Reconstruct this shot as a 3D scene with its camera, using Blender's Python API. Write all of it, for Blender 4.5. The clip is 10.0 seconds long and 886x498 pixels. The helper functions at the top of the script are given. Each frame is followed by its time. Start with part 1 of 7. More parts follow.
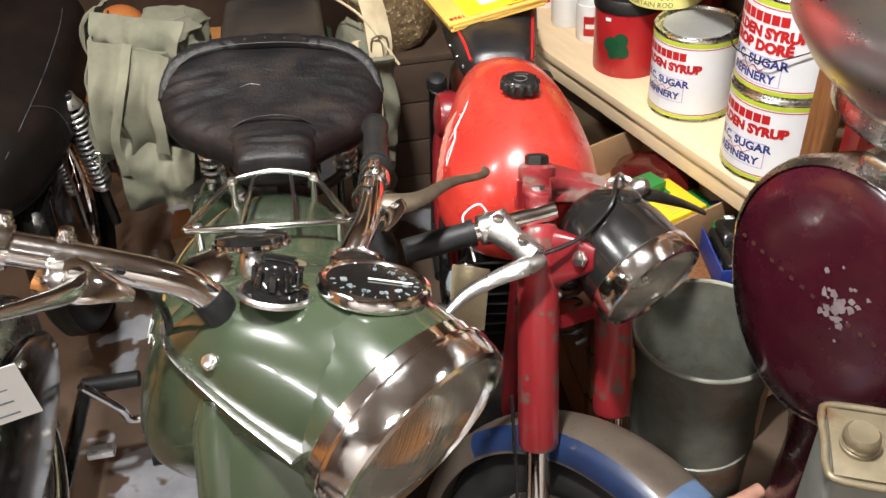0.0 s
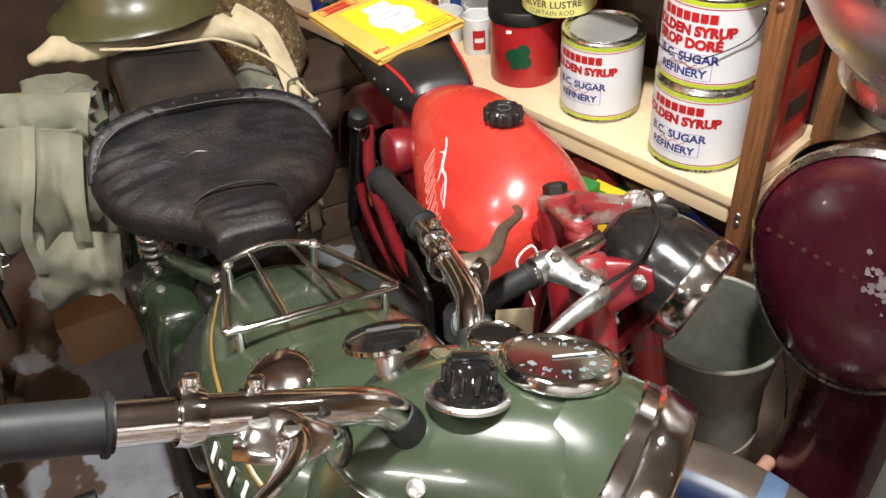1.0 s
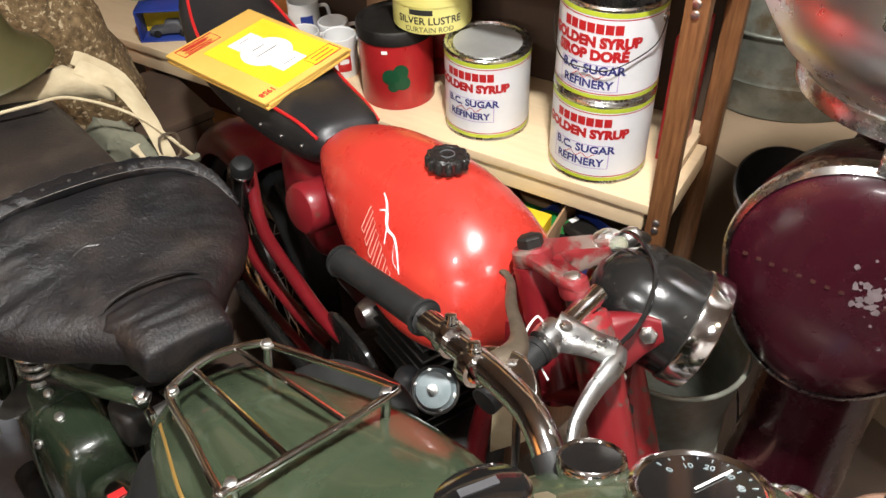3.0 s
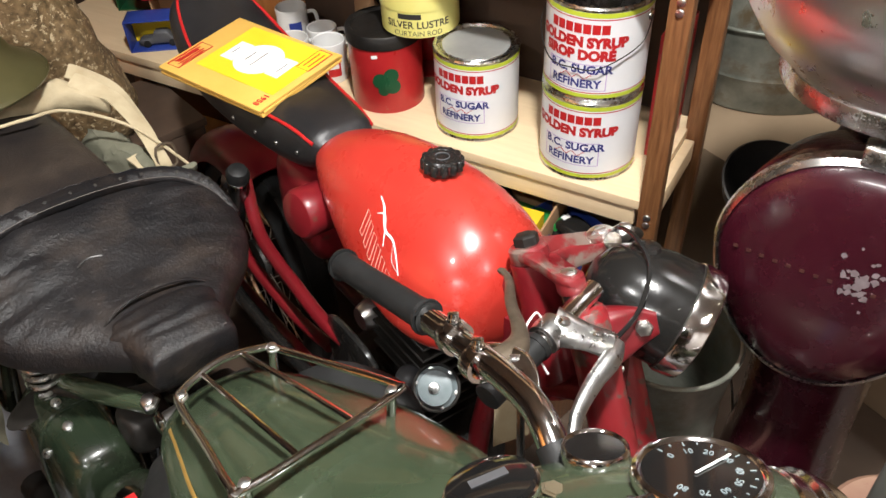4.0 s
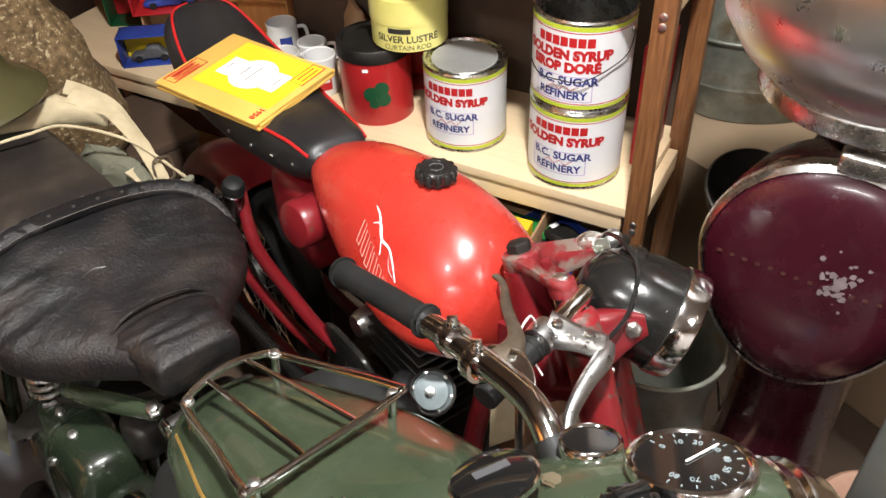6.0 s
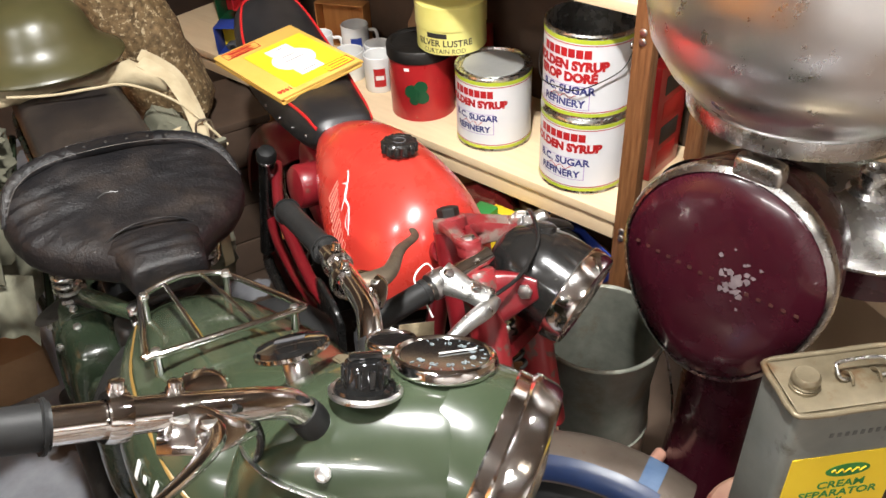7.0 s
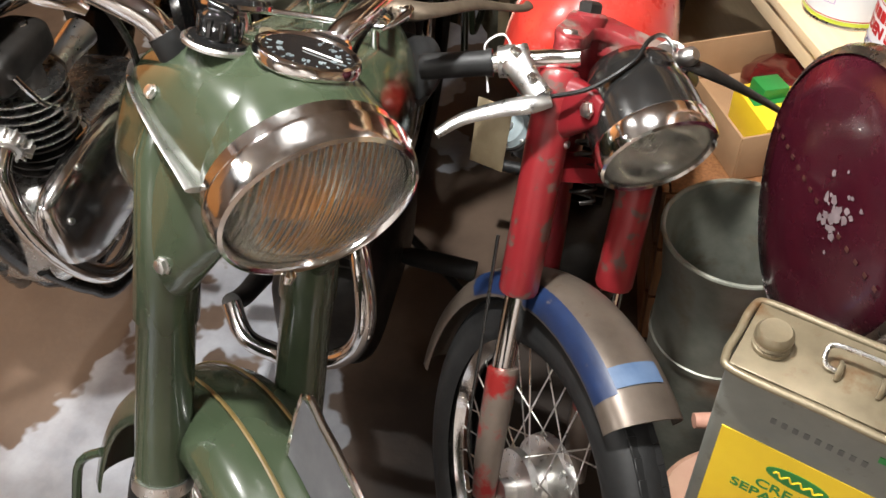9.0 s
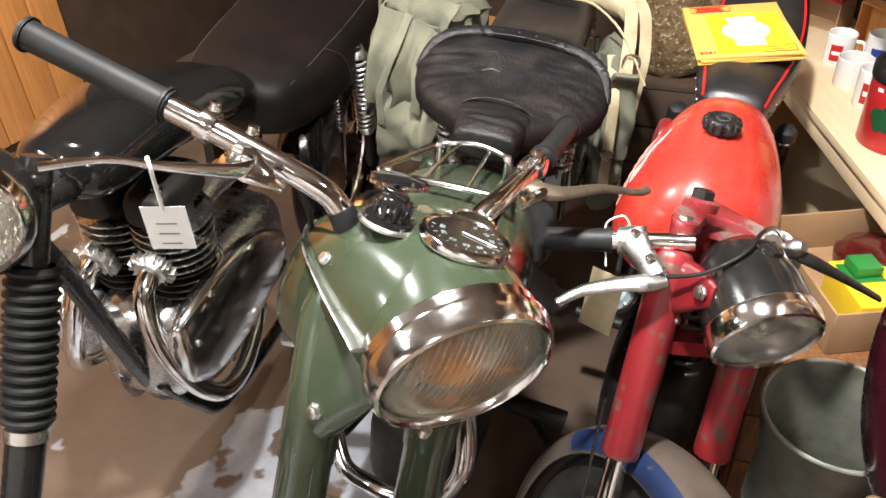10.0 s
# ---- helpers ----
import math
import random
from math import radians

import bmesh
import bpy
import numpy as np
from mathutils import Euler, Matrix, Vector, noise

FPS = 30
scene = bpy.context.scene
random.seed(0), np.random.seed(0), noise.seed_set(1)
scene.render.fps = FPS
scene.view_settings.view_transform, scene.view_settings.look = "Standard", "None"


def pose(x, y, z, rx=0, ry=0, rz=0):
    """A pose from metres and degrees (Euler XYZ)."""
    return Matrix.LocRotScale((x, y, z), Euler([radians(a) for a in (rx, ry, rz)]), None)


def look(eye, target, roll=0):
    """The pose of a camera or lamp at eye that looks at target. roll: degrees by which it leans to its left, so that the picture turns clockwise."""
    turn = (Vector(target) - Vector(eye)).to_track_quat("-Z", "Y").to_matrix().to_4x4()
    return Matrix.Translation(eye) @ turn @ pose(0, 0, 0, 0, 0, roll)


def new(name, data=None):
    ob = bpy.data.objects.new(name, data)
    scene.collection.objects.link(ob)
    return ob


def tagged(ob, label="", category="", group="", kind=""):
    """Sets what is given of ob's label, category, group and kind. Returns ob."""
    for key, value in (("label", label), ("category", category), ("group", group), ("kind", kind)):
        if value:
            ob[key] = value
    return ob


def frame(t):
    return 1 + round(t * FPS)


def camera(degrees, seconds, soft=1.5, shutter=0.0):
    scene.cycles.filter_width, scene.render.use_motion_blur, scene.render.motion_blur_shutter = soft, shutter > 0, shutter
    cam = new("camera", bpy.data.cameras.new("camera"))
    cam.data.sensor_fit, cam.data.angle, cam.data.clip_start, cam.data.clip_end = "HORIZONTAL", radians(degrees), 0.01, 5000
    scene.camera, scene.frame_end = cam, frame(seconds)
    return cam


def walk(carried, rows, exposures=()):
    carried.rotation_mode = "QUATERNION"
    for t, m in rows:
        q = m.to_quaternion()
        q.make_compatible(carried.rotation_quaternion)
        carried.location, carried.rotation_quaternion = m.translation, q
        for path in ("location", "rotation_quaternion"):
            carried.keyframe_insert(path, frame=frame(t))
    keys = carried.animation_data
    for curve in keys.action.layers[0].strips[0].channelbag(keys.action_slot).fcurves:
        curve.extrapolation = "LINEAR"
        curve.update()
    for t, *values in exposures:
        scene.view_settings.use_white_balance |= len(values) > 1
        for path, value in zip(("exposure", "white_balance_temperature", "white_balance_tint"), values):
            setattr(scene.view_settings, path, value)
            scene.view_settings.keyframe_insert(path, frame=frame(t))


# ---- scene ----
cam = camera(57.3, 10.0)
PATH = [
    (0, (0.051, 0.054, 1.544), (-0.088, 1.605, 0.289), -5.7),
    (0.2, (0.009, 0.064, 1.528), (-0.061, 1.636, 0.286), -5.5),
    (0.5, (-0.088, 0.116, 1.555), (0.005, 1.637, 0.259), -5.0),
    (1, (-0.237, 0.167, 1.576), (0.088, 1.672, 0.301), -5.0),
    (1.5, (-0.323, 0.234, 1.566), (0.127, 1.715, 0.299), -3.7),
    (2, (-0.356, 0.387, 1.543), (0.153, 1.808, 0.23), -4.0),
    (2.5, (-0.342, 0.443, 1.537), (0.27, 1.775, 0.178), -3.3),
    (3, (-0.362, 0.399, 1.583), (0.379, 1.709, 0.265), -2.0),
    (4.5, (-0.403, 0.39, 1.608), (0.364, 1.683, 0.289), -3.3),
    (5, (-0.447, 0.403, 1.624), (0.383, 1.686, 0.333), -2.2),
    (5.2, (-0.447, 0.403, 1.605), (0.403, 1.698, 0.339), -2.1),
    (6.3, (-0.372, 0.322, 1.623), (0.363, 1.634, 0.304), -4.3),
    (6.5, (-0.342, 0.254, 1.621), (0.319, 1.609, 0.307), -5.4),
    (7, (-0.236, 0.075, 1.624), (0.295, 1.565, 0.4), -3.2),
    (7.2, (-0.199, 0.054, 1.655), (0.310, 1.517, 0.400), -0.8),
    (7.5, (-0.083, 0.017, 1.625), (0.077, 1.603, 0.417), -3.1),
    (7.8, (0.087, 0.026, 1.574), (-0.095, 1.640, 0.406), 1.0),
    (8, (0.196, 0.041, 1.556), (-0.184, 1.614, 0.38), 1.3),
    (8.2, (0.253, 0.030, 1.527), (-0.264, 1.558, 0.348), -0.3),
    (8.5, (0.287, 0.038, 1.499), (-0.335, 1.419, 0.192), -3.5),
    (9, (0.31, 0.033, 1.474), (-0.275, 1.314, 0.053), -4.8),
    (9.5, (0.305, 0.042, 1.542), (-0.335, 1.438, 0.261), -5.0),
    (9.7, (0.267, -0.002, 1.520), (-0.400, 1.486, 0.358), -4.2),
    (10, (0.252, -0.024, 1.575), (-0.532, 1.376, 0.381), -3.2),
]
walk(cam, [(t, look(eye, target, roll)) for t, eye, target, roll in PATH],
     exposures=[(0, 0.10), (1, 0.0), (2.5, -0.02), (5, -0.08), (7, 0.08), (8, 0.08), (8.5, 0.12), (9, 0.22), (9.5, 0.40), (10, 0.46)])

# ---- light ----
world = bpy.data.worlds.new("room_air")
scene.world = world
world.use_nodes = True
world.node_tree.nodes["Background"].inputs[0].default_value = (1.0, 0.8, 0.6, 1)
world.node_tree.nodes["Background"].inputs[1].default_value = 0.003


def ceiling_spot(x, y, z, tx, ty, tz, watts, size, colour, spread=150):
    lamp = bpy.data.lights.new("ceiling_spot_light", "AREA")
    lamp.shape, lamp.size, lamp.energy, lamp.color = "DISK", size, watts, colour
    lamp.spread = radians(spread)
    ob = new("ceiling_spot_light", lamp)
    ob.matrix_world = look((x, y, z), (tx, ty, tz))
    return ob


WARM = (1.0, 0.99, 0.965)
SPOTS = [(-0.12, 0.55, 2.6, 0.1, 1.2, 0.7, 56, 0.13), (-1.35, 0.55, 2.6, -0.9, 0.9, 0.2, 17, 0.12), (0.1, -1.2, 2.6, -0.1, 0.6, 0.9, 9, 0.3), (1.6, 0.6, 2.6, 1.2, 1.5, 0.4, 7, 0.12)]
for x, y, z, tx, ty, tz, watts, size in SPOTS:
    ceiling_spot(x, y, z, tx, ty, tz, watts, size, WARM)
# tube lights further off in the hall
for x, y, z, tx, ty, tz, watts in ((-2.0, -1.0, 2.45, -0.2, 0.6, 0.9, 20), (-0.4, -1.6, 2.5, -0.35, -1.65, 0.0, 34), (1.5, -1.7, 2.5, 1.55, -1.75, 0.0, 40), (-1.9, -1.8, 2.5, -1.95, -1.85, 0.0, 34)):
    tube_light = ceiling_spot(x, y, z, tx, ty, tz, watts, 1.2, (1.0, 0.99, 0.97), 150 if ty > 0 else 105)
    tube_light.data.shape, tube_light.data.size_y = "RECTANGLE", 0.09


# small warm downlights over the rest of the hall; the 24 W one is added to brighten the timber wall
for x, y, watts in ((-1.5, -0.9, 3.5), (0.75, -1.1, 3.5), (1.9, -0.6, 3.5), (-1.9, 1.4, 24)):
    ceiling_spot(x, y, 2.62, x - (0.8 if watts > 9 else 0.0), y, 0.9 if watts > 9 else 0.0, watts, 0.075, (1.0, 0.86, 0.68), 110)


# ---- materials ----
def nodes_of(name):
    m = bpy.data.materials.new(name)
    m.use_nodes = True
    nt = m.node_tree
    return m, nt, nt.nodes["Principled BSDF"]


def ramp(nt, src, a, b, ca=(0, 0, 0, 1), cb=(1, 1, 1, 1)):
    r = nt.nodes.new("ShaderNodeValToRGB")
    r.color_ramp.elements[0].position, r.color_ramp.elements[1].position = a, b
    r.color_ramp.elements[0].color, r.color_ramp.elements[1].color = ca, cb
    nt.links.new(src, r.inputs[0])
    return r.outputs[0]


def noise_of(nt, scale, detail=4.0, rough=0.55, stretch=None):
    tc = nt.nodes.new("ShaderNodeTexCoord")
    n = nt.nodes.new("ShaderNodeTexNoise")
    n.inputs["Scale"].default_value, n.inputs["Detail"].default_value, n.inputs["Roughness"].default_value = scale, detail, rough
    src = tc.outputs["Object"]
    if stretch:
        mp = nt.nodes.new("ShaderNodeMapping")
        mp.inputs["Scale"].default_value = stretch
        nt.links.new(src, mp.inputs[0])
        src = mp.outputs[0]
    nt.links.new(src, n.inputs["Vector"])
    return n.outputs["Fac"]


def blend(nt, fac, a, b):
    m = nt.nodes.new("ShaderNodeMix")
    m.data_type = "RGBA"
    nt.links.new(fac, m.inputs[0])
    for i, c in ((6, a), (7, b)):
        if isinstance(c, tuple):
            m.inputs[i].default_value = (*c[:3], 1)
        else:
            nt.links.new(c, m.inputs[i])
    return m.outputs[2]


def surface(name, dark, light, scale=12.0, rough=0.5, metal=0.0, bump=0.0, bump_scale=120.0, coat=0.0, wear=None, rough_var=0.12, stretch=None):
    """Two tones by a broad noise, gloss broken by a fine one, worn spots (colour, from, to, scale, metal) over it."""
    m, nt, bs = nodes_of(name)
    col = blend(nt, ramp(nt, noise_of(nt, scale, 6, 0.6, stretch), 0.3, 0.7), dark, light)
    fine = noise_of(nt, bump_scale, 5, 0.6, stretch)
    if wear:
        wc, w0, w1, ws = wear
        k = ramp(nt, noise_of(nt, ws, 8, 0.65), w0, w1)
        col = blend(nt, k, col, wc)
    nt.links.new(col, bs.inputs["Base Color"])
    r = nt.nodes.new("ShaderNodeMapRange")
    r.inputs["To Min"].default_value, r.inputs["To Max"].default_value = max(0.02, rough - rough_var), min(1, rough + rough_var)
    nt.links.new(noise_of(nt, scale * 2.7, 6, 0.65), r.inputs[0])
    nt.links.new(r.outputs[0], bs.inputs["Roughness"])
    bs.inputs["Metallic"].default_value = metal
    bs.inputs["Coat Weight"].default_value = coat
    bs.inputs["Coat Roughness"].default_value = 0.08
    if bump:
        b = nt.nodes.new("ShaderNodeBump")
        b.inputs["Strength"].default_value, b.inputs["Distance"].default_value = bump, 0.002
        nt.links.new(fine, b.inputs["Height"])
        nt.links.new(b.outputs[0], bs.inputs["Normal"])
    return m


GREEN = surface("olive_green_enamel", (0.027, 0.039, 0.021), (0.041, 0.054, 0.032), 9, 0.23, coat=0.7, bump=0.05, bump_scale=40, wear=((0.075, 0.040, 0.026), 0.70, 0.78, 14))
# a much darker tone of the olive enamel, with near-black spots
DARK_OLIVE = surface("dark_olive_enamel", (0.010, 0.016, 0.009), (0.020, 0.028, 0.016), 9, 0.26, coat=0.5, bump=0.08, bump_scale=40, wear=((0.012, 0.010, 0.008), 0.52, 0.66, 12))
CHROME = surface("pitted_chrome", (0.84, 0.82, 0.80), (0.90, 0.88, 0.87), 30, 0.11, 1.0, bump=0.06, bump_scale=160, wear=((0.42, 0.34, 0.29), 0.70, 0.82, 60), rough_var=0.08)
BRIGHT = surface("polished_alloy", (0.74, 0.73, 0.71), (0.85, 0.84, 0.82), 25, 0.30, 1.0, bump=0.08)
STEEL = surface("brushed_steel", (0.55, 0.54, 0.52), (0.68, 0.67, 0.65), 14, 0.27, 1.0, bump=0.05, bump_scale=60, wear=((0.42, 0.38, 0.34), 0.6, 0.8, 18))
LEATHER = surface("worn_black_leather", (0.005, 0.005, 0.006), (0.013, 0.011, 0.011), 9, 0.42, bump=0.8, bump_scale=210, wear=((0.034, 0.025, 0.020), 0.50, 0.80, 13), rough_var=0.16)
SCUFF = surface("scuffed_leather_edge", (0.045, 0.038, 0.034), (0.10, 0.085, 0.075), 40, 0.6, bump=0.4, bump_scale=200)
BROWN_LEATHER = surface("dark_brown_leather", (0.004, 0.003, 0.0025), (0.011, 0.006, 0.0045), 7, 0.58, bump=0.3, bump_scale=180)
RUBBER = surface("black_rubber", (0.009, 0.009, 0.009), (0.017, 0.017, 0.017), 20, 0.5, bump=0.15)
ALLOY = surface("bright_cast_alloy", (0.52, 0.52, 0.51), (0.68, 0.68, 0.67), 40, 0.30, 1.0, bump=0.1, bump_scale=140, wear=((0.45, 0.43, 0.40), 0.66, 0.76, 50))
LAMP_BLACK = surface("speckled_black_enamel", (0.007, 0.007, 0.007), (0.015, 0.014, 0.013), 18, 0.20, coat=0.4, bump=0.12, bump_scale=70, wear=((0.22, 0.21, 0.19), 0.685, 0.70, 110))
PILLION = surface("brown_worn_hide", (0.010, 0.009, 0.010), (0.034, 0.025, 0.020), 6, 0.42, bump=0.6, bump_scale=240, wear=((0.060, 0.046, 0.036), 0.52, 0.8, 10))
BLACK = surface("black_enamel", (0.008, 0.008, 0.008), (0.016, 0.015, 0.014), 15, 0.25, coat=0.3, bump=0.04, wear=((0.09, 0.08, 0.07), 0.70, 0.78, 40))
GREASE = surface("oily_black_metal", (0.008, 0.007, 0.006), (0.028, 0.024, 0.021), 18, 0.5, 0.4, bump=0.4, bump_scale=90)
RED = surface("scarlet_tank_enamel", (0.42, 0.027, 0.019), (0.48, 0.037, 0.025), 7, 0.29, coat=0.25, bump=0.05, bump_scale=45, wear=((0.42, 0.02, 0.012), 0.62, 0.8, 10))
CRIMSON = surface("crimson_frame_enamel", (0.13, 0.006, 0.010), (0.18, 0.010, 0.014), 10, 0.32, coat=0.3, bump=0.06, bump_scale=60, wear=((0.10, 0.035, 0.025), 0.61, 0.68, 26))
CHIPPED = surface("chipped_red_enamel", (0.19, 0.012, 0.016), (0.27, 0.020, 0.024), 10, 0.34, coat=0.2, bump=0.12, bump_scale=60, wear=((0.12, 0.07, 0.058), 0.55, 0.60, 26))
MAROON = surface("maroon_enamel", (0.026, 0.0026, 0.0065), (0.040, 0.0045, 0.010), 8, 0.26, coat=0.35, bump=0.04, bump_scale=50, wear=((0.22, 0.10, 0.10), 0.72, 0.78, 35))
TIN = surface("galvanised_tin", (0.10, 0.108, 0.088), (0.31, 0.31, 0.26), 8, 0.42, 0.35, bump=0.15, bump_scale=35, wear=((0.17, 0.125, 0.075), 0.54, 0.68, 9))
CAN_GREY = surface("grey_tin_paint", (0.14, 0.147, 0.132), (0.24, 0.24, 0.212), 6, 0.38, 0.35, bump=0.08, bump_scale=60, wear=((0.11, 0.10, 0.08), 0.60, 0.72, 22))
TAN_TIN = surface("rusty_cream_tin", (0.13, 0.105, 0.066), (0.26, 0.215, 0.14), 14, 0.36, 0.45, bump=0.08, wear=((0.15, 0.08, 0.035), 0.54, 0.70, 26))
PINE = surface("pale_pine", (0.70, 0.52, 0.32), (0.77, 0.59, 0.38), 6, 0.5, bump=0.05, stretch=(14, 1.2, 14))
OAK = surface("stained_wood", (0.12, 0.045, 0.016), (0.26, 0.115, 0.045), 16, 0.42, coat=0.2, bump=0.15, stretch=(9, 9, 0.7))
TIMBER = surface("orange_timber", (0.50, 0.20, 0.055), (0.66, 0.31, 0.10), 8, 0.5, bump=0.1, stretch=(8, 8, 0.5))
CARD = surface("brown_card", (0.30, 0.17, 0.085), (0.40, 0.24, 0.125), 8, 0.75, bump=0.08)
WHITE = surface("white_paper", (0.72, 0.71, 0.69), (0.82, 0.81, 0.79), 12, 0.6)
LABEL_WHITE = surface("white_printed_tin", (0.66, 0.66, 0.68), (0.74, 0.74, 0.75), 8, 0.32, coat=0.2)
CERAMIC = surface("white_ceramic", (0.74, 0.73, 0.71), (0.80, 0.79, 0.77), 12, 0.2, coat=0.4)
YELLOW = surface("yellow_print", (0.78, 0.52, 0.02), (0.85, 0.60, 0.03), 10, 0.45)
AMBER = surface("ochre_card", (0.62, 0.36, 0.07), (0.72, 0.44, 0.10), 8, 0.55, bump=0.04)
LEMON = surface("lemon_tin", (0.66, 0.60, 0.16), (0.74, 0.68, 0.24), 10, 0.35, coat=0.2)
LIME = surface("lime_band", (0.42, 0.50, 0.03), (0.48, 0.56, 0.05), 10, 0.35)
CAN_RED = surface("red_printed_tin", (0.34, 0.012, 0.016), (0.44, 0.022, 0.022), 12, 0.32, coat=0.25, wear=((0.30, 0.16, 0.10), 0.66, 0.74, 40))
INK_RED = surface("red_ink", (0.40, 0.012, 0.014), (0.50, 0.018, 0.018), 10, 0.4)
INK_BLUE = surface("navy_ink", (0.030, 0.032, 0.16), (0.04, 0.045, 0.20), 10, 0.4)
INK_LILAC = surface("lilac_ink", (0.42, 0.30, 0.55), (0.5, 0.38, 0.6), 10, 0.4)
INK_BLACK = surface("black_ink", (0.02, 0.02, 0.02), (0.04, 0.035, 0.03), 10, 0.45)
INK_GREEN = surface("green_ink", (0.015, 0.16, 0.03), (0.02, 0.22, 0.045), 10, 0.4)
DARK_GREEN = surface("dark_green_ink", (0.006, 0.055, 0.02), (0.01, 0.075, 0.03), 10, 0.4)
BLUE = surface("blue_print", (0.02, 0.04, 0.22), (0.03, 0.06, 0.30), 10, 0.4)
EMBLEM = surface("pinkish_outline", (0.62, 0.30, 0.24), (0.70, 0.38, 0.30), 20, 0.4)
FADED_GILT = surface("dull_gilt_line", (0.085, 0.062, 0.022), (0.15, 0.10, 0.035), 30, 0.4)
GOLD = surface("gold_stripe", (0.18, 0.105, 0.026), (0.26, 0.155, 0.04), 20, 0.35)
CANVAS = surface("khaki_canvas", (0.088, 0.088, 0.060), (0.215, 0.205, 0.145), 7, 0.88, bump=0.5, bump_scale=260, wear=((0.29, 0.27, 0.20), 0.60, 0.74, 5))
STRAP = surface("cream_webbing", (0.34, 0.27, 0.16), (0.48, 0.40, 0.26), 16, 0.85, bump=0.4, bump_scale=240)
HELMET = surface("satin_olive_helmet", (0.050, 0.046, 0.018), (0.075, 0.066, 0.028), 8, 0.33, bump=0.1, bump_scale=200)
STONE = surface("pebbly_brown_bark", (0.055, 0.034, 0.015), (0.30, 0.20, 0.10), 60, 0.5, bump=1.0, bump_scale=110, wear=((0.58, 0.47, 0.30), 0.56, 0.62, 85))
BALL = surface("orange_leather", (0.50, 0.15, 0.035), (0.62, 0.22, 0.06), 8, 0.55, bump=0.2)
FENDER = surface("bare_primer_metal", (0.085, 0.066, 0.052), (0.165, 0.132, 0.105), 10, 0.40, 0.45, bump=0.08, wear=((0.10, 0.06, 0.04), 0.6, 0.7, 20))
BOWL_STEEL = surface("spun_steel", (0.84, 0.84, 0.84), (0.92, 0.92, 0.92), 9, 0.30, 1.0, wear=((0.68, 0.67, 0.65), 0.55, 0.8, 7))
FENDER_BLUE = surface("flaking_blue_paint", (0.006, 0.014, 0.045), (0.012, 0.028, 0.085), 14, 0.4, bump=0.1, wear=((0.13, 0.10, 0.08), 0.58, 0.64, 16))
WALL = surface("tan_plaster", (0.26, 0.18, 0.11), (0.34, 0.245, 0.155), 3, 0.8, bump=0.1)
PALE_WALL = surface("pale_plaster", (0.62, 0.58, 0.55), (0.74, 0.71, 0.68), 3, 0.8, bump=0.1)
CEIL = surface("dim_ceiling_board", (0.22, 0.19, 0.165), (0.31, 0.275, 0.24), 3, 0.8, bump=0.1)
# brown board with the shade at the back put into its colour
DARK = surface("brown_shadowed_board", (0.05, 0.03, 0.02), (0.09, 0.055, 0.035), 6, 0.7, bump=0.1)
RIBBED_GREY = surface("grey_rubber_cable", (0.05, 0.05, 0.055), (0.09, 0.09, 0.095), 20, 0.5)

BLACK_VINYL = surface("black_vinyl", (0.010, 0.010, 0.011), (0.020, 0.019, 0.020), 14, 0.38, bump=0.25, bump_scale=260)
YOKE = surface("rubbed_crimson", (0.15, 0.012, 0.016), (0.21, 0.02, 0.022), 10, 0.38, coat=0.15, bump=0.1, wear=((0.17, 0.12, 0.10), 0.50, 0.60, 24))
FENDER_RED = surface("rubbed_red_slider", (0.13, 0.10, 0.08), (0.22, 0.18, 0.15), 9, 0.42, 0.4, bump=0.1, wear=((0.30, 0.02, 0.018), 0.52, 0.6, 9))
BLUE_TAPE = surface("pale_blue_tape", (0.05, 0.09, 0.17), (0.10, 0.15, 0.24), 20, 0.5)
GOLD_FADED = surface("faded_gilt", (0.040, 0.012, 0.011), (0.066, 0.026, 0.019), 60, 0.4)
HORN = surface("pale_grey_paint", (0.15, 0.185, 0.195), (0.25, 0.29, 0.30), 30, 0.4)
BARE_PATCH = surface("bare_grey_patch", (0.105, 0.078, 0.082), (0.20, 0.16, 0.168), 60, 0.5)
GRIP_WOOD = surface("pinkish_wood", (0.42, 0.21, 0.15), (0.56, 0.30, 0.22), 30, 0.6, bump=0.3)
KEG_PAINT = surface("pinkish_flaked_paint", (0.22, 0.10, 0.07), (0.33, 0.20, 0.13), 9, 0.6, bump=0.2, wear=((0.16, 0.04, 0.03), 0.52, 0.6, 16))


def glass_material():
    m, nt, bs = nodes_of("lamp_glass")
    bs.inputs["Base Color"].default_value = (0.95, 0.97, 0.93, 1)
    bs.inputs["Transmission Weight"].default_value = 1.0
    bs.inputs["Roughness"].default_value = 0.02
    bs.inputs["IOR"].default_value = 1.45
    return m


GLASS = glass_material()
LENS = glass_material()
LENS.name = "dusty_ribbed_glass"
LENS.node_tree.nodes["Principled BSDF"].inputs["Transmission Weight"].default_value = 0.95
LENS.node_tree.nodes["Principled BSDF"].inputs["Base Color"].default_value = (0.96, 0.94, 0.87, 1)
LENS.node_tree.nodes["Principled BSDF"].inputs["Roughness"].default_value = 0.05
GLOSS_BLACK = surface("deep_black_enamel", (0.006, 0.006, 0.006), (0.010, 0.010, 0.010), 10, 0.07, coat=0.6, rough_var=0.03)
POLISHED = surface("hand_polished_alloy", (0.78, 0.77, 0.76), (0.86, 0.85, 0.84), 16, 0.17, 1.0, bump=0.05, bump_scale=50)
BULB = surface("amber_glass_bulb", (0.75, 0.26, 0.03), (0.85, 0.36, 0.06), 20, 0.3)
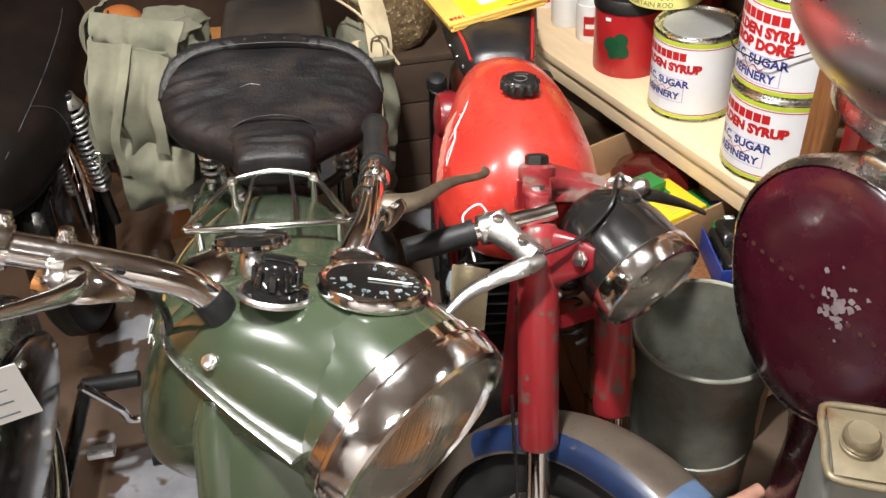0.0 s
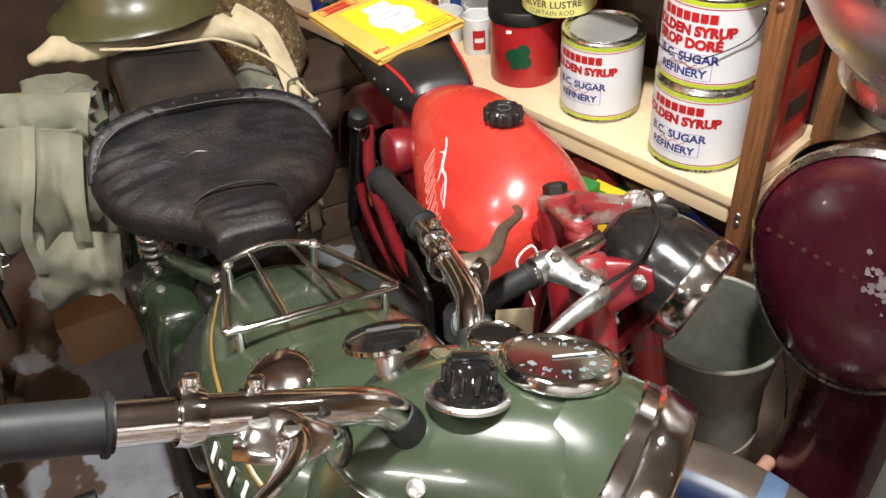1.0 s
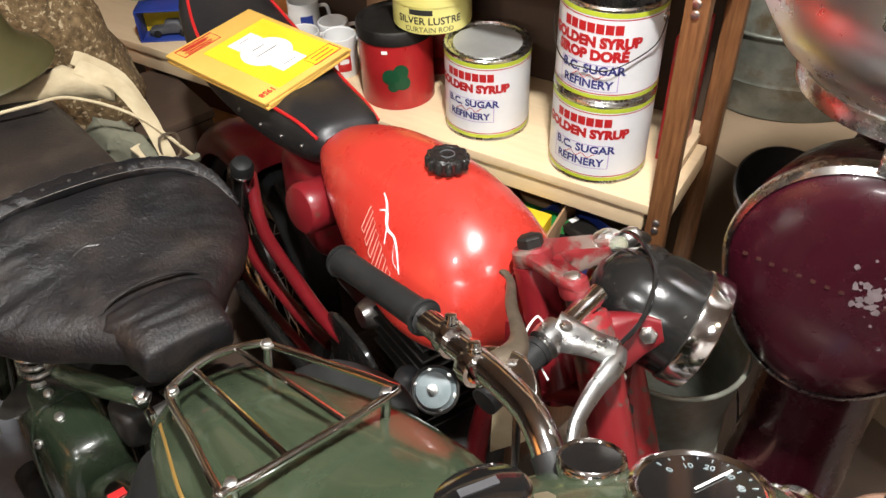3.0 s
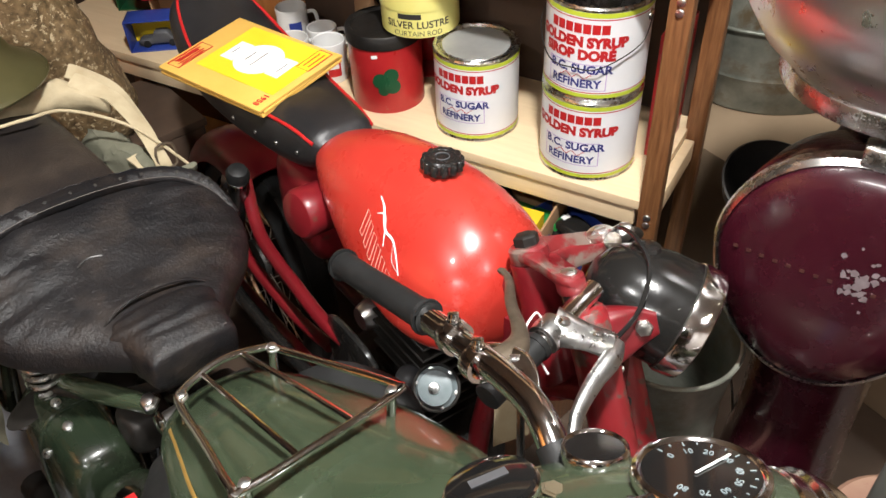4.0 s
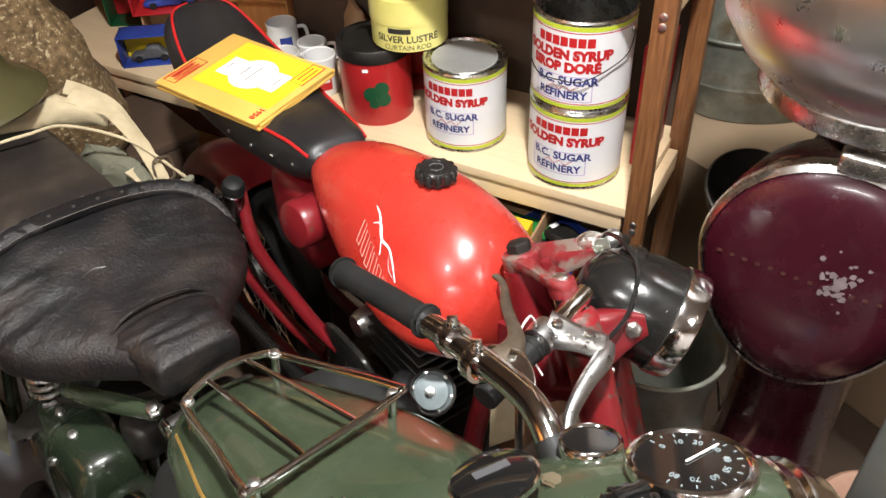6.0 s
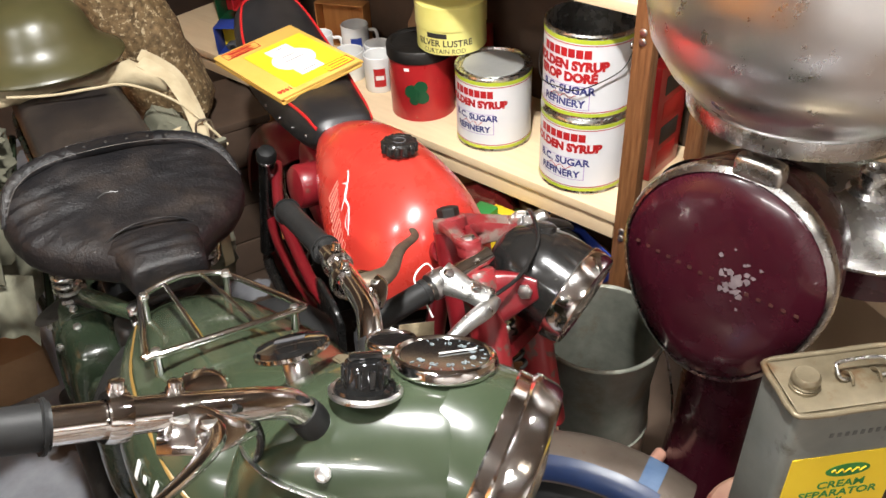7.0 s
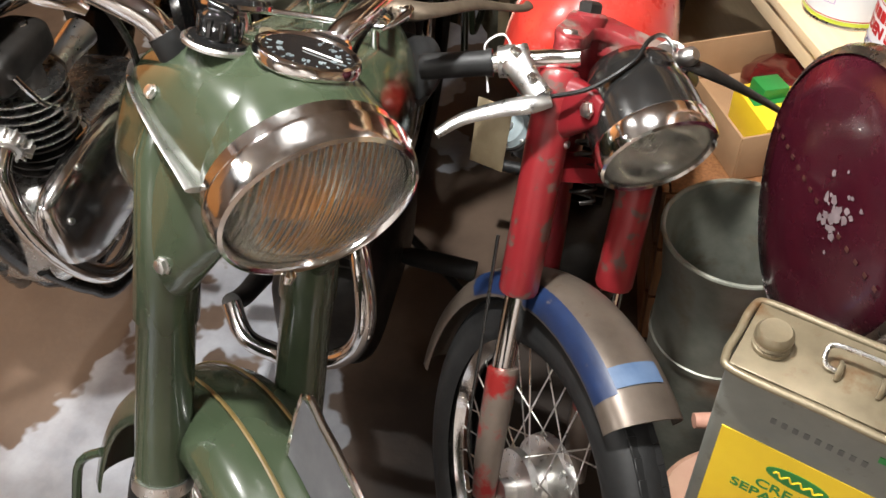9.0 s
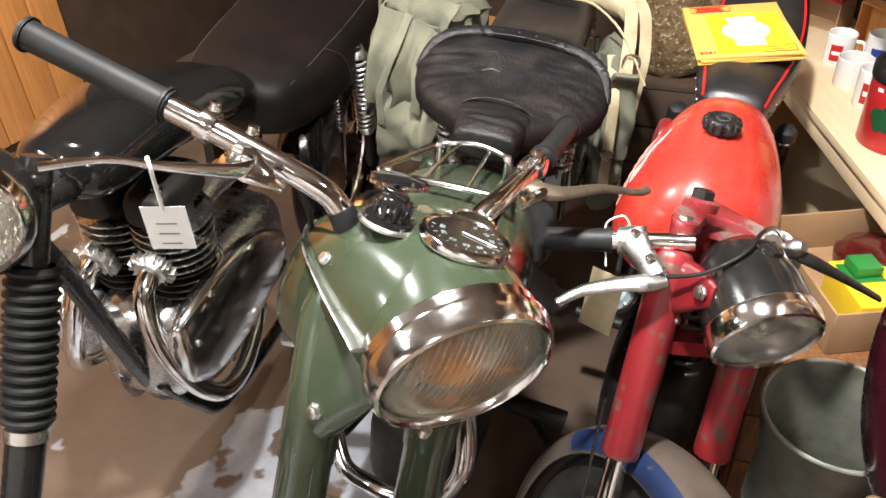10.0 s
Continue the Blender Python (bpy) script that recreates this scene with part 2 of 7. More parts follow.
MIRROR = surface("silvered_reflector", (0.86, 0.85, 0.82), (0.92, 0.91, 0.88), 20, 0.10, 1.0, bump=0.05, rough_var=0.05)
BRONZE = surface("dark_bronze", (0.09, 0.07, 0.05), (0.18, 0.14, 0.10), 40, 0.4, 0.6, bump=0.2)
WINE_FILM = surface("wine_red_film", (0.035, 0.004, 0.004), (0.10, 0.010, 0.009), 18, 0.18, coat=0.6, bump=0.3, bump_scale=60)
LID = surface("dull_tinplate", (0.38, 0.38, 0.37), (0.50, 0.50, 0.48), 8, 0.55, 0.5, bump=0.05)
GREY_PRINT = surface("worn_grey_print", (0.07, 0.07, 0.065), (0.12, 0.12, 0.11), 60, 0.5)
for hide, gloss in ((LEATHER, 0.34), (BROWN_LEATHER, 0.18), (RUBBER, 0.30)):
    hide.node_tree.nodes["Principled BSDF"].inputs["Specular IOR Level"].default_value = gloss
_bs = BOWL_STEEL.node_tree.nodes["Principled BSDF"]
_tan = BOWL_STEEL.node_tree.nodes.new("ShaderNodeTangent")
_tan.direction_type, _tan.axis = "RADIAL", "Z"
_bs.inputs["Anisotropic"].default_value = 0.75
BOWL_STEEL.node_tree.links.new(_tan.outputs[0], _bs.inputs["Tangent"])


def floor_material():
    """Brown worn concrete with flaked pale grey paint."""
    m, nt, bs = nodes_of("flaking_painted_concrete")
    base = blend(nt, ramp(nt, noise_of(nt, 2.6, 8, 0.6), 0.35, 0.7), (0.054, 0.036, 0.026), (0.128, 0.088, 0.063))
    tc = nt.nodes.new("ShaderNodeTexCoord")
    oil_at = nt.nodes.new("ShaderNodeVectorMath")
    oil_at.operation = "DISTANCE"
    oil_at.inputs[1].default_value = (0.05, 0.85, 0.0)
    nt.links.new(tc.outputs["Object"], oil_at.inputs[0])
    spread = nt.nodes.new("ShaderNodeMath")
    spread.operation = "MULTIPLY_ADD"
    spread.inputs[1].default_value = 0.45
    nt.links.new(noise_of(nt, 5.0, 6, 0.6), spread.inputs[0])
    nt.links.new(oil_at.outputs["Value"], spread.inputs[2])
    base = blend(nt, ramp(nt, spread.outputs[0], 0.44, 0.64), (0.024, 0.017, 0.013), base)
    sep_x = nt.nodes.new("ShaderNodeSeparateXYZ")
    nt.links.new(tc.outputs["Object"], sep_x.inputs[0])
    off = nt.nodes.new("ShaderNodeMath")
    off.inputs[1].default_value = 0.70
    nt.links.new(sep_x.outputs[0], off.inputs[0])
    gap = nt.nodes.new("ShaderNodeMath")
    gap.operation = "ABSOLUTE"
    nt.links.new(off.outputs[0], gap.inputs[0])
    lean = nt.nodes.new("ShaderNodeMapRange")
    for k, v in (("From Min", 0.0), ("From Max", 0.55), ("To Min", 0.10), ("To Max", -0.14)):
        lean.inputs[k].default_value = v
    nt.links.new(gap.outputs[0], lean.inputs[0])
    total = nt.nodes.new("ShaderNodeMath")
    nt.links.new(noise_of(nt, 3.2, 4, 0.5), total.inputs[0])
    nt.links.new(lean.outputs[0], total.inputs[1])
    col = blend(nt, ramp(nt, total.outputs[0], 0.505, 0.52), base, blend(nt, ramp(nt, noise_of(nt, 9, 6, 0.6), 0.35, 0.7), (0.20, 0.205, 0.225), (0.32, 0.33, 0.355)))
    nt.links.new(col, bs.inputs["Base Color"])
    bs.inputs["Roughness"].default_value = 0.45
    b = nt.nodes.new("ShaderNodeBump")
    b.inputs["Strength"].default_value, b.inputs["Distance"].default_value = 0.2, 0.003
    nt.links.new(noise_of(nt, 60, 6), b.inputs["Height"])
    nt.links.new(b.outputs[0], bs.inputs["Normal"])
    return m


FLOOR = floor_material()


# ---- mesh tools ----
def linked(name, bm, material, parent=None, m=None, label="", angle=40):
    """One mesh object out of a bmesh, smooth but for edges sharper than angle."""
    if m is not None:
        bmesh.ops.transform(bm, matrix=m, verts=bm.verts)
    bmesh.ops.recalc_face_normals(bm, faces=bm.faces)
    me = bpy.data.meshes.new(name)
    bm.to_mesh(me)
    bm.free()
    me.shade_smooth()
    me.set_sharp_from_angle(angle=radians(angle))
    me.materials.append(material)
    ob = new(name, me)
    if parent:
        ob.parent = parent
    if label:
        ob["label"] = label
    return ob


def part(name, bm, material, parent, label="", m=None, angle=40):
    return linked(name, bm, material, parent, m, label, angle)


def root(name, m, label, category, group="", kind=""):
    ob = new(name)
    ob.matrix_world = m
    ob.empty_display_size = 0.05
    return tagged(ob, label, category, group, kind)


def spline(points, steps=8, closed=False):
    """Catmull-Rom through points of any dimension."""
    p = [Vector(q) for q in points]
    n = len(p)
    out = []
    for i in range(n if closed else n - 1):
        if closed:
            a, b, c, d = p[(i - 1) % n], p[i], p[(i + 1) % n], p[(i + 2) % n]
        else:
            a, b, c, d = p[max(i - 1, 0)], p[i], p[i + 1], p[min(i + 2, n - 1)]
        for k in range(steps):
            t = k / steps
            out.append(0.5 * ((2 * b) + (c - a) * t + (2 * a - 5 * b + 4 * c - d) * t * t + (3 * b - a - 3 * c + d) * t ** 3))
    if not closed:
        out.append(p[-1])
    return out


def rings_to(bm, rings, cap=True, closed=False):
    vs = [[bm.verts.new(c) for c in r] for r in rings]
    n = len(vs[0])
    pairs = list(zip(vs, vs[1:])) + ([(vs[-1], vs[0])] if closed else [])
    for a, b in pairs:
        for i in range(n):
            bm.faces.new((a[i], a[(i + 1) % n], b[(i + 1) % n], b[i]))
    if cap and not closed:
        bm.faces.new(vs[0][::-1])
        bm.faces.new(vs[-1])
    return vs


def tube(points, r, seg=12, steps=8, closed=False, smooth=True, bm=None, squash=1.0):
    """A round bar swept along a smooth line; r is one radius or one for each given point."""
    bm = bm or bmesh.new()
    if isinstance(r, (int, float)):
        r = [r] * len(points)
    q = [(*p, k) for p, k in zip(points, r)]
    line = spline(q, steps if smooth else 1, closed) if len(q) > 2 or closed else [Vector(a) for a in q]
    pts, rad = [Vector(v[:3]) for v in line], [v[3] for v in line]
    n = len(pts)
    side = None
    rings = []
    for i in range(n):
        t = (pts[(i + 1) % n] - pts[i - 1]) if closed else (pts[min(i + 1, n - 1)] - pts[max(i - 1, 0)])
        t.normalize()
        if side is None:
            side = t.orthogonal().normalized()
        side = (side - t * side.dot(t)).normalized()
        up = t.cross(side)
        rings.append([pts[i] + (side * math.cos(a) + up * math.sin(a) * squash) * rad[i] for a in (2 * math.pi * k / seg for k in range(seg))])
    rings_to(bm, rings, True, closed)
    return bm


def lathe(profile, seg=32, m=None, bm=None):
    """A body turned round z from (radius, height) pairs; a radius of zero closes it."""
    bm = bm or bmesh.new()
    rows = []
    for r, z in profile:
        if r < 1e-6:
            rows.append([bm.verts.new((0, 0, z))])
        else:
            rows.append([bm.verts.new((r * math.cos(2 * math.pi * k / seg), r * math.sin(2 * math.pi * k / seg), z)) for k in range(seg)])
    for a, b in zip(rows, rows[1:]):
        for k in range(seg):
            j = (k + 1) % seg
            if len(a) == 1 and len(b) == 1:
                continue
            if len(a) == 1:
                bm.faces.new((a[0], b[j], b[k]))
            elif len(b) == 1:
                bm.faces.new((a[k], a[j], b[0]))
            else:
                bm.faces.new((a[k], a[j], b[j], b[k]))
    if m is not None:
        bmesh.ops.transform(bm, matrix=m, verts=bm.verts)
    return bm


def box(sx, sy, sz, bevel=0.003, centre=(0, 0, 0), bm=None, segments=2):
    bm2 = bmesh.new()
    bmesh.ops.create_cube(bm2, size=1)
    bmesh.ops.scale(bm2, vec=(sx, sy, sz), verts=bm2.verts)
    if bevel:
        bmesh.ops.bevel(bm2, geom=bm2.edges[:], offset=bevel, segments=segments, affect="EDGES", profile=0.6)
    bmesh.ops.translate(bm2, vec=centre, verts=bm2.verts)
    return join(bm, bm2) if bm else bm2


def join(bm, other):
    me = bpy.data.meshes.new("join")
    other.to_mesh(me)
    other.free()
    bm.from_mesh(me)
    bpy.data.meshes.remove(me)
    return bm


def loft(sections, seg=36, steps=6, axis=1, cap=True, wrinkle=None):
    """A body along an axis. Each section: (s, cu, half width, bottom, top, power); the widest line sits at a share of the height."""
    rows = spline(sections, steps)
    rings = []
    for row in rows:
        s, cu, hw, lo, hi, pw = row[:6]
        wide = row[6] if len(row) > 6 else 0.5
        mid = lo + (hi - lo) * wide
        ring = []
        for k in range(seg):
            a = 2 * math.pi * k / seg
            c, d = math.cos(a), math.sin(a)
            e = 2 / max(pw, 0.5)
            x = cu + hw * math.copysign(abs(c) ** e, c)
            z = mid + ((hi - mid) if d > 0 else (mid - lo)) * math.copysign(abs(d) ** e, d)
            v = Vector((x, s, z)) if axis == 1 else Vector((s, x, z))
            ring.append(v)
        rings.append(ring)
    bm = bmesh.new()
    rings_to(bm, rings, cap)
    if wrinkle:
        for v in bm.verts:
            v.co += wrinkle(v.co)
    return bm


def aim(at, direction, spin=0):
    """A pose whose z axis points along direction."""
    return Matrix.Translation(at) @ Vector(direction).to_track_quat("Z", "Y").to_matrix().to_4x4() @ pose(0, 0, 0, 0, 0, spin)


def rod(a, b, r, seg=10, bm=None):
    return tube([a, b], r, seg, 1, bm=bm)


def coil(a, b, radius, wire, turns, seg=8):
    a, b = Vector(a), Vector(b)
    d = (b - a).normalized()
    s = d.orthogonal().normalized()
    t = d.cross(s)
    n = turns * 12
    pts = [a + (b - a) * (i / n) + (s * math.cos(2 * math.pi * i / 12) + t * math.sin(2 * math.pi * i / 12)) * radius for i in range(n + 1)]
    return tube(pts, wire, seg, 1)


def lettering(text, size, material, parent, m, name="lettering", wrap=0.0, bold=0.0, sx=1.0, slant=0.0):
    """Flat letters 0.4 mm thick, centred, in the xy plane of m; wrapped round z when wrap is a radius (then x runs round, y up)."""
    cu = bpy.data.curves.new(name, "FONT")
    cu.body, cu.size, cu.align_x, cu.align_y = text, size, "CENTER", "CENTER"
    cu.offset, cu.extrude, cu.shear = bold, 0.0004 if not wrap else 0.0, slant
    cu.resolution_u = 3
    ob = new(name, cu)
    me = bpy.data.meshes.new_from_object(ob.evaluated_get(bpy.context.evaluated_depsgraph_get()))
    bpy.data.objects.remove(ob)
    bpy.data.curves.remove(cu)
    bm = bmesh.new()
    bm.from_mesh(me)
    bpy.data.meshes.remove(me)
    for v in bm.verts:
        v.co.x *= sx
    if wrap:
        for v in bm.verts:
            a = v.co.x / wrap
            v.co = Vector((wrap * math.sin(a), -wrap * math.cos(a), v.co.y))
    return linked(name, bm, material, parent, m, angle=20)


def band(radius, z0, z1, a0=0.0, a1=2 * math.pi, n=48, thick=0.0004):
    """A curved sheet round z, thin but with both sides."""
    bm = bmesh.new()
    rows = []
    for i in range(n + 1):
        a = a0 + (a1 - a0) * i / n
        c, s = math.sin(a), -math.cos(a)
        rows.append([bm.verts.new((radius * c, radius * s, z0)), bm.verts.new((radius * c, radius * s, z1))])
    for p, q in zip(rows, rows[1:]):
        bm.faces.new((p[0], q[0], q[1], p[1]))
    return bm


def arc_patch(centre_r, half_w, depth, a0, a1, n=28, seg=12, thick=0.004, lip=0.0):
    """A mudguard: a shallow trough bent round the x axis from angle a0 to a1 (0 is forward, -y; 90 is up)."""
    bm = bmesh.new()
    outer, inner = [], []
    for i in range(n + 1):
        a = radians(a0 + (a1 - a0) * i / n)
        ro, ri = [], []
        for k in range(seg + 1):
            b = math.pi * k / seg
            x = -half_w * math.cos(b)
            h = depth * math.sin(b) ** 0.7 - depth
            for lst, off in ((ro, 0.0), (ri, -thick)):
                r = centre_r + h + off
                lst.append(bm.verts.new((x * (1 + off * 8), -r * math.cos(a), r * math.sin(a))))
        outer.append(ro)
        inner.append(ri)
    for grid, flip in ((outer, False), (inner, True)):
        for a, b in zip(grid, grid[1:]):
            for k in range(seg):
                f = (a[k], a[k + 1], b[k + 1], b[k])
                bm.faces.new(f[::-1] if flip else f)
    for i in range(n):
        bm.faces.new((outer[i][0], outer[i + 1][0], inner[i + 1][0], inner[i][0]))
        bm.faces.new((outer[i][seg], inner[i][seg], inner[i + 1][seg], outer[i + 1][seg]))
    for e in (0, n):
        for k in range(seg):
            bm.faces.new((outer[e][k], inner[e][k], inner[e][k + 1], outer[e][k + 1]))
    return bm


def wheel(parent, m, radius, tyre_r, spokes, hub_material, name="front_wheel", width=1.0):
    """A spoked wheel in the yz plane: tyre, rim, hub and each spoke under one hub mesh."""
    turn = m @ pose(0, 0, 0, 0, 90, 0)
    hub = part(name, lathe([(0, -0.055), (0.018, -0.055), (0.02, -0.035), (0.06, -0.032), (0.062, -0.02), (0.03, -0.014), (0.03, 0.012), (0.075, 0.018), (0.078, 0.034), (0.02, 0.04), (0.018, 0.055), (0, 0.055)], 32, turn), hub_material, parent, "polished alloy wheel hub")
    big = radius - tyre_r
    prof = []
    for k in range(17):
        a = math.pi * (k / 16 * 1.5 - 0.25)
        prof.append((big + tyre_r * math.sin(a), -tyre_r * width * math.cos(a)))
    tyre = part("tyre", lathe(prof, 64, turn), RUBBER, hub, "black tyre with block tread")
    bm = bmesh.new()
    for i in range(72):
        a = 2 * math.pi * i / 72
        for side in (-1, 1):
            b = box(0.004, tyre_r * 0.62, 0.016, 0.001, segments=1)
            bmesh.ops.transform(b, matrix=turn @ pose(0, 0, 0, 0, 0, math.degrees(a) + side * 1.2) @ pose(radius - 0.004, 0, side * tyre_r * 0.34 * width, 0, 0, 0), verts=b.verts)
            join(bm, b)
    part("tread", bm, RUBBER, hub)
    rim_r = big - tyre_r * 0.62
    part("rim", lathe([(rim_r - 0.012, -0.004), (rim_r + 0.004, -0.022), (rim_r + 0.012, -0.026), (rim_r + 0.016, -0.022), (rim_r + 0.010, 0.0), (rim_r + 0.016, 0.022), (rim_r + 0.012, 0.026), (rim_r + 0.004, 0.022), (rim_r - 0.012, 0.004), (rim_r - 0.012, -0.004)], 64, turn), CHROME, hub, "pitted chrome rim")
    for i in range(spokes):
        a = 2 * math.pi * i / spokes
        b = a + (0.75 if i % 4 < 2 else -0.75)
        z = 0.026 if i % 2 else -0.026
        hr = 0.07 if i % 2 else 0.055
        p, q = (hr * math.cos(b), hr * math.sin(b), z), (rim_r - 0.008, 0, 0)
        q = (q[0] * math.cos(a), q[0] * math.sin(a), 0)
        part("spoke", rod(turn @ Vector(p), turn @ Vector(q), 0.0014, 6), BRIGHT, hub)
    return hub


def bolt(parent, at, direction, r=0.008, h=0.006, material=None, m=None, name="bolt"):
    p = (m or Matrix()) @ aim(at, direction)
    return part(name, lathe([(0, 0), (r * 1.25, 0), (r * 1.25, h * 0.3), (r, h * 0.3), (r, h * 0.9), (r * 0.8, h), (0, h)], 6 if r > 0.007 else 10, p), material or BRIGHT, parent)


# ---- setting ----
def slab(name, sx, sy, sz, at, material, rz=0, label="", parent=None):
    ob = linked(name, box(sx, sy, sz, 0.004), material, parent, pose(*at, 0, 0, rz))
    return tagged(ob, label, name.split("_")[0], kind="structure") if label else ob


floor = linked("floor", box(7.4, 7.4, 0.1, 0, (-0.3, 1.0, -0.05)), FLOOR)
tagged(floor, "brown concrete floor with flaking pale grey paint", "floor", kind="structure")
slab("ceiling", 7.4, 7.4, 0.1, (-0.3, 1.0, 2.75), CEIL, 0, "dim grey-brown ceiling board with small spot lights")
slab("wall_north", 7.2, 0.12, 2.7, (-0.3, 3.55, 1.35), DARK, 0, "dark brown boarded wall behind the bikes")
slab("wall_south", 7.2, 0.12, 2.7, (-0.3, -2.5, 1.35), PALE_WALL, 0, "pale plaster wall of the hall")
slab("wall_east", 0.12, 5.9, 2.7, (3.3, 0.53, 1.35), WALL, 0, "tan plaster wall beside the shelves")
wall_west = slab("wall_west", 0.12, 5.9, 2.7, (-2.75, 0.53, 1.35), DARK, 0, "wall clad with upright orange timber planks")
for i in range(22):
    part("plank", box(0.022, 0.135, 2.6, 0.004, (-2.678, -0.9 + i * 0.14, 1.34)), TIMBER, wall_west)


# ---- shelves ----
SHELF = pose(0.575, 1.27, 0, 0, 0, 27.9)
shelf = root("shelf_unit", SHELF, "open wooden shelf unit with stained posts and pale pine boards", "shelf")


def shelf_post(x, y, w=0.04, d=0.03):
    post = part("post", box(d, w, 1.9, 0.004, (x, y, 0.95)), OAK, shelf, "stained wooden post")
    return post


for x, y in ((0.0, -0.035), (0.30, -0.035), (0.0, 1.76), (0.30, 1.76)):
    shelf_post(x, y)
for z, name in ((0.18, "board"), (0.604, "board"), (1.062, "board"), (1.55, "board")):
    part(name, box(0.34, 1.77, 0.022, 0.003, (0.165, 0.865, z)), PINE, shelf, "pale pine board")
    part("end_rail", box(0.26, 0.022, 0.05, 0.003, (0.15, -0.03, z - 0.036)), PINE, shelf)
part("front_rail", box(0.02, 1.74, 0.045, 0.003, (0.012, 0.865, 0.569)), PINE, shelf)
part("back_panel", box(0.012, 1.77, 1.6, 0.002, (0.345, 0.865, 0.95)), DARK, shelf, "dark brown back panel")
for z in (1.012, 1.03, 0.59, 0.572):
    bolt(shelf, (-0.016, -0.035, z), (-1, 0, 0), 0.006, 0.004)


def on_shelf(x, y, z=0.615, rz=0):
    return SHELF @ pose(x, y, z, 0, 0, rz)


def facing(at, toward=(-0.15, 0.2)):
    """A pose at a place whose -y side looks at a point of the plan."""
    dx, dy = toward[0] - at[0], toward[1] - at[1]
    return pose(*at, 0, 0, math.degrees(math.atan2(dy, dx)) + 90)


def syrup_can(m, lines, open_top=False, handle=True, R=0.097, H=0.185):
    q = R / 0.090
    can = root("syrup_can", m, ("open empty" if open_top else "lidded") + " white syrup tin with lime bands and red print", "tin", "syrup tins")
    wall = [(0.0, 0.004), (R - 0.004, 0.004), (R, 0.0), (R + 0.002, 0.004), (R, 0.008), (R, H - 0.008), (R + 0.002, H - 0.004), (R, H)]
    if open_top:
        wall += [(R - 0.003, H), (R - 0.003, 0.012), (0, 0.012)]
    else:
        wall += [(R - 0.006, H), (R - 0.008, H - 0.006), (R - 0.014, H - 0.006), (R - 0.016, H - 0.004), (0, H - 0.004)]
    part("body", lathe(wall, 48), STEEL, can, "bare tin rims and lid")
    if not open_top:
        part("lid", lathe([(0, H - 0.0036), (R - 0.018, H - 0.0036), (R - 0.018, H - 0.0030), (R - 0.022, H - 0.0022), (R - 0.026, H - 0.0030), (0, H - 0.0030)], 44), LID, can, "dull pale grey lid")
    part("label", band(R + 0.0006, 0.009, H - 0.009), LABEL_WHITE, can, "white printed label")
    for z0, z1, mt in ((0.009, 0.017, LIME), (0.0185, 0.0205, INK_RED), (H - 0.018, H - 0.009, LIME), (H - 0.0225, H - 0.0205, INK_RED)):
        part("stripe", band(R + 0.0010, z0, z1), mt, can)
    # brand word drawn as plain red blocks
    n = 7
    top = H - 0.040
    for i in range(n):
        a = (i - (n - 1) / 2) * 0.172
        part("brand_mark", band(R + 0.0012, top - 0.0085, top + 0.0095, a - 0.074, a + 0.074, 3), INK_RED, can)
    z = top - 0.026
    for text in lines:
        lettering(text, 0.0240 * q, INK_RED, can, pose(0, 0, z), wrap=R + 0.0013, bold=0.0017, sx=1.0)
        z -= 0.0250
    z -= 0.005 if len(lines) > 1 else 0.012
    part("frame_line", band(R + 0.0011, z + 0.012, z + 0.0135, -0.6, 0.6, 20), INK_LILAC, can)
    part("frame_line", band(R + 0.0011, z - 0.040, z - 0.0385, -0.6, 0.6, 20), INK_LILAC, can)
    for s in (-1, 1):
        part("frame_line", band(R + 0.0011, z - 0.040, z + 0.0135, s * 0.6 - 0.01, s * 0.6 + 0.01, 2), INK_LILAC, can)
    lettering("B.C. SUGAR", 0.0215 * q, INK_BLUE, can, pose(0, 0, z + 0.002) @ pose(0, 0, 0, 0, 0, 4), wrap=R + 0.0013, bold=0.0008, sx=1.05)
    scribble = [(R + 0.0013) * Vector((math.sin(a), -math.cos(a), 0)) + Vector((0, 0, z - 0.012 + 0.004 * math.sin(a * 26))) for a in np.linspace(-0.32, 0.32, 24)]
    part("script", tube(scribble, 0.0006, 5, 2), INK_RED, can)
    lettering("REFINERY", 0.0215 * q, INK_BLUE, can, pose(0, 0, z - 0.027), wrap=R + 0.0013, bold=0.0008)
    if handle:
        for s in (-1, 1):
            part("ear", lathe([(0, 0), (0.011, 0), (0.010, 0.003), (0, 0.004)], 16, aim((s * R, 0, H - 0.035), (s, 0, 0))), STEEL, can)
        pts = [(-R - 0.004, 0, H - 0.035), (-R - 0.001, -0.04, H - 0.075), (-0.05, -R - 0.006, H - 0.105), (0, -R - 0.010, H - 0.113), (0.05, -R - 0.006, H - 0.105), (R + 0.001, -0.04, H - 0.075), (R + 0.004, 0, H - 0.035)]
        part("bail_handle", tube(pts, 0.0012, 6, 6), GREASE, can, "thin wire handle")
    return can


SIDEWAYS = (-0.85, 0.72)
H1 = 0.180
syrup_can(facing((0.598, 1.440, 0.6155), SIDEWAYS), ["GOLDEN SYRUP"], handle=False, H=H1)
syrup_can(facing((0.600, 1.442, 0.6155 + H1), SIDEWAYS), ["GOLDEN SYRUP", "SIROP DORÉ"], open_top=True)
syrup_can(facing((0.488, 1.684, 0.6155), (-0.9, 0.85)), ["GOLDEN SYRUP"], handle=False, R=0.090, H=0.190)


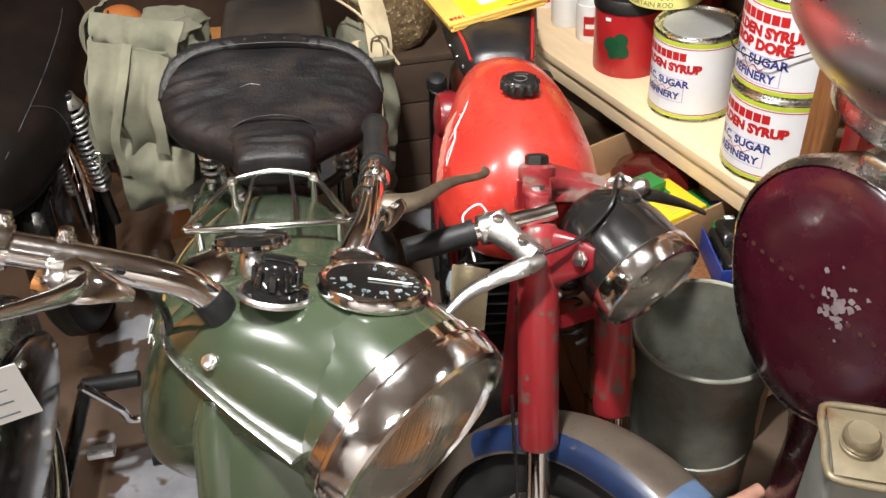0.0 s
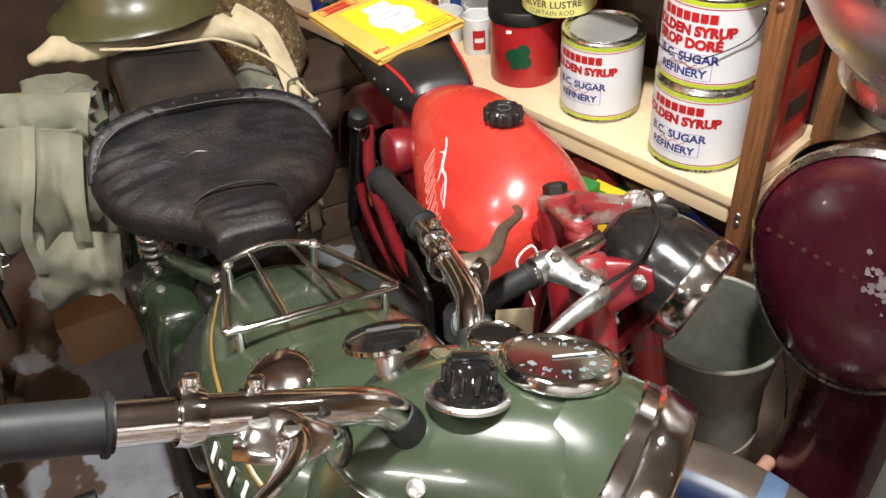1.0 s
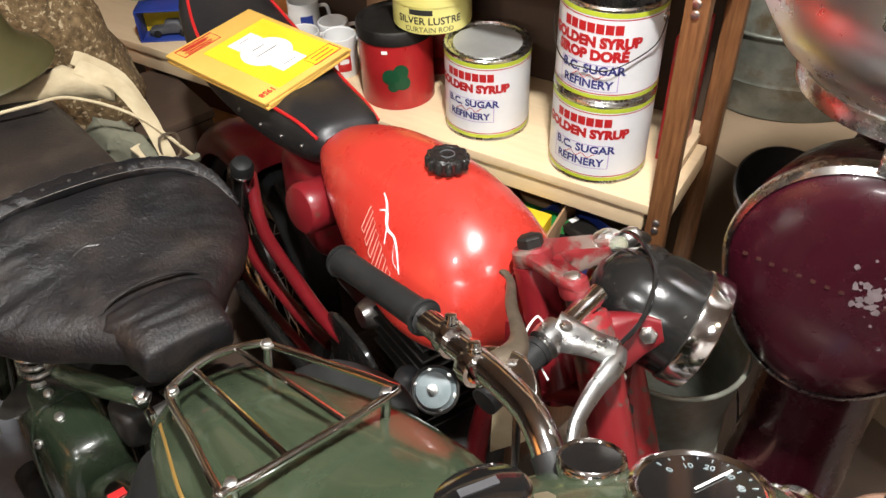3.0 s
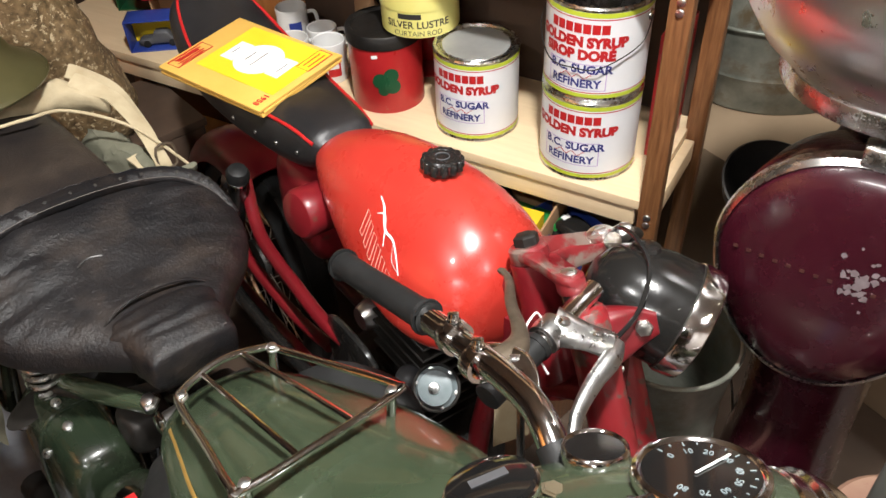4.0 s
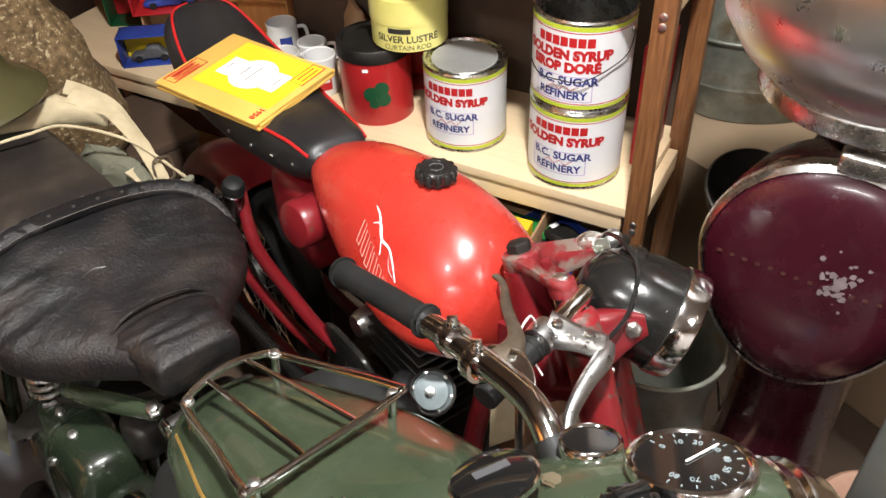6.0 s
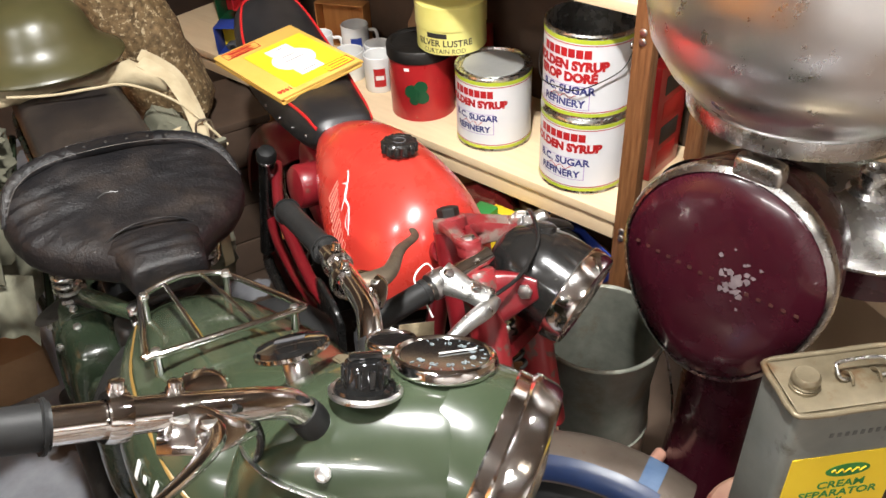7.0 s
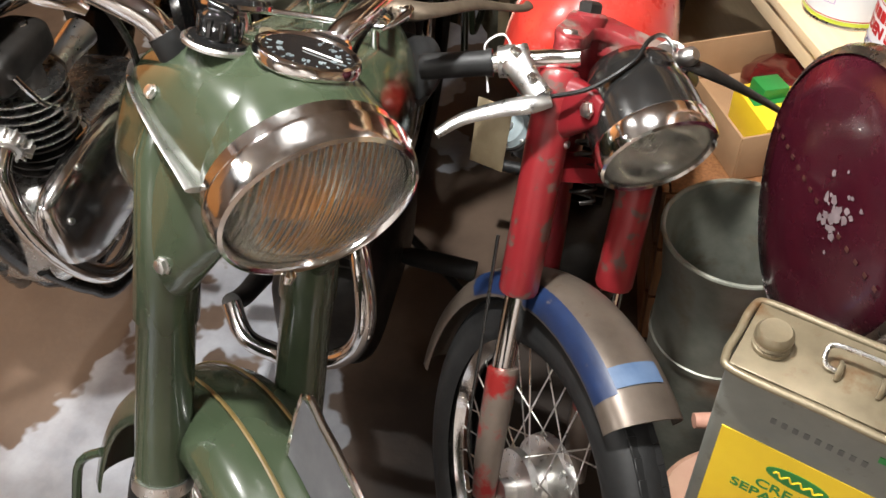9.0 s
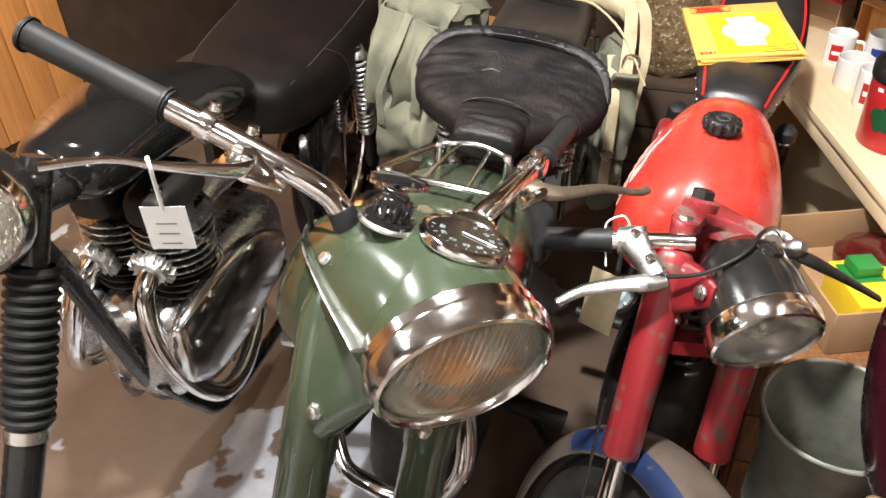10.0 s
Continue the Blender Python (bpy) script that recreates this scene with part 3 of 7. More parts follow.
def red_tin(m):
    R, H = 0.083, 0.186
    tin = root("red_tin", m, "scuffed red tin with a dark green emblem and grey lid", "tin")
    part("body", lathe([(0, 0), (R, 0), (R, H - 0.02), (R - 0.002, H - 0.02), (R - 0.002, H - 0.024), (0, H - 0.024)], 44), CAN_RED, tin)
    part("lid", lathe([(R - 0.002, H - 0.03), (R + 0.003, H - 0.03), (R + 0.003, H - 0.004), (R, H), (R - 0.008, H), (R - 0.012, H - 0.006), (0, H - 0.006)], 44), GREASE, tin, "dark grey pressed lid")
    for a, z, r in ((-0.1, 0.082, 0.019), (0.18, 0.095, 0.017), (0.2, 0.068, 0.018), (-0.05, 0.058, 0.012)):
        part("emblem", lathe([(0, 0.0006), (r, 0.0004), (r, 0.0), (0, 0)], 16, pose(math.sin(a) * (R + 0.0002), -math.cos(a) * (R + 0.0002), z, 90, 0, math.degrees(a))), DARK_GREEN, tin)
    part("price_tag", box(0.014, 0.0006, 0.008, 0, (-0.018, -R + 0.0012, H - 0.045)), WHITE, tin)
    return tin


red_tin(facing((0.382, 1.895, 0.6155), (-0.5, 0.5)))


def lemon_tin(m):
    R, H = 0.085, 0.118
    tin = root("polish_tin", m, "round lemon yellow tin with brown print", "tin")
    part("body", lathe([(0, 0), (R - 0.002, 0), (R, 0.002), (R, H * 0.62), (0, H * 0.62)], 44), LEMON, tin)
    part("lid", lathe([(0, H * 0.5), (R + 0.002, H * 0.5), (R + 0.002, H - 0.004), (R - 0.003, H), (R - 0.010, H), (R - 0.014, H - 0.004), (0, H - 0.004)], 44), LEMON, tin)
    part("brand_mark", band(R + 0.0004, H * 0.36, H * 0.46, -0.5, 0.1, 12), INK_BLACK, tin)
    lettering("SILVER LUSTRE", 0.022, INK_BLACK, tin, pose(0, 0, H * 0.25), wrap=R + 0.0006, bold=0.0004)
    lettering("CURTAIN ROD", 0.016, INK_BLACK, tin, pose(0, 0, H * 0.09), wrap=R + 0.0006)
    return tin


lemon_tin(facing((0.445, 1.835, 0.8062), (-0.5, 0.5)))


def mug(m, r=0.036, h=0.085, mark=None, name="mug", label="white ceramic mug with a printed mark"):
    t = 0.004
    ob = root(name, m, label, "mug", "white mugs")
    part("body", lathe([(0, 0), (r * 0.92, 0), (r, 0.006), (r, h - 0.002), (r - t / 2, h), (r - t, h - 0.002), (r - t, 0.008), (0, 0.008)], 32), CERAMIC, ob)
    part("handle", tube([(r - 0.002, 0, h * 0.78), (r + 0.018, 0, h * 0.76), (r + 0.024, 0, h * 0.5), (r + 0.016, 0, h * 0.24), (r - 0.002, 0, h * 0.2)], 0.005, 8, 5), CERAMIC, ob)
    if mark:
        part("printed_mark", band(r + 0.0005, h * 0.2, h * 0.72, -0.4, 0.4, 10), mark, ob)
        part("printed_mark", band(r + 0.0008, h * 0.40, h * 0.52, -0.28, 0.28, 8), WHITE, ob)
    return ob


def seen(x, y, z=0.615):
    return facing(SHELF @ Vector((x, y, z)))


mug(seen(0.135, 0.815), 0.040, 0.100, INK_RED)
mug(seen(0.235, 1.005), 0.040, 0.105, BLUE)
mug(seen(0.135, 0.930), 0.042, 0.080)
mug(seen(0.160, 1.075), 0.038, 0.085, INK_RED)
mug(seen(0.225, 0.905), 0.038, 0.075)


def toy_box(m, sx, sy, sz, colour, inside, label, car=None):
    ob = root("toy_car_box", m, label, "toy box", "boxed toy cars")
    bm = box(sx, sy, 0.004, 0.001, (0, 0, 0.002))
    for cx, cy, lx, ly in ((0, sy / 2 - 0.002, sx, 0.004), (sx / 2 - 0.002, 0, 0.004, sy), (-sx / 2 + 0.002, 0, 0.004, sy)):
        box(lx, ly, sz, 0.0008, (cx, cy, sz / 2), bm)
    box(sx, sy, 0.004, 0.001, (0, 0, sz - 0.002), bm)
    part("carton", bm, colour, ob)
    part("backing", box(sx * 0.94, 0.003, sz * 0.9, 0.0005, (0, sy / 2 - 0.008, sz / 2)), inside, ob)
    if car:
        body = part("toy_car", loft([(-sx * 0.36, 0, 0.012, 0.010, 0.020, 3), (-sx * 0.3, 0, 0.016, 0.008, 0.026, 4), (-sx * 0.12, 0, 0.016, 0.008, 0.030, 4), (-sx * 0.05, 0, 0.014, 0.008, 0.044, 4), (sx * 0.15, 0, 0.014, 0.008, 0.044, 4), (sx * 0.22, 0, 0.016, 0.008, 0.030, 4), (sx * 0.36, 0, 0.014, 0.010, 0.024, 3)], 16, 3, axis=0), car, ob, "small painted toy car")
        for x in (-sx * 0.22, sx * 0.22):
            for s in (-1, 1):
                part("toy_wheel", lathe([(0, -0.003), (0.009, -0.003), (0.010, 0), (0.009, 0.003), (0, 0.003)], 14, pose(x, s * 0.016, 0.013, 90, 0, 0)), RUBBER, body)
    return ob


toy_box(on_shelf(0.075, 1.33, rz=-55), 0.15, 0.07, 0.085, BLUE, YELLOW, "blue and yellow window carton with a toy car", RIBBED_GREY)
toy_box(on_shelf(0.215, 1.36, rz=-55), 0.17, 0.08, 0.09, CARD, CARD, "plain card carton at the back of the shelf")
toy_box(on_shelf(0.205, 1.36, 0.706, rz=-55), 0.19, 0.09, 0.10, CAN_RED, CAN_RED, "red window carton with a blue toy car", BLUE)
toy_box(on_shelf(0.29, 1.11, rz=-70), 0.16, 0.05, 0.13, TIMBER, TIMBER, "orange card carton on the shelf")
toy_box(on_shelf(0.25, 1.55, rz=-60), 0.16, 0.08, 0.15, DARK_GREEN, CAN_RED, "dark green carton at the back of the shelf")
toy_box(on_shelf(0.27, 0.62, rz=-60), 0.14, 0.08, 0.17, CAN_RED, CAN_RED, "dark red carton at the back of the shelf")


def paper_bag(m):
    def crush(c):
        k = noise.noise(c * 24)
        return Vector((k, noise.noise(c * 19 + Vector((3, 1, 2))), 0)) * 0.008
    ob = linked("paper_bag", loft([(0, 0, 0.035, -0.05, 0.05, 6), (0.07, 0, 0.035, -0.05, 0.05, 6), (0.13, 0, 0.022, -0.048, 0.05, 5), (0.165, 0, 0.006, -0.05, 0.05, 4)], 28, 5, wrinkle=crush), CARD, None, m @ pose(0, 0, 0, 90, 0, 0))
    return tagged(ob, "crumpled brown paper bag with small black print", "bag")


paper_bag(on_shelf(0.285, 0.80, rz=-40))


def print_carton(m, sx, sy, sz, colour, label, name="carton"):
    ob = root(name, m, label, "carton")
    part("body", box(sx, sy, sz, 0.002, (0, 0, sz / 2)), colour, ob)
    for k in range(4):
        part("printed_panel", box(sx * 0.6, 0.0008, sz * 0.16, 0.0002, (0, -sy / 2 - 0.0003, sz * (0.16 + 0.22 * k))), INK_BLACK if k % 2 else INK_RED, ob)
    return ob


print_carton(on_shelf(0.215, 0.015, rz=0), 0.13, 0.035, 0.27, CAN_RED, "tall red carton printed with dark squares")
print_carton(on_shelf(0.10, 0.50, 1.073, rz=-80), 0.18, 0.12, 0.10, CAN_RED, "red printed tin box on the upper shelf", "tin_box")
mug(seen(0.09, 0.10, 1.073), 0.045, 0.10, BLUE, "jar", "white glazed jar with a blue mark")
mug(seen(0.09, 0.29, 1.073), 0.045, 0.10, INK_GREEN, "jar", "white glazed jar with a green mark")


# ---- under the shelf ----
def tray(m, sx, sy, sz):
    ob = root("card_tray", m, "open brown cardboard carton with a notched side", "tray")
    part("bottom", box(sx, sy, 0.004, 0.001, (0, 0, 0.002)), CARD, ob)
    for cx, cy, lx, ly in ((0, sy / 2, sx, 0.005), (0, -sy / 2, sx, 0.005), (sx / 2, 0, 0.005, sy), (-sx / 2, 0, 0.005, sy)):
        part("side", box(lx, ly, sz, 0.001, (cx, cy, sz / 2)), CARD, ob)
    return ob


TRAY = pose(0.45, 1.47, 0.192, 0, 0, 12)
tray(pose(0.372, 1.530, 0.43, 0, 0, 31.5), 0.27, 0.33, 0.10)
seed_box = root("seed_carton", pose(0.395, 1.462, 0.436, 0, 0, 30), "yellow carton with a green lid end in a card tray", "carton")
part("body", box(0.115, 0.15, 0.085, 0.002, (0, 0, 0.0425)), YELLOW, seed_box)
part("green_end", box(0.0758, 0.062, 0.0012, 0.0003, (-0.012, 0.030, 0.0857)), INK_GREEN, seed_box, "green printed panel")
for k in range(6):
    part("print_line", box(0.050 - 0.006 * (k % 2), 0.0024, 0.0005, 0, (0.0, -0.02 - 0.008 * k, 0.0853)), AMBER, seed_box)
tagged(linked("green_packet", box(0.055, 0.05, 0.024, 0.003), INK_GREEN, None, pose(0.372, 1.490, 0.534, 0, 4, 34)), "small green card packet lying on a yellow carton", "packet")
tagged(linked("green_packet", box(0.05, 0.13, 0.050, 0.003), INK_GREEN, None, pose(0.490, 1.470, 0.462, 0, 10, 26)), "green card packet in a card tray", "packet")


def crate(m, sx, sy, sz, material, label):
    ob = root("crate", m, label, "crate")
    for k in range(3):
        z = sz * (k + 0.5) / 3
        for s in (-1, 1):
            part("slat", box(sx, 0.014, sz / 3 - 0.008, 0.002, (0, s * sy / 2, z)), material, ob)
            part("slat", box(0.014, sy - 0.02, sz / 3 - 0.008, 0.002, (s * sx / 2, 0, z)), material, ob)
    part("base", box(sx - 0.02, sy - 0.02, 0.012, 0.002, (0, 0, 0.006)), material, ob)
    part("top", box(sx - 0.02, sy - 0.02, 0.012, 0.002, (0, 0, sz - 0.008)), material, ob)
    return ob


wrap = loft([(-0.10, 0, 0.02, 0.0, 0.03, 2.2), (-0.08, 0, 0.055, 0, 0.075, 2.4), (-0.02, 0.008, 0.070, 0, 0.095, 2.4), (0.05, -0.006, 0.062, 0, 0.085, 2.4), (0.09, 0, 0.04, 0, 0.06, 2.2), (0.10, 0, 0.015, 0.01, 0.03, 2)], 36, 7,
            wrinkle=lambda c: Vector((noise.noise(c * 22), noise.noise(c * 25 + Vector((3, 1, 2))), noise.noise(c * 30))) * 0.010)
tagged(linked("plastic_parcel", wrap, WINE_FILM, None, pose(0.405, 1.595, 0.434, 0, 0, 40)), "dark red parcel in shiny plastic film", "parcel")


def boxed_car(m):
    ob = root("toy_car", m, "black toy car in an open navy box", "toy car")
    part("box_floor", box(0.115, 0.23, 0.004, 0.001, (0, 0, 0.002)), BLUE, ob)
    for x, y, sx, sy in ((0.056, 0, 0.003, 0.23), (-0.056, 0, 0.003, 0.23), (0, 0.1135, 0.109, 0.003), (0, -0.1135, 0.109, 0.003)):
        part("box_side", box(sx, sy, 0.055, 0.0006, (x, y, 0.0275)), BLUE, ob, "navy card side")
    shell = part("body", loft([(-0.085, 0, 0.030, 0.014, 0.034, 3), (-0.075, 0, 0.037, 0.012, 0.042, 4), (0.0, 0, 0.039, 0.012, 0.046, 4), (0.075, 0, 0.038, 0.012, 0.044, 4), (0.088, 0, 0.030, 0.016, 0.036, 3)], 28, 5), BLACK, ob, "gloss black car body")
    part("cabin", loft([(-0.030, 0, 0.026, 0.042, 0.048, 3), (-0.012, 0, 0.029, 0.042, 0.066, 3), (0.028, 0, 0.029, 0.042, 0.068, 3), (0.058, 0, 0.024, 0.042, 0.047, 3)], 24, 5), BLACK, shell)
    for y in (-0.088, 0.090):
        part("bumper", rod((-0.034, y, 0.022), (0.034, y, 0.022), 0.004, 10), BRIGHT, shell, "chrome bumper")
    for x in (-0.036, 0.036):
        for y in (-0.055, 0.055):
            part("wheel", lathe([(0, -0.006), (0.012, -0.006), (0.013, 0), (0.012, 0.006), (0, 0.006)], 18, aim((x, y, 0.017), (1, 0, 0))), RUBBER, ob)
    part("windscreen", box(0.046, 0.0015, 0.018, 0.0004, (0, -0.024, 0.056)), STEEL, shell)
    part("paper_label", box(0.020, 0.012, 0.0006, 0, (0.0, 0.035, 0.0684)), WHITE, shell)
    return ob


boxed_car(pose(0.528, 1.372, 0.432, 0, 0, 3))
crate(pose(0.40, 1.46, 0.0, 0, 0, 12), 0.42, 0.36, 0.43, OAK, "stained wooden slat crate on the floor")


# ---- olive green motorcycle ----
G = pose(-0.354, 0.852, 0, 0, 7, 11)
GS = G.inverted() @ (Matrix.Translation((-0.188, 0.666, 1.075)) @ G.to_3x3().to_4x4() @ pose(0, 0, 0, -27, 0, 0) @ pose(0, 0, 0, 0, 0, 45))
green = root("motorcycle", G, "olive green vintage motorcycle with a large chrome headlamp", "motorcycle", "parked motorcycles")

TANK_G = [(-0.235, 0, 0.06, 0.78, 0.885, 2.0), (-0.20, 0, 0.112, 0.72, 0.925, 2.3), (-0.12, 0, 0.150, 0.70, 0.947, 2.4), (-0.02, 0, 0.155, 0.70, 0.925, 2.4),
          (0.08, 0, 0.138, 0.71, 0.892, 2.4), (0.17, 0, 0.108, 0.73, 0.860, 2.3), (0.235, 0, 0.075, 0.75, 0.83, 2.1), (0.262, 0, 0.035, 0.77, 0.805, 2.0)]


def on_loft(sections, v, angle, lift=0.0):
    """The point of a lofted body at the place v along it and an angle round it (90 is the top)."""
    rows = spline(sections, 12)
    row = min(rows, key=lambda r: abs(r[0] - v))
    s, cu, hw, lo, hi, pw = row[:6]
    wide = row[6] if len(row) > 6 else 0.5
    mid = lo + (hi - lo) * wide
    c, d = math.cos(radians(angle)), math.sin(radians(angle))
    e = 2 / pw
    x, z = math.copysign(abs(c) ** e, c), math.copysign(abs(d) ** e, d)
    p = Vector((cu + hw * x, v, mid + ((hi - mid) if d > 0 else (mid - lo)) * z))
    return p + Vector((c, 0, d)) * lift


tank = part("fuel_tank", loft(TANK_G, 40, 7), GREEN, green, "olive enamel fuel tank with a gold pinstripe")
for side in (0, 180):
    sgn = 1 if side == 0 else -1
    line = [on_loft(TANK_G, v, 90 - sgn * a, 0.0005) for v, a in ((-0.19, 66), (-0.15, 60), (-0.08, 52), (0.0, 50), (0.08, 50), (0.16, 50), (0.21, 54))]
    if sgn < 0:
        part("pinstripe", tube(line, 0.0028, 6, 6, squash=0.5), GOLD, tank, "gold pinstripe")
    front = [on_loft(TANK_G, v, 90 - sgn * a, 0.0005) for v, a in ((-0.19, 66), (-0.18, 84), (-0.14, 98), (-0.06, 104), (0.03, 104))]
    part("pinstripe", tube(front, 0.0024, 6, 6, squash=0.5), GOLD, tank, "gold pinstripe")
    pad = [on_loft(TANK_G, v, 90 - sgn * 88, 0.004) for v in (0.02, 0.06, 0.11, 0.16, 0.20)]
    part("knee_pad", tube(pad, [0.015, 0.042, 0.046, 0.040, 0.014], 16, 5, squash=0.32), RUBBER, tank, "black rubber knee pad")
    # unit letters on the flank, unreadable strokes
    for k in range(5):
        if sgn > 0:
            continue
        p = on_loft(TANK_G, -0.175 + 0.020 * k, 90 - sgn * 74, 0.0008)
        part("letter_stroke", box(0.0016, 0.009, 0.024 if k != 3 else 0.008, 0.0004), WHITE, tank, "white painted stroke", Matrix.Translation(p) @ pose(0, 0, 0, 8 * (k % 3 - 1), 18, 0))
cap = part("filler_cap", lathe([(0, 0), (0.033, 0), (0.034, 0.006), (0.033, 0.012), (0.028, 0.016), (0.012, 0.020), (0, 0.021)], 40, aim((-0.07, -0.101, 0.943), (-0.25, -0.1, 1))), CHROME, tank, "domed chrome filler cap")
for k in range(20):
    a = 2 * math.pi * k / 20
    part("cap_ridge", box(0.003, 0.004, 0.010, 0.001, (0.034 * math.cos(a), 0.034 * math.sin(a), 0.007)), CHROME, cap, m=aim((-0.07, -0.101, 0.943), (-0.25, -0.1, 1)))

# parcel rack on the tank
loop = [(-0.095, 0.0, 0.938), (0.0, -0.004, 0.941), (0.094, 0.0, 0.939), (0.100, 0.012, 0.937), (0.085, 0.09, 0.914), (0.068, 0.178, 0.886), (0.055, 0.198, 0.885), (0.0, 0.206, 0.892), (-0.055, 0.198, 0.885), (-0.068, 0.178, 0.886), (-0.085, 0.09, 0.914), (-0.101, 0.012, 0.937)]
rack = part("tank_rack", tube(loop, 0.0048, 10, 6, closed=True), CHROME, green, "chrome wire parcel rack")
for u, w in ((-0.034, 0.03), (0.034, 0.03)):
    part("rack_bar", tube([(u, -0.002, 0.940), (u * 0.9, 0.10, 0.916), (u * 0.78, 0.203, 0.889)], 0.0034, 8, 5), CHROME, rack)
for u, v, w in ((-0.09, 0.004, 0.936), (0.09, 0.004, 0.936), (-0.06, 0.19, 0.884), (0.06, 0.19, 0.884)):
    part("rack_foot", rod((u, v, w), (u, v, w - 0.052), 0.0055, 10), CHROME, rack)
    bolt(rack, (u, v, w), (0, 0, 1), 0.006, 0.008)


# saddle
def saddle_crease(c):
    side = max(0.0, abs(c.x) - 0.05) / 0.15
    n = 1 - 2.4 * abs(noise.noise(Vector((c.x * 9, c.y * 34, c.z * 5))))
    n += 0.5 * noise.noise(Vector((c.x * 20, c.y * 90, c.z * 14)))
    out = Vector((c.x, 0, 0)).normalized() * 0.7 + Vector((0, 0, 0.5))
    return Vector((0, 0, 0.0036 * noise.noise(c * 22) + 0.0012 * noise.noise(c * 70))) + out * n * 0.0052 * min(1, side)


SADDLE = [(0.274, 0, 0.034, 0.832, 0.858, 2.0), (0.288, 0, 0.050, 0.822, 0.872, 2.6), (0.315, 0, 0.068, 0.812, 0.880, 2.6), (0.36, 0, 0.108, 0.800, 0.884, 2.5), (0.405, 0, 0.156, 0.788, 0.890, 2.5),
          (0.45, 0, 0.186, 0.785, 0.900, 2.6), (0.495, 0, 0.196, 0.795, 0.914, 2.7), (0.535, 0, 0.190, 0.815, 0.928, 2.7), (0.562, 0, 0.160, 0.840, 0.934, 2.4), (0.575, 0, 0.10, 0.862, 0.930, 2.0)]
seat = part("saddle", loft(SADDLE, 96, 16, wrinkle=saddle_crease), LEATHER, green, "worn black leather sprung saddle with a perforated rear rim")
EDGE = [(-0.197, 0.490, 0.872), (-0.192, 0.514, 0.892), (-0.178, 0.540, 0.912), (-0.145, 0.563, 0.928), (-0.085, 0.577, 0.938), (0.0, 0.582, 0.942), (0.085, 0.577, 0.938), (0.145, 0.563, 0.928), (0.178, 0.540, 0.912), (0.192, 0.514, 0.892), (0.197, 0.490, 0.872)]
rim_line = [Vector(p) for p in spline(EDGE, 9)]
rings = []
for k, p in enumerate(rim_line):
    share = math.sin(math.pi * k / (len(rim_line) - 1)) ** 0.9
    inward = (Vector((0, 0.44, p.z)) - p).normalized()
    lip = p - inward * 0.002 + Vector((0, 0, 0.001 + 0.006 * share + 0.0010 * math.sin(k * 1.9)))
    base = p + inward * (0.003 + 0.023 * share) - Vector((0, 0, 0.002))
    rings.append([lip, lip + inward * 0.004 + Vector((0, 0, 0.0015)), base + Vector((0, 0, 0.004)), base - Vector((0, 0, 0.006)), lip - Vector((0, 0, 0.030 * share + 0.004)), lip - inward * 0.002 - Vector((0, 0, 0.004))])
bm = bmesh.new()
rings_to(bm, rings)
rim_strip = part("rear_rim", bm, LEATHER, seat, "perforated leather strip along the rear edge", angle=70)
part("rim_seam", tube([r[2] + Vector((0, 0, 0.0004)) for r in rings[4:-4:2]], 0.0007, 6, 3), SCUFF, rim_strip, "scuffed pale seam")
part("rim_lip", tube([r[1] for r in rings[2:-2:2]], 0.0009, 6, 3), LEATHER, rim_strip, "scuffed lip")
for k in range(12, len(rings) - 12, 4):
    c = (rings[k][1] + rings[k][2]) / 2
    n = (rings[k][2] - rings[k][1]).cross(rings[k + 1][1] - rings[k][1]).normalized()
    n = n if n.z > 0 else -n
    part("eyelet", lathe([(0, 0.0012), (0.0026, 0.0012), (0.0030, 0.0), (0, 0)], 10, aim(c, n)), INK_BLACK, rim_strip)
part("tear", tube([(-0.055, 0.462, 0.9035), (-0.038, 0.470, 0.9058), (-0.02, 0.466, 0.9048)], 0.0016, 6, 4), INK_BLACK, seat, "small open tear")


def hood_crease(c):
    k = math.sin(c.y * 260 + 9 * noise.noise(c * 11)) * (0.35 + noise.noise(c * 15)) * max(0.0, min(1.0, (c.y - 0.280) / 0.03))
    return Vector((c.x * 0.03, 0, 0.0026 if c.z > 0.85 else 0.0)) * k


hood = part("nose_cover", loft([(0.264, 0, 0.048, 0.830, 0.866, 3.6), (0.269, 0, 0.058, 0.822, 0.879, 4.0), (0.290, 0, 0.062, 0.814, 0.888, 3.4), (0.320, 0, 0.068, 0.806, 0.894, 2.8), (0.345, 0, 0.078, 0.80, 0.895, 2.6), (0.358, 0, 0.080, 0.80, 0.890, 2.5)], 56, 14, wrinkle=hood_crease), LEATHER, seat, "gathered leather cover on the saddle nose")
part("hood_seam", tube([(-0.081, 0.358, 0.840), (-0.074, 0.362, 0.872), (-0.045, 0.368, 0.891), (0, 0.371, 0.8965), (0.045, 0.368, 0.891), (0.074, 0.362, 0.872), (0.081, 0.358, 0.840)], 0.0026, 8, 6), LEATHER, hood)
for k in range(11):
    u = -0.045 + 0.009 * k
    part("stitch", box(0.0045, 0.0014, 0.0012, 0, (u, 0.2725, 0.8805 - 0.9 * u * u)), SCUFF, hood)
for k in range(9):
    u = -0.044 + 0.011 * k
    part("lace", rod((u, 0.266, 0.852), (u + 0.004, 0.274, 0.820), 0.0018, 6), SCUFF, hood)
for s in (-1, 1):
    part("saddle_spring", coil((s * 0.125, 0.50, 0.80), (s * 0.125, 0.515, 0.695), 0.022, 0.0042, 6), STEEL, green, "coiled saddle spring")
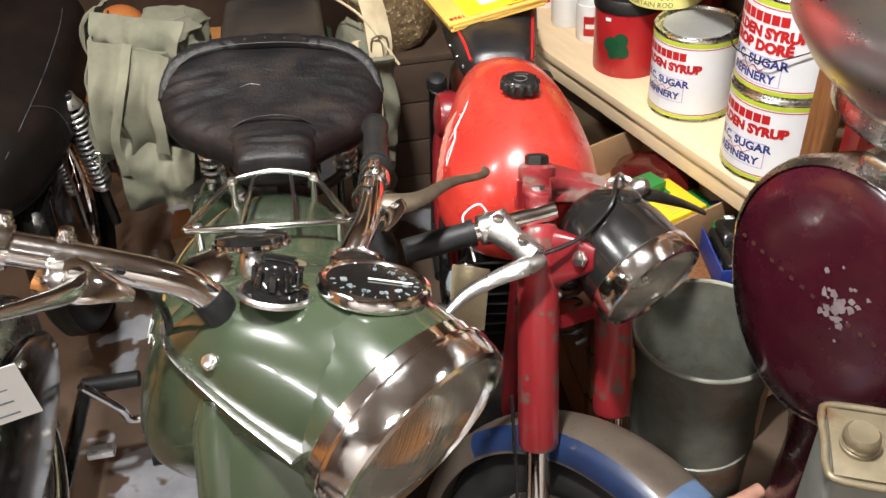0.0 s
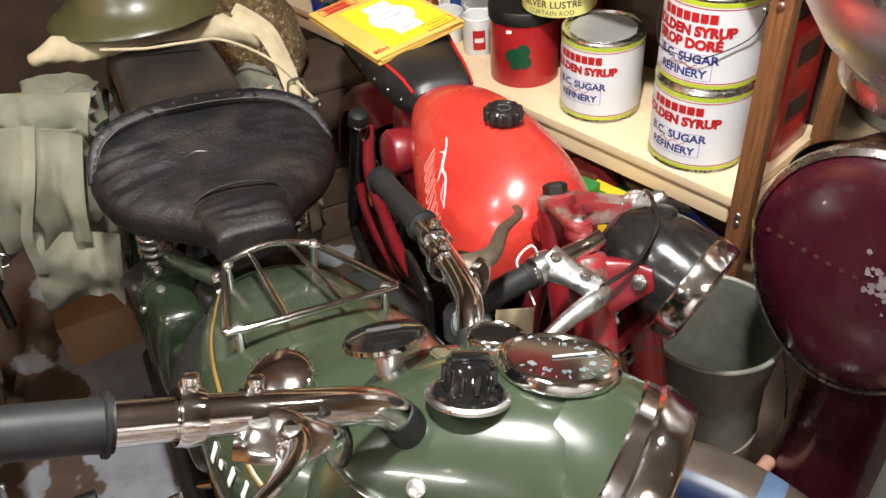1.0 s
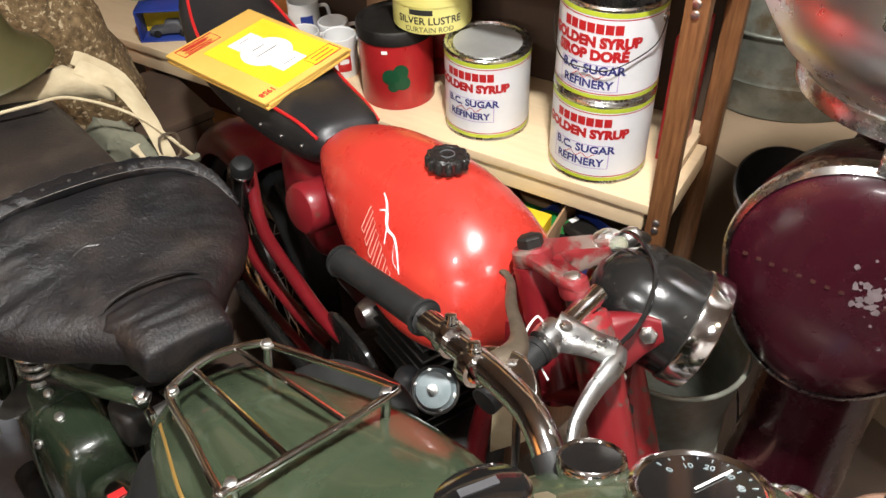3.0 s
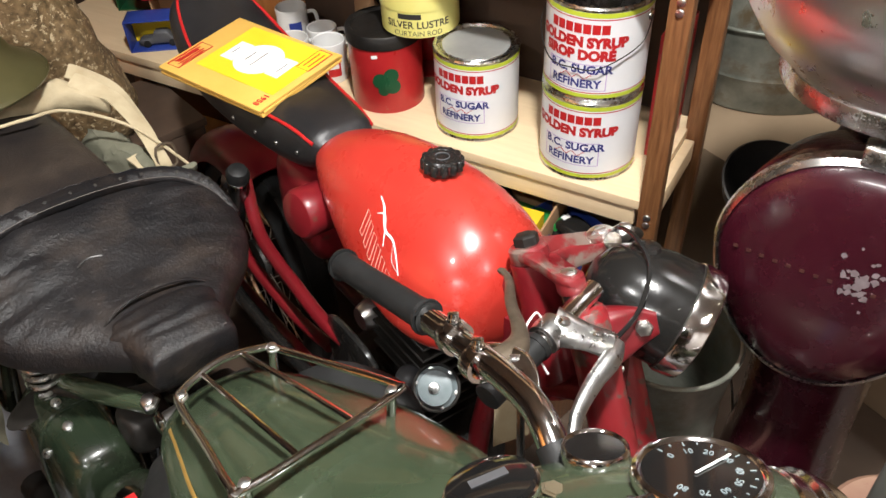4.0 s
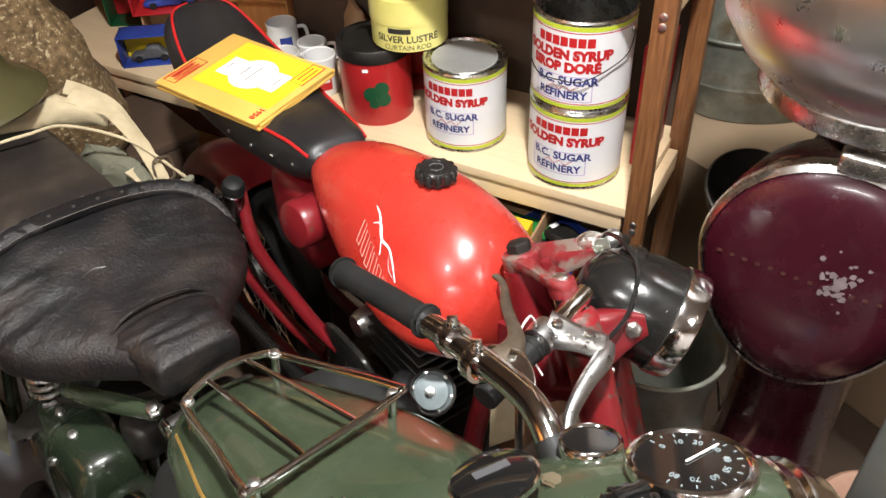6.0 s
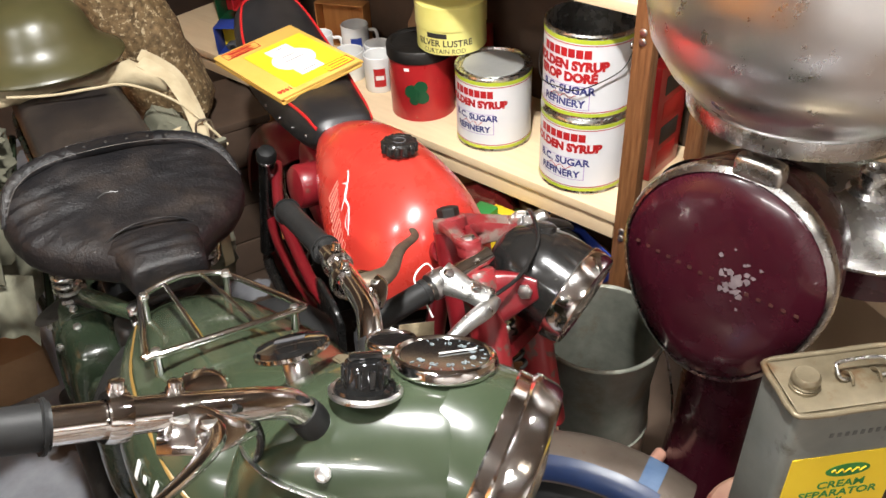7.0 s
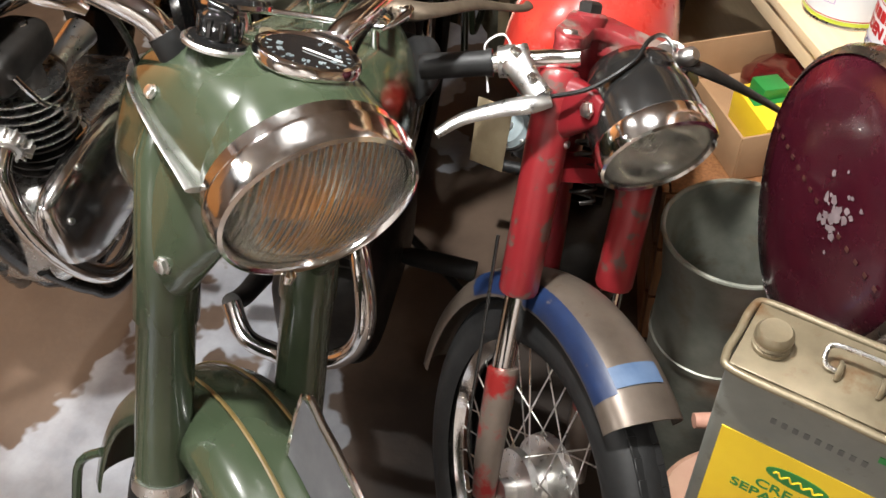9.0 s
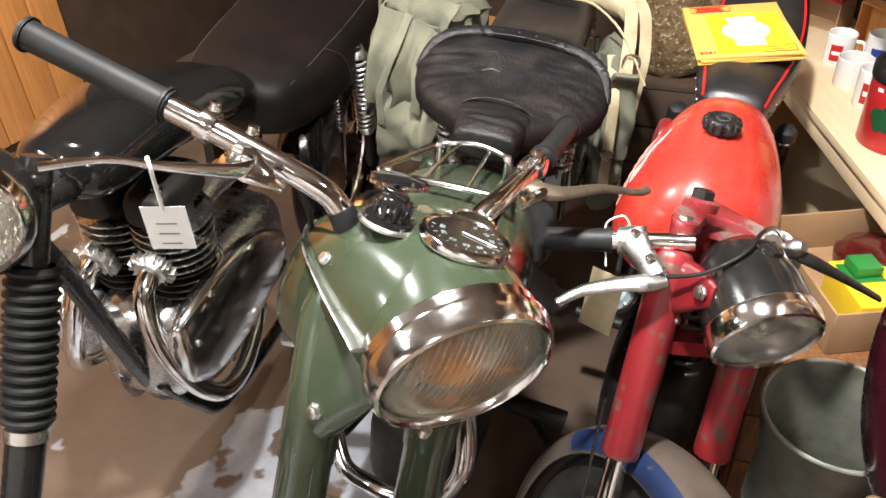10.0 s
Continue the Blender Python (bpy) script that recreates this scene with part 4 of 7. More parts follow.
part("seat_frame", tube([(-0.125, 0.51, 0.69), (-0.06, 0.40, 0.72), (0, 0.30, 0.80), (0.06, 0.40, 0.72), (0.125, 0.51, 0.69)], 0.010, 10, 6), GREASE, green)


# pillion pad
part("pillion_pad", loft([(0.645, 0, 0.086, 0.80, 0.862, 5), (0.655, 0, 0.100, 0.795, 0.885, 5), (0.70, 0, 0.105, 0.79, 0.896, 5), (0.90, 0, 0.104, 0.79, 0.900, 5), (1.12, 0, 0.10, 0.79, 0.895, 5), (1.135, 0, 0.085, 0.80, 0.87, 5)], 36, 5), PILLION, green, "brown-worn black leather pillion pad")
part("rear_mudguard", arc_patch(0.37, 0.08, 0.05, 60, 190), GREEN, green, "olive rear mudguard", pose(0, 0.80, 0.33))
wheel(green, pose(0, 0.80, 0.33), 0.33, 0.048, 20, GREASE, "rear_wheel")
part("carrier", tube([(-0.10, 0.62, 0.775), (-0.10, 1.08, 0.785), (-0.06, 1.12, 0.785), (0.06, 1.12, 0.785), (0.10, 1.08, 0.785), (0.10, 0.62, 0.775)], 0.008, 8, 5), DARK_OLIVE, green)
for s in (-1, 1):
    part("carrier_stay", rod((s * 0.115, 0.66, 0.86), (s * 0.13, 0.80, 0.36), 0.009), GREEN, green)
    part("pannier_frame", tube([(s * 0.12, 0.64, 0.86), (s * 0.15, 0.655, 0.60), (s * 0.16, 0.68, 0.55), (s * 0.16, 1.0, 0.55), (s * 0.12, 1.02, 0.78)], 0.008, 8, 5), GREEN, green)

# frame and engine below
part("frame", tube([(0, -0.16, 0.92), (0, 0.0, 0.74), (0, 0.25, 0.72), (0, 0.45, 0.62), (0, 0.50, 0.35)], 0.018, 10, 6), DARK_OLIVE, green)
part("down_tube", tube([(0, -0.18, 0.90), (0, -0.10, 0.55), (0, 0.0, 0.25), (0, 0.30, 0.22), (0, 0.55, 0.30)], 0.017, 10, 6), DARK_OLIVE, green)
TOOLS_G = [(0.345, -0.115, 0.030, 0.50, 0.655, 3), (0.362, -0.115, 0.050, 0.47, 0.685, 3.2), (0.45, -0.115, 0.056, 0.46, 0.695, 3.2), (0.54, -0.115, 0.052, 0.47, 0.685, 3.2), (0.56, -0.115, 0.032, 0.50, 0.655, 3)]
tools = part("tool_box", loft(TOOLS_G, 36, 6), DARK_OLIVE, green, "olive pressed steel tool box with a raised seam")
part("seam", tube([on_loft(TOOLS_G, 0.45, a, 0.001) for a in range(200, -30, -16)], 0.003, 8, 4), DARK_OLIVE, tools)
part("bare_patch", lathe([(0, 0.0016), (0.022, 0.001), (0.026, 0.0), (0, 0)], 18, aim(on_loft(TOOLS_G, 0.50, 122, -0.0006), (-0.45, 0, 1)) @ Matrix.Diagonal((1, 1.7, 1, 1))), GREASE, tools, "blackened oily patch")
for v, a in ((0.42, 100), (0.43, 150), (0.47, 96), (0.52, 160)):
    bolt(tools, on_loft(TOOLS_G, v, a), (math.cos(radians(a)), 0, math.sin(radians(a))), 0.006, 0.006)
part("cross_tube", tube([(-0.105, 0.50, 0.70), (-0.085, 0.41, 0.735), (-0.055, 0.31, 0.770)], [0.013, 0.015, 0.013], 14, 6), GREEN, green, "olive frame tube under the saddle")
for y, z in ((0.505, 0.699), (0.305, 0.771)):
    bolt(green, (-0.106 if y > 0.4 else -0.056, y, z + 0.008), (-0.4, 0, 1), 0.010, 0.012)
part("seat_pivot", tube([(-0.06, 0.255, 0.79), (0.0, 0.25, 0.80), (0.06, 0.255, 0.79)], 0.012, 12, 4), GREASE, green)
bolt(green, (-0.064, 0.255, 0.79), (-1, 0, 0), 0.013, 0.008, CHROME)
for x, y, z, r in ((-0.05, 0.36, 0.70, 0.032), (0.02, 0.42, 0.66, 0.045), (0.06, 0.34, 0.69, 0.030), (-0.02, 0.50, 0.63, 0.04)):
    part("oily_casting", loft([(y - r, x, r * 0.5, z - r, z + r * 0.4, 3), (y - r * 0.7, x, r, z - r * 1.2, z + r * 0.7, 4), (y + r * 0.7, x, r, z - r * 1.2, z + r * 0.7, 4), (y + r, x, r * 0.5, z - r, z + r * 0.4, 3)], 20, 3), GREASE, green)
part("oil_tank", loft([(0.22, -0.11, 0.025, 0.46, 0.62, 4), (0.24, -0.11, 0.045, 0.43, 0.66, 4), (0.32, -0.11, 0.045, 0.43, 0.66, 4), (0.34, -0.11, 0.025, 0.46, 0.62, 4)], 28, 4), DARK_OLIVE, green, "olive oil tank")
part("oil_cap", lathe([(0, 0), (0.016, 0), (0.016, 0.01), (0, 0.012)], 18, pose(-0.12, 0.28, 0.66)), CHROME, green, "small chrome cap")
part("cap_sticker", box(0.022, 0.012, 0.0012, 0.0004, (-0.124, 0.272, 0.6726)), CAN_RED, green, "red sticker on a chrome cap")
part("crankcase", loft([(-0.06, 0, 0.06, 0.24, 0.40, 3), (-0.02, 0, 0.10, 0.20, 0.44, 4), (0.12, 0, 0.11, 0.20, 0.46, 4), (0.30, 0, 0.11, 0.22, 0.46, 4), (0.38, 0, 0.07, 0.26, 0.40, 3)], 28, 4), GREASE, green)
barrel = part("cylinder_barrel", box(0.10, 0.11, 0.24, 0.01, (0, 0.06, 0.56)), GREASE, green, "oily finned engine cylinder")
for k in range(9):
    part("fin", box(0.15, 0.16, 0.006, 0.002, (0, 0.06, 0.47 + 0.024 * k), segments=1), GREASE, barrel)
part("exhaust_pipe", tube([(0.05, -0.02, 0.62), (0.09, -0.10, 0.60), (0.112, -0.15, 0.52), (0.10, -0.16, 0.45), (0.064, -0.16, 0.40), (0.0, -0.16, 0.372), (-0.05, -0.15, 0.368), (-0.105, -0.14, 0.385), (-0.14, -0.10, 0.42)], 0.017, 16, 7), CHROME, green, "browned chrome exhaust pipe")
part("silencer", tube([(-0.14, -0.10, 0.42), (-0.15, 0.0, 0.34), (-0.15, 0.20, 0.28), (-0.15, 0.75, 0.26)], [0.017, 0.02, 0.026, 0.03], 14, 6), GREASE, green, "blackened silencer")
for s in (-1, 1):
    part("foot_peg", tube([(s * 0.10, 0.16, 0.33), (s * 0.15, 0.15, 0.34), (s * 0.26, 0.14, 0.34)], [0.014, 0.020, 0.021], 14, 5), RUBBER, green, "ribbed black rubber foot peg")
part("kick_pedal", tube([(-0.12, 0.30, 0.32), (-0.17, 0.36, 0.26), (-0.18, 0.38, 0.22), (-0.24, 0.37, 0.22)], 0.010, 10, 5), CHROME, green)
part("side_stand", tube([(0.10, 0.30, 0.24), (0.20, 0.32, 0.10), (0.27, 0.34, -0.03)], 0.010, 8, 4), GREASE, green)

# fork, nacelle and bars, turned to one side
TILT_H = 22.0
H = GS @ pose(0, -0.165, -0.14, TILT_H, 0, 0)
NAC = [(0.0, 0, 0.092, -0.093, 0.088, 2.0), (0.03, 0, 0.097, -0.102, 0.0915, 2.1), (0.07, 0, 0.103, -0.122, 0.087, 2.3), (0.11, 0, 0.109, -0.150, 0.076, 2.6), (0.15, 0, 0.112, -0.170, 0.061, 2.8), (0.185, 0, 0.110, -0.175, 0.042, 2.8), (0.212, 0, 0.094, -0.16, 0.018, 2.5), (0.228, 0, 0.05, -0.12, -0.02, 2.0)]
nac = part("headlamp_nacelle", loft(NAC + [(0.2285, 0, 0.003, -0.075, -0.067, 2.0)], 44, 7, cap=False), GREEN, green, "olive pressed steel headlamp nacelle", H)
TRIM = {}
for s in (-1, 1):
    row = []
    for y, a in ((0.208, 40), (0.19, 30), (0.16, 18), (0.12, 10), (0.08, 2), (0.04, -6), (0.012, -11)):
        row.append(GS.inverted() @ H @ on_loft(NAC, y, a if s > 0 else 180 - a, 0.002))
    TRIM[s] = row
for s in (-1, 1):
    part("fork_shroud", lathe([(0, -0.115), (0.026, -0.12), (0.034, -0.15), (0.034, -0.325), (0.031, -0.329), (0.031, -0.52), (0.0, -0.52)], 28, GS @ pose(s * 0.084, -0.05, 0)), GREEN, green, "olive fork shroud")
    part("fork_ring", lathe([(0.031, -0.536), (0.034, -0.536), (0.034, -0.520), (0.031, -0.520), (0.031, -0.536)], 28, GS @ pose(s * 0.084, -0.05, 0)), BRIGHT, green, "worn alloy ring")
    part("fork_slider", lathe([(0, -0.535), (0.029, -0.535), (0.029, -0.76), (0.022, -0.82), (0, -0.82)], 24, GS @ pose(s * 0.084, -0.055, 0)), GREEN, green)
    web = loft([(-0.035, s * 0.084, 0.020, -0.305, -0.13, 2.6), (-0.060, s * 0.084, 0.027, -0.305, -0.12, 2.6), (-0.090, s * 0.080, 0.024, -0.282, -0.12, 2.4), (-0.120, s * 0.074, 0.018, -0.250, -0.13, 2.2), (-0.150, s * 0.066, 0.008, -0.215, -0.15, 2)], 28, 6)
    part("shroud_web", web, GREEN, green, "", GS)
    bolt(green, (s * 0.100, -0.086, -0.250), (s, -0.35, -0.2), 0.008, 0.009, None, GS)
    part("trim_strip", tube(TRIM[s], [0.002, 0.004, 0.005, 0.006, 0.0075, 0.010, 0.014], 12, 7, squash=0.25), BRIGHT, nac, "dull alloy trim strip", GS)
    bolt(nac, on_loft(NAC, 0.120, 20 if s > 0 else 160), (s, 0, 0.6), 0.006, 0.006, None, H)

# headlamp
fwd = H @ pose(0.003, 0.002, -0.003, 10, 0, 0) @ aim((0, 0, 0), (0, -1, 0))
rim = part("headlamp_rim", lathe([(0.090, 0.000), (0.0980, 0.000), (0.1000, 0.002), (0.0997, 0.006), (0.0995, 0.014), (0.1035, 0.017), (0.1042, 0.022), (0.1022, 0.028), (0.1015, 0.038), (0.0985, 0.045), (0.0945, 0.047), (0.0910, 0.043), (0.088, 0.010), (0.090, 0.000)], 72, fwd), CHROME, nac, "deep chrome headlamp rim")


def fluted_lens(r, bulge, z0, flutes, seg=60):
    bm = bmesh.new()
    front, back = {}, {}
    n = seg
    for i in range(n + 1):
        for j in range(n + 1):
            # map a square to a disc
            x, y = 2 * i / n - 1, 2 * j / n - 1
            u, v = x * math.sqrt(1 - y * y / 2), y * math.sqrt(1 - x * x / 2)
            q = u * u + v * v
            z = z0 + bulge * (1 - q)
            groove = 0.0034 * abs(math.sin(u * flutes * math.pi)) if q < 0.92 else 0
            front[i, j] = bm.verts.new((u * r, v * r, z + 0.002 - groove * 0.4))
            back[i, j] = bm.verts.new((u * r, v * r, z - 0.0015 - groove))
    for i in range(n):
        for j in range(n):
            bm.faces.new((front[i, j], front[i + 1, j], front[i + 1, j + 1], front[i, j + 1]))
            bm.faces.new((back[i, j + 1], back[i + 1, j + 1], back[i + 1, j], back[i, j]))
    return bm


lens = part("lens", fluted_lens(0.089, 0.022, 0.036, 13, 156), LENS, rim, "fluted glass headlamp lens", fwd, angle=60)
lens.visible_shadow = False
part("reflector", lathe([(0.087, 0.034), (0.080, 0.0), (0.062, -0.028), (0.038, -0.044), (0.012, -0.05), (0, -0.05)], 48, fwd), MIRROR, rim, "dull silver reflector")
part("bulb", lathe([(0, -0.05), (0.012, -0.048), (0.013, -0.036), (0.024, -0.024), (0.026, -0.004), (0.017, 0.012), (0, 0.018)], 20, fwd), BULB, rim, "amber bulb")
bolt(rim, (0, 0, 0), (0, 0, -1), 0.006, 0.012, CHROME, H @ pose(0, -0.03, -0.102))

part("lamp_shell", lathe([(0.0900, -0.050), (0.0930, -0.050), (0.0965, -0.024), (0.0975, -0.006), (0.0975, 0.004), (0.0900, 0.004), (0.0900, -0.050)], 64, fwd), GREEN, nac, "olive collar behind the lamp rim")

# instruments on the nacelle
up_h = (0, 0.16, 1)


def dial(at, r, name, label, h=0.008, numbers=True):
    m = H @ aim(at, up_h)
    bez = part(name, lathe([(r * 0.8, -0.004), (r, -0.004), (r * 1.04, 0.002), (r * 1.0, h), (r * 0.94, h + 0.0015), (r * 0.87, h - 0.0006), (r * 0.82, 0.002), (r * 0.8, -0.004)], 48, m), CHROME, nac, label)
    part("dial_face", lathe([(0, h - 0.001), (r * 0.86, h - 0.001), (r * 0.86, 0.0), (0, 0)], 40, m), GLOSS_BLACK, bez, "black dial face")
    if numbers:
        for k in range(17):
            a = radians(-130 + 260 * k / 16)
            L = 0.09 if k % 2 == 0 else 0.05
            part("tick", box(r * 0.02, r * L, 0.0006, 0, (0, r * (0.80 - L / 2), h - 0.0006)), HORN, bez, m=m @ pose(0, 0, 0, 0, 0, math.degrees(a)))
        for k in range(9):
            a = radians(220 - 260 * k / 8)
            lettering(str(k * 10), r * 0.165, HORN, bez, m @ pose(0.55 * r * math.cos(a), 0.55 * r * math.sin(a), h - 0.0006, 0, 0, math.degrees(a) - 90), "number")
        part("needle", box(r * 0.035, r * 0.8, 0.001, 0, (0, r * 0.28, h + 0.0004)), WHITE, bez, "white needle", m @ pose(0, 0, 0, 0, 0, 38))
    return bez


dial((0.004, 0.054, 0.091), 0.049, "speedometer", "round speedometer with a chrome bezel")
dial((0.062, 0.120, 0.066), 0.027, "ammeter", "small chrome-rimmed ammeter", numbers=False)
sw = H @ aim((-0.057, 0.108, 0.070), up_h)
switch = part("light_switch", lathe([(0.028, 0.0), (0.0335, 0.0), (0.0335, 0.003), (0.031, 0.005), (0.028, 0.003), (0.028, 0.0)], 40, sw), BRIGHT, nac, "bright ring of the light switch")
part("switch_knob", lathe([(0, 0.003), (0.029, 0.003), (0.027, 0.007), (0.021, 0.009), (0.018, 0.026), (0.013, 0.031), (0, 0.032)], 32, sw), GLOSS_BLACK, switch, "black ribbed switch knob")
for k in range(10):
    a = 36 * k
    part("rib", box(0.006, 0.006, 0.018, 0.002, (0.0188, 0, 0.018)), GLOSS_BLACK, switch, m=sw @ pose(0, 0, 0, 0, 0, a))
part("lever", box(0.009, 0.030, 0.008, 0.003, (0, 0, 0.033)), GLOSS_BLACK, switch, m=sw @ pose(0, 0, 0, 0, 0, 30))
dk = GS @ pose(0, 0, -0.065)
damper = part("steering_damper", lathe([(0, 0.0), (0.022, 0.0), (0.020, 0.01), (0.009, 0.014), (0.009, 0.048), (0.016, 0.052), (0.034, 0.055), (0.036, 0.060), (0.034, 0.066), (0.02, 0.069), (0, 0.069)], 36, dk), GLOSS_BLACK, green, "black steering damper knob")
part("damper_ring", lathe([(0.0345, 0.0555), (0.0375, 0.057), (0.0375, 0.061), (0.0345, 0.062)], 36, dk), CHROME, damper)
part("damper_label", box(0.010, 0.030, 0.0006, 0, (0, 0, 0.0695)), RIBBED_GREY, damper, m=dk @ pose(0, 0, 0, 0, 0, 20))
bolt(nac, on_loft(NAC, 0.155, 86), (0, 0, 1), 0.009, 0.003, TAN_TIN, H, "rivet")
part("damper_stem", lathe([(0.010, 0.02), (0.013, 0.024), (0.013, 0.046), (0.010, 0.05), (0.010, 0.02)], 20, dk), BRIGHT, damper)

# handlebars
for s in (-1, 1):
    pts = [(s * 0.088, -0.046, -0.038), (s * 0.105, -0.042, -0.021), (s * 0.130, -0.032, -0.008), (s * 0.165, -0.010, 0.006), (s * 0.207, 0.021, 0.022), (s * 0.262, 0.062, 0.041), (s * 0.36, 0.142, 0.075)]
    bar = part("handlebar", tube(pts, 0.0140, 18, 7), CHROME, green, "chromed handlebar", GS)
    part("bar_grommet", tube([(s * 0.092, -0.045, -0.034), (s * 0.082, -0.048, -0.050), (s * 0.062, -0.049, -0.090)], [0.0155, 0.016, 0.015], 16, 4), RUBBER, bar, "black rubber grommet", GS)
    GB = GS @ pose(0, 0, -0.017)
    g0, g1 = Vector((s * 0.258, 0.058, 0.057)), Vector((s * 0.385, 0.163, 0.101))
    gd = (g1 - g0).normalized()
    part("grip", tube([g0, g0 + gd * 0.004, g0 + gd * 0.010, g1 - gd * 0.012, g1 - gd * 0.006, g1], [0.020, 0.020, 0.0165, 0.0165, 0.020, 0.019], 20, 3), RUBBER, bar, "black rubber grip", GB)
    d = (Vector((s * 0.262, 0.062, 0.058)) - Vector((s * 0.18, 0.006, 0.024))).normalized()
    for at in ((s * 0.222, 0.031, 0.045), (s * 0.186, 0.010, 0.028)):
        part("clamp", lathe([(0.0138, -0.008), (0.0185, -0.008), (0.0195, 0.0), (0.0185, 0.008), (0.0138, 0.008)], 24, GB @ aim(at, d)), CHROME, bar)
        bolt(bar, (at[0] - s * 0.004, at[1] - 0.004, at[2] + 0.018), (0, -0.3, 1), 0.006, 0.009, CHROME, GB)
    lev = tube([(-0.19, -0.002, 0.024), (-0.20, -0.026, 0.012), (-0.235, -0.036, 0.010), (-0.28, -0.035, 0.009), (-0.33, -0.030, 0.009), (-0.385, -0.025, -0.005)] if s < 0 else [(s * 0.19, -0.002, 0.024), (s * 0.205, -0.022, 0.022), (s * 0.235, -0.032, 0.026), (s * 0.30, -0.026, 0.036), (s * 0.372, -0.025, 0.037), (s * 0.395, -0.018, 0.042)], [0.013, 0.014, 0.010, 0.0075, 0.006, 0.007], 12, 7, squash=0.6)
    part("lever", lev, CHROME if s < 0 else BRONZE, bar, "chromed control lever" if s < 0 else "browned control lever with a dark tip", GB)
    perch = part("lever_bracket", tube([(s * 0.196, 0.012, 0.022), (s * 0.196, -0.006, 0.020), (s * 0.190, -0.024, 0.014), (s * 0.172, -0.034, 0.006), (s * 0.156, -0.036, -0.002)], [0.021, 0.020, 0.017, 0.010, 0.005], 16, 6, squash=0.38), CHROME, bar, "flat chromed lever perch", GB)
    for q in ((s * 0.198, -0.004, 0.028), (s * 0.194, -0.024, 0.021)):
        bolt(perch, q, (0, -0.2, 1), 0.006, 0.004, BRIGHT, GB)
    part("cable", tube([(s * 0.165, -0.028, 0.004), (s * 0.142, -0.026, -0.01), (s * 0.11, -0.010, -0.05), (s * 0.09, 0.02, -0.09)] if s < 0 else [(s * 0.165, -0.028, 0.004), (s * 0.142, -0.020, -0.03), (s * 0.130, 0.0, -0.10), (s * 0.12, 0.04, -0.20)], 0.0038, 8, 7), BLACK, bar, "black control cable", GS)

# front wheel, mudguard and number blade
AX = GS @ pose(0, -0.085, -0.80)
wheel(green, AX, 0.325, 0.045, 36, STEEL)
guard = part("front_mudguard", arc_patch(0.37, 0.078, 0.055, 2, 168, 36), GREEN, green, "olive front mudguard with a gold line", AX)
strip = [AX @ Vector((-0.028, -0.3705 * math.cos(radians(a)), 0.3705 * math.sin(radians(a)))) for a in range(20, 160, 10)]
part("pinstripe", tube(strip, 0.003, 6, 4, squash=0.5), FADED_GILT, guard, "dull gold pinstripe")
strip = [AX @ Vector((0.028, -0.3705 * math.cos(radians(a)), 0.3705 * math.sin(radians(a)))) for a in range(20, 160, 10)]
part("pinstripe", tube(strip, 0.003, 6, 4, squash=0.5), FADED_GILT, guard, "dull gold pinstripe")
for s in (-1, 1):
    part("stay", tube([(s * 0.075, 0.30, 0.14), (s * 0.10, 0.33, 0.10), (s * 0.10, 0.30, -0.02), (s * 0.10, 0.05, 0.0)], 0.007, 8, 5), GREEN, guard, "", AX)
bm = bmesh.new()
inner, outer = [], []
for x in (-0.003, 0.003):
    inner.append([bm.verts.new((x, -0.375 * math.cos(radians(a)), 0.375 * math.sin(radians(a)))) for a in range(30, 76, 5)])
    outer.append([bm.verts.new((x, -0.455 * math.cos(radians(a)), 0.455 * math.sin(radians(a)))) for a in range(30, 76, 5)])
for q in range(len(inner[0]) - 1):
    for k in (0, 1):
        bm.faces.new((inner[k][q], inner[k][q + 1], outer[k][q + 1], outer[k][q]))
    bm.faces.new((inner[0][q], inner[1][q], inner[1][q + 1], inner[0][q + 1]))
    bm.faces.new((outer[0][q], outer[0][q + 1], outer[1][q + 1], outer[1][q]))
for q in (0, -1):
    bm.faces.new((inner[0][q], outer[0][q], outer[1][q], inner[1][q]))
blade = part("number_blade", bm, RIBBED_GREY, guard, "slate grey number blade with a chrome edge", AX)
edge_pts = [(0, -0.372 * math.cos(radians(75)), 0.372 * math.sin(radians(75)))] + [(0, -0.457 * math.cos(radians(a)), 0.457 * math.sin(radians(a))) for a in range(75, 29, -5)] + [(0, -0.372 * math.cos(radians(30)), 0.372 * math.sin(radians(30)))]
part("blade_edge", tube(edge_pts, 0.0045, 8, 3), CHROME, blade, "", AX)


# paper tag on the clutch lever
def paper_tag(m, sx, sy, label):
    ob = root("paper_tag", m, label, "tag")
    def curl(bm):
        for v in bm.verts:
            v.co.y += 0.12 * v.co.z ** 2
        return bm
    part("sheet", curl(box(sx, 0.0008, sy, 0, (0, 0, -sy / 2 - 0.048))), WHITE, ob)
    part("string", tube([(0, 0, 0.008), (0.003, -0.006, 0.0), (0, 0, -0.03), (0, 0, -0.052)], 0.0022, 6, 4), WHITE, ob, "white tie")
    for k in range(3):
        part("scribble", box(sx * 0.45, 0.0006, 0.0012, 0, (0, -0.0008, -0.068 - k * 0.012)), HORN, ob)
    return ob


tag_at = (G @ GS) @ Vector((-0.292, -0.034, -0.008))
paper_tag(pose(*tag_at, 0, 0, 25), 0.046, 0.052, "small white paper tag tied to a chrome lever")


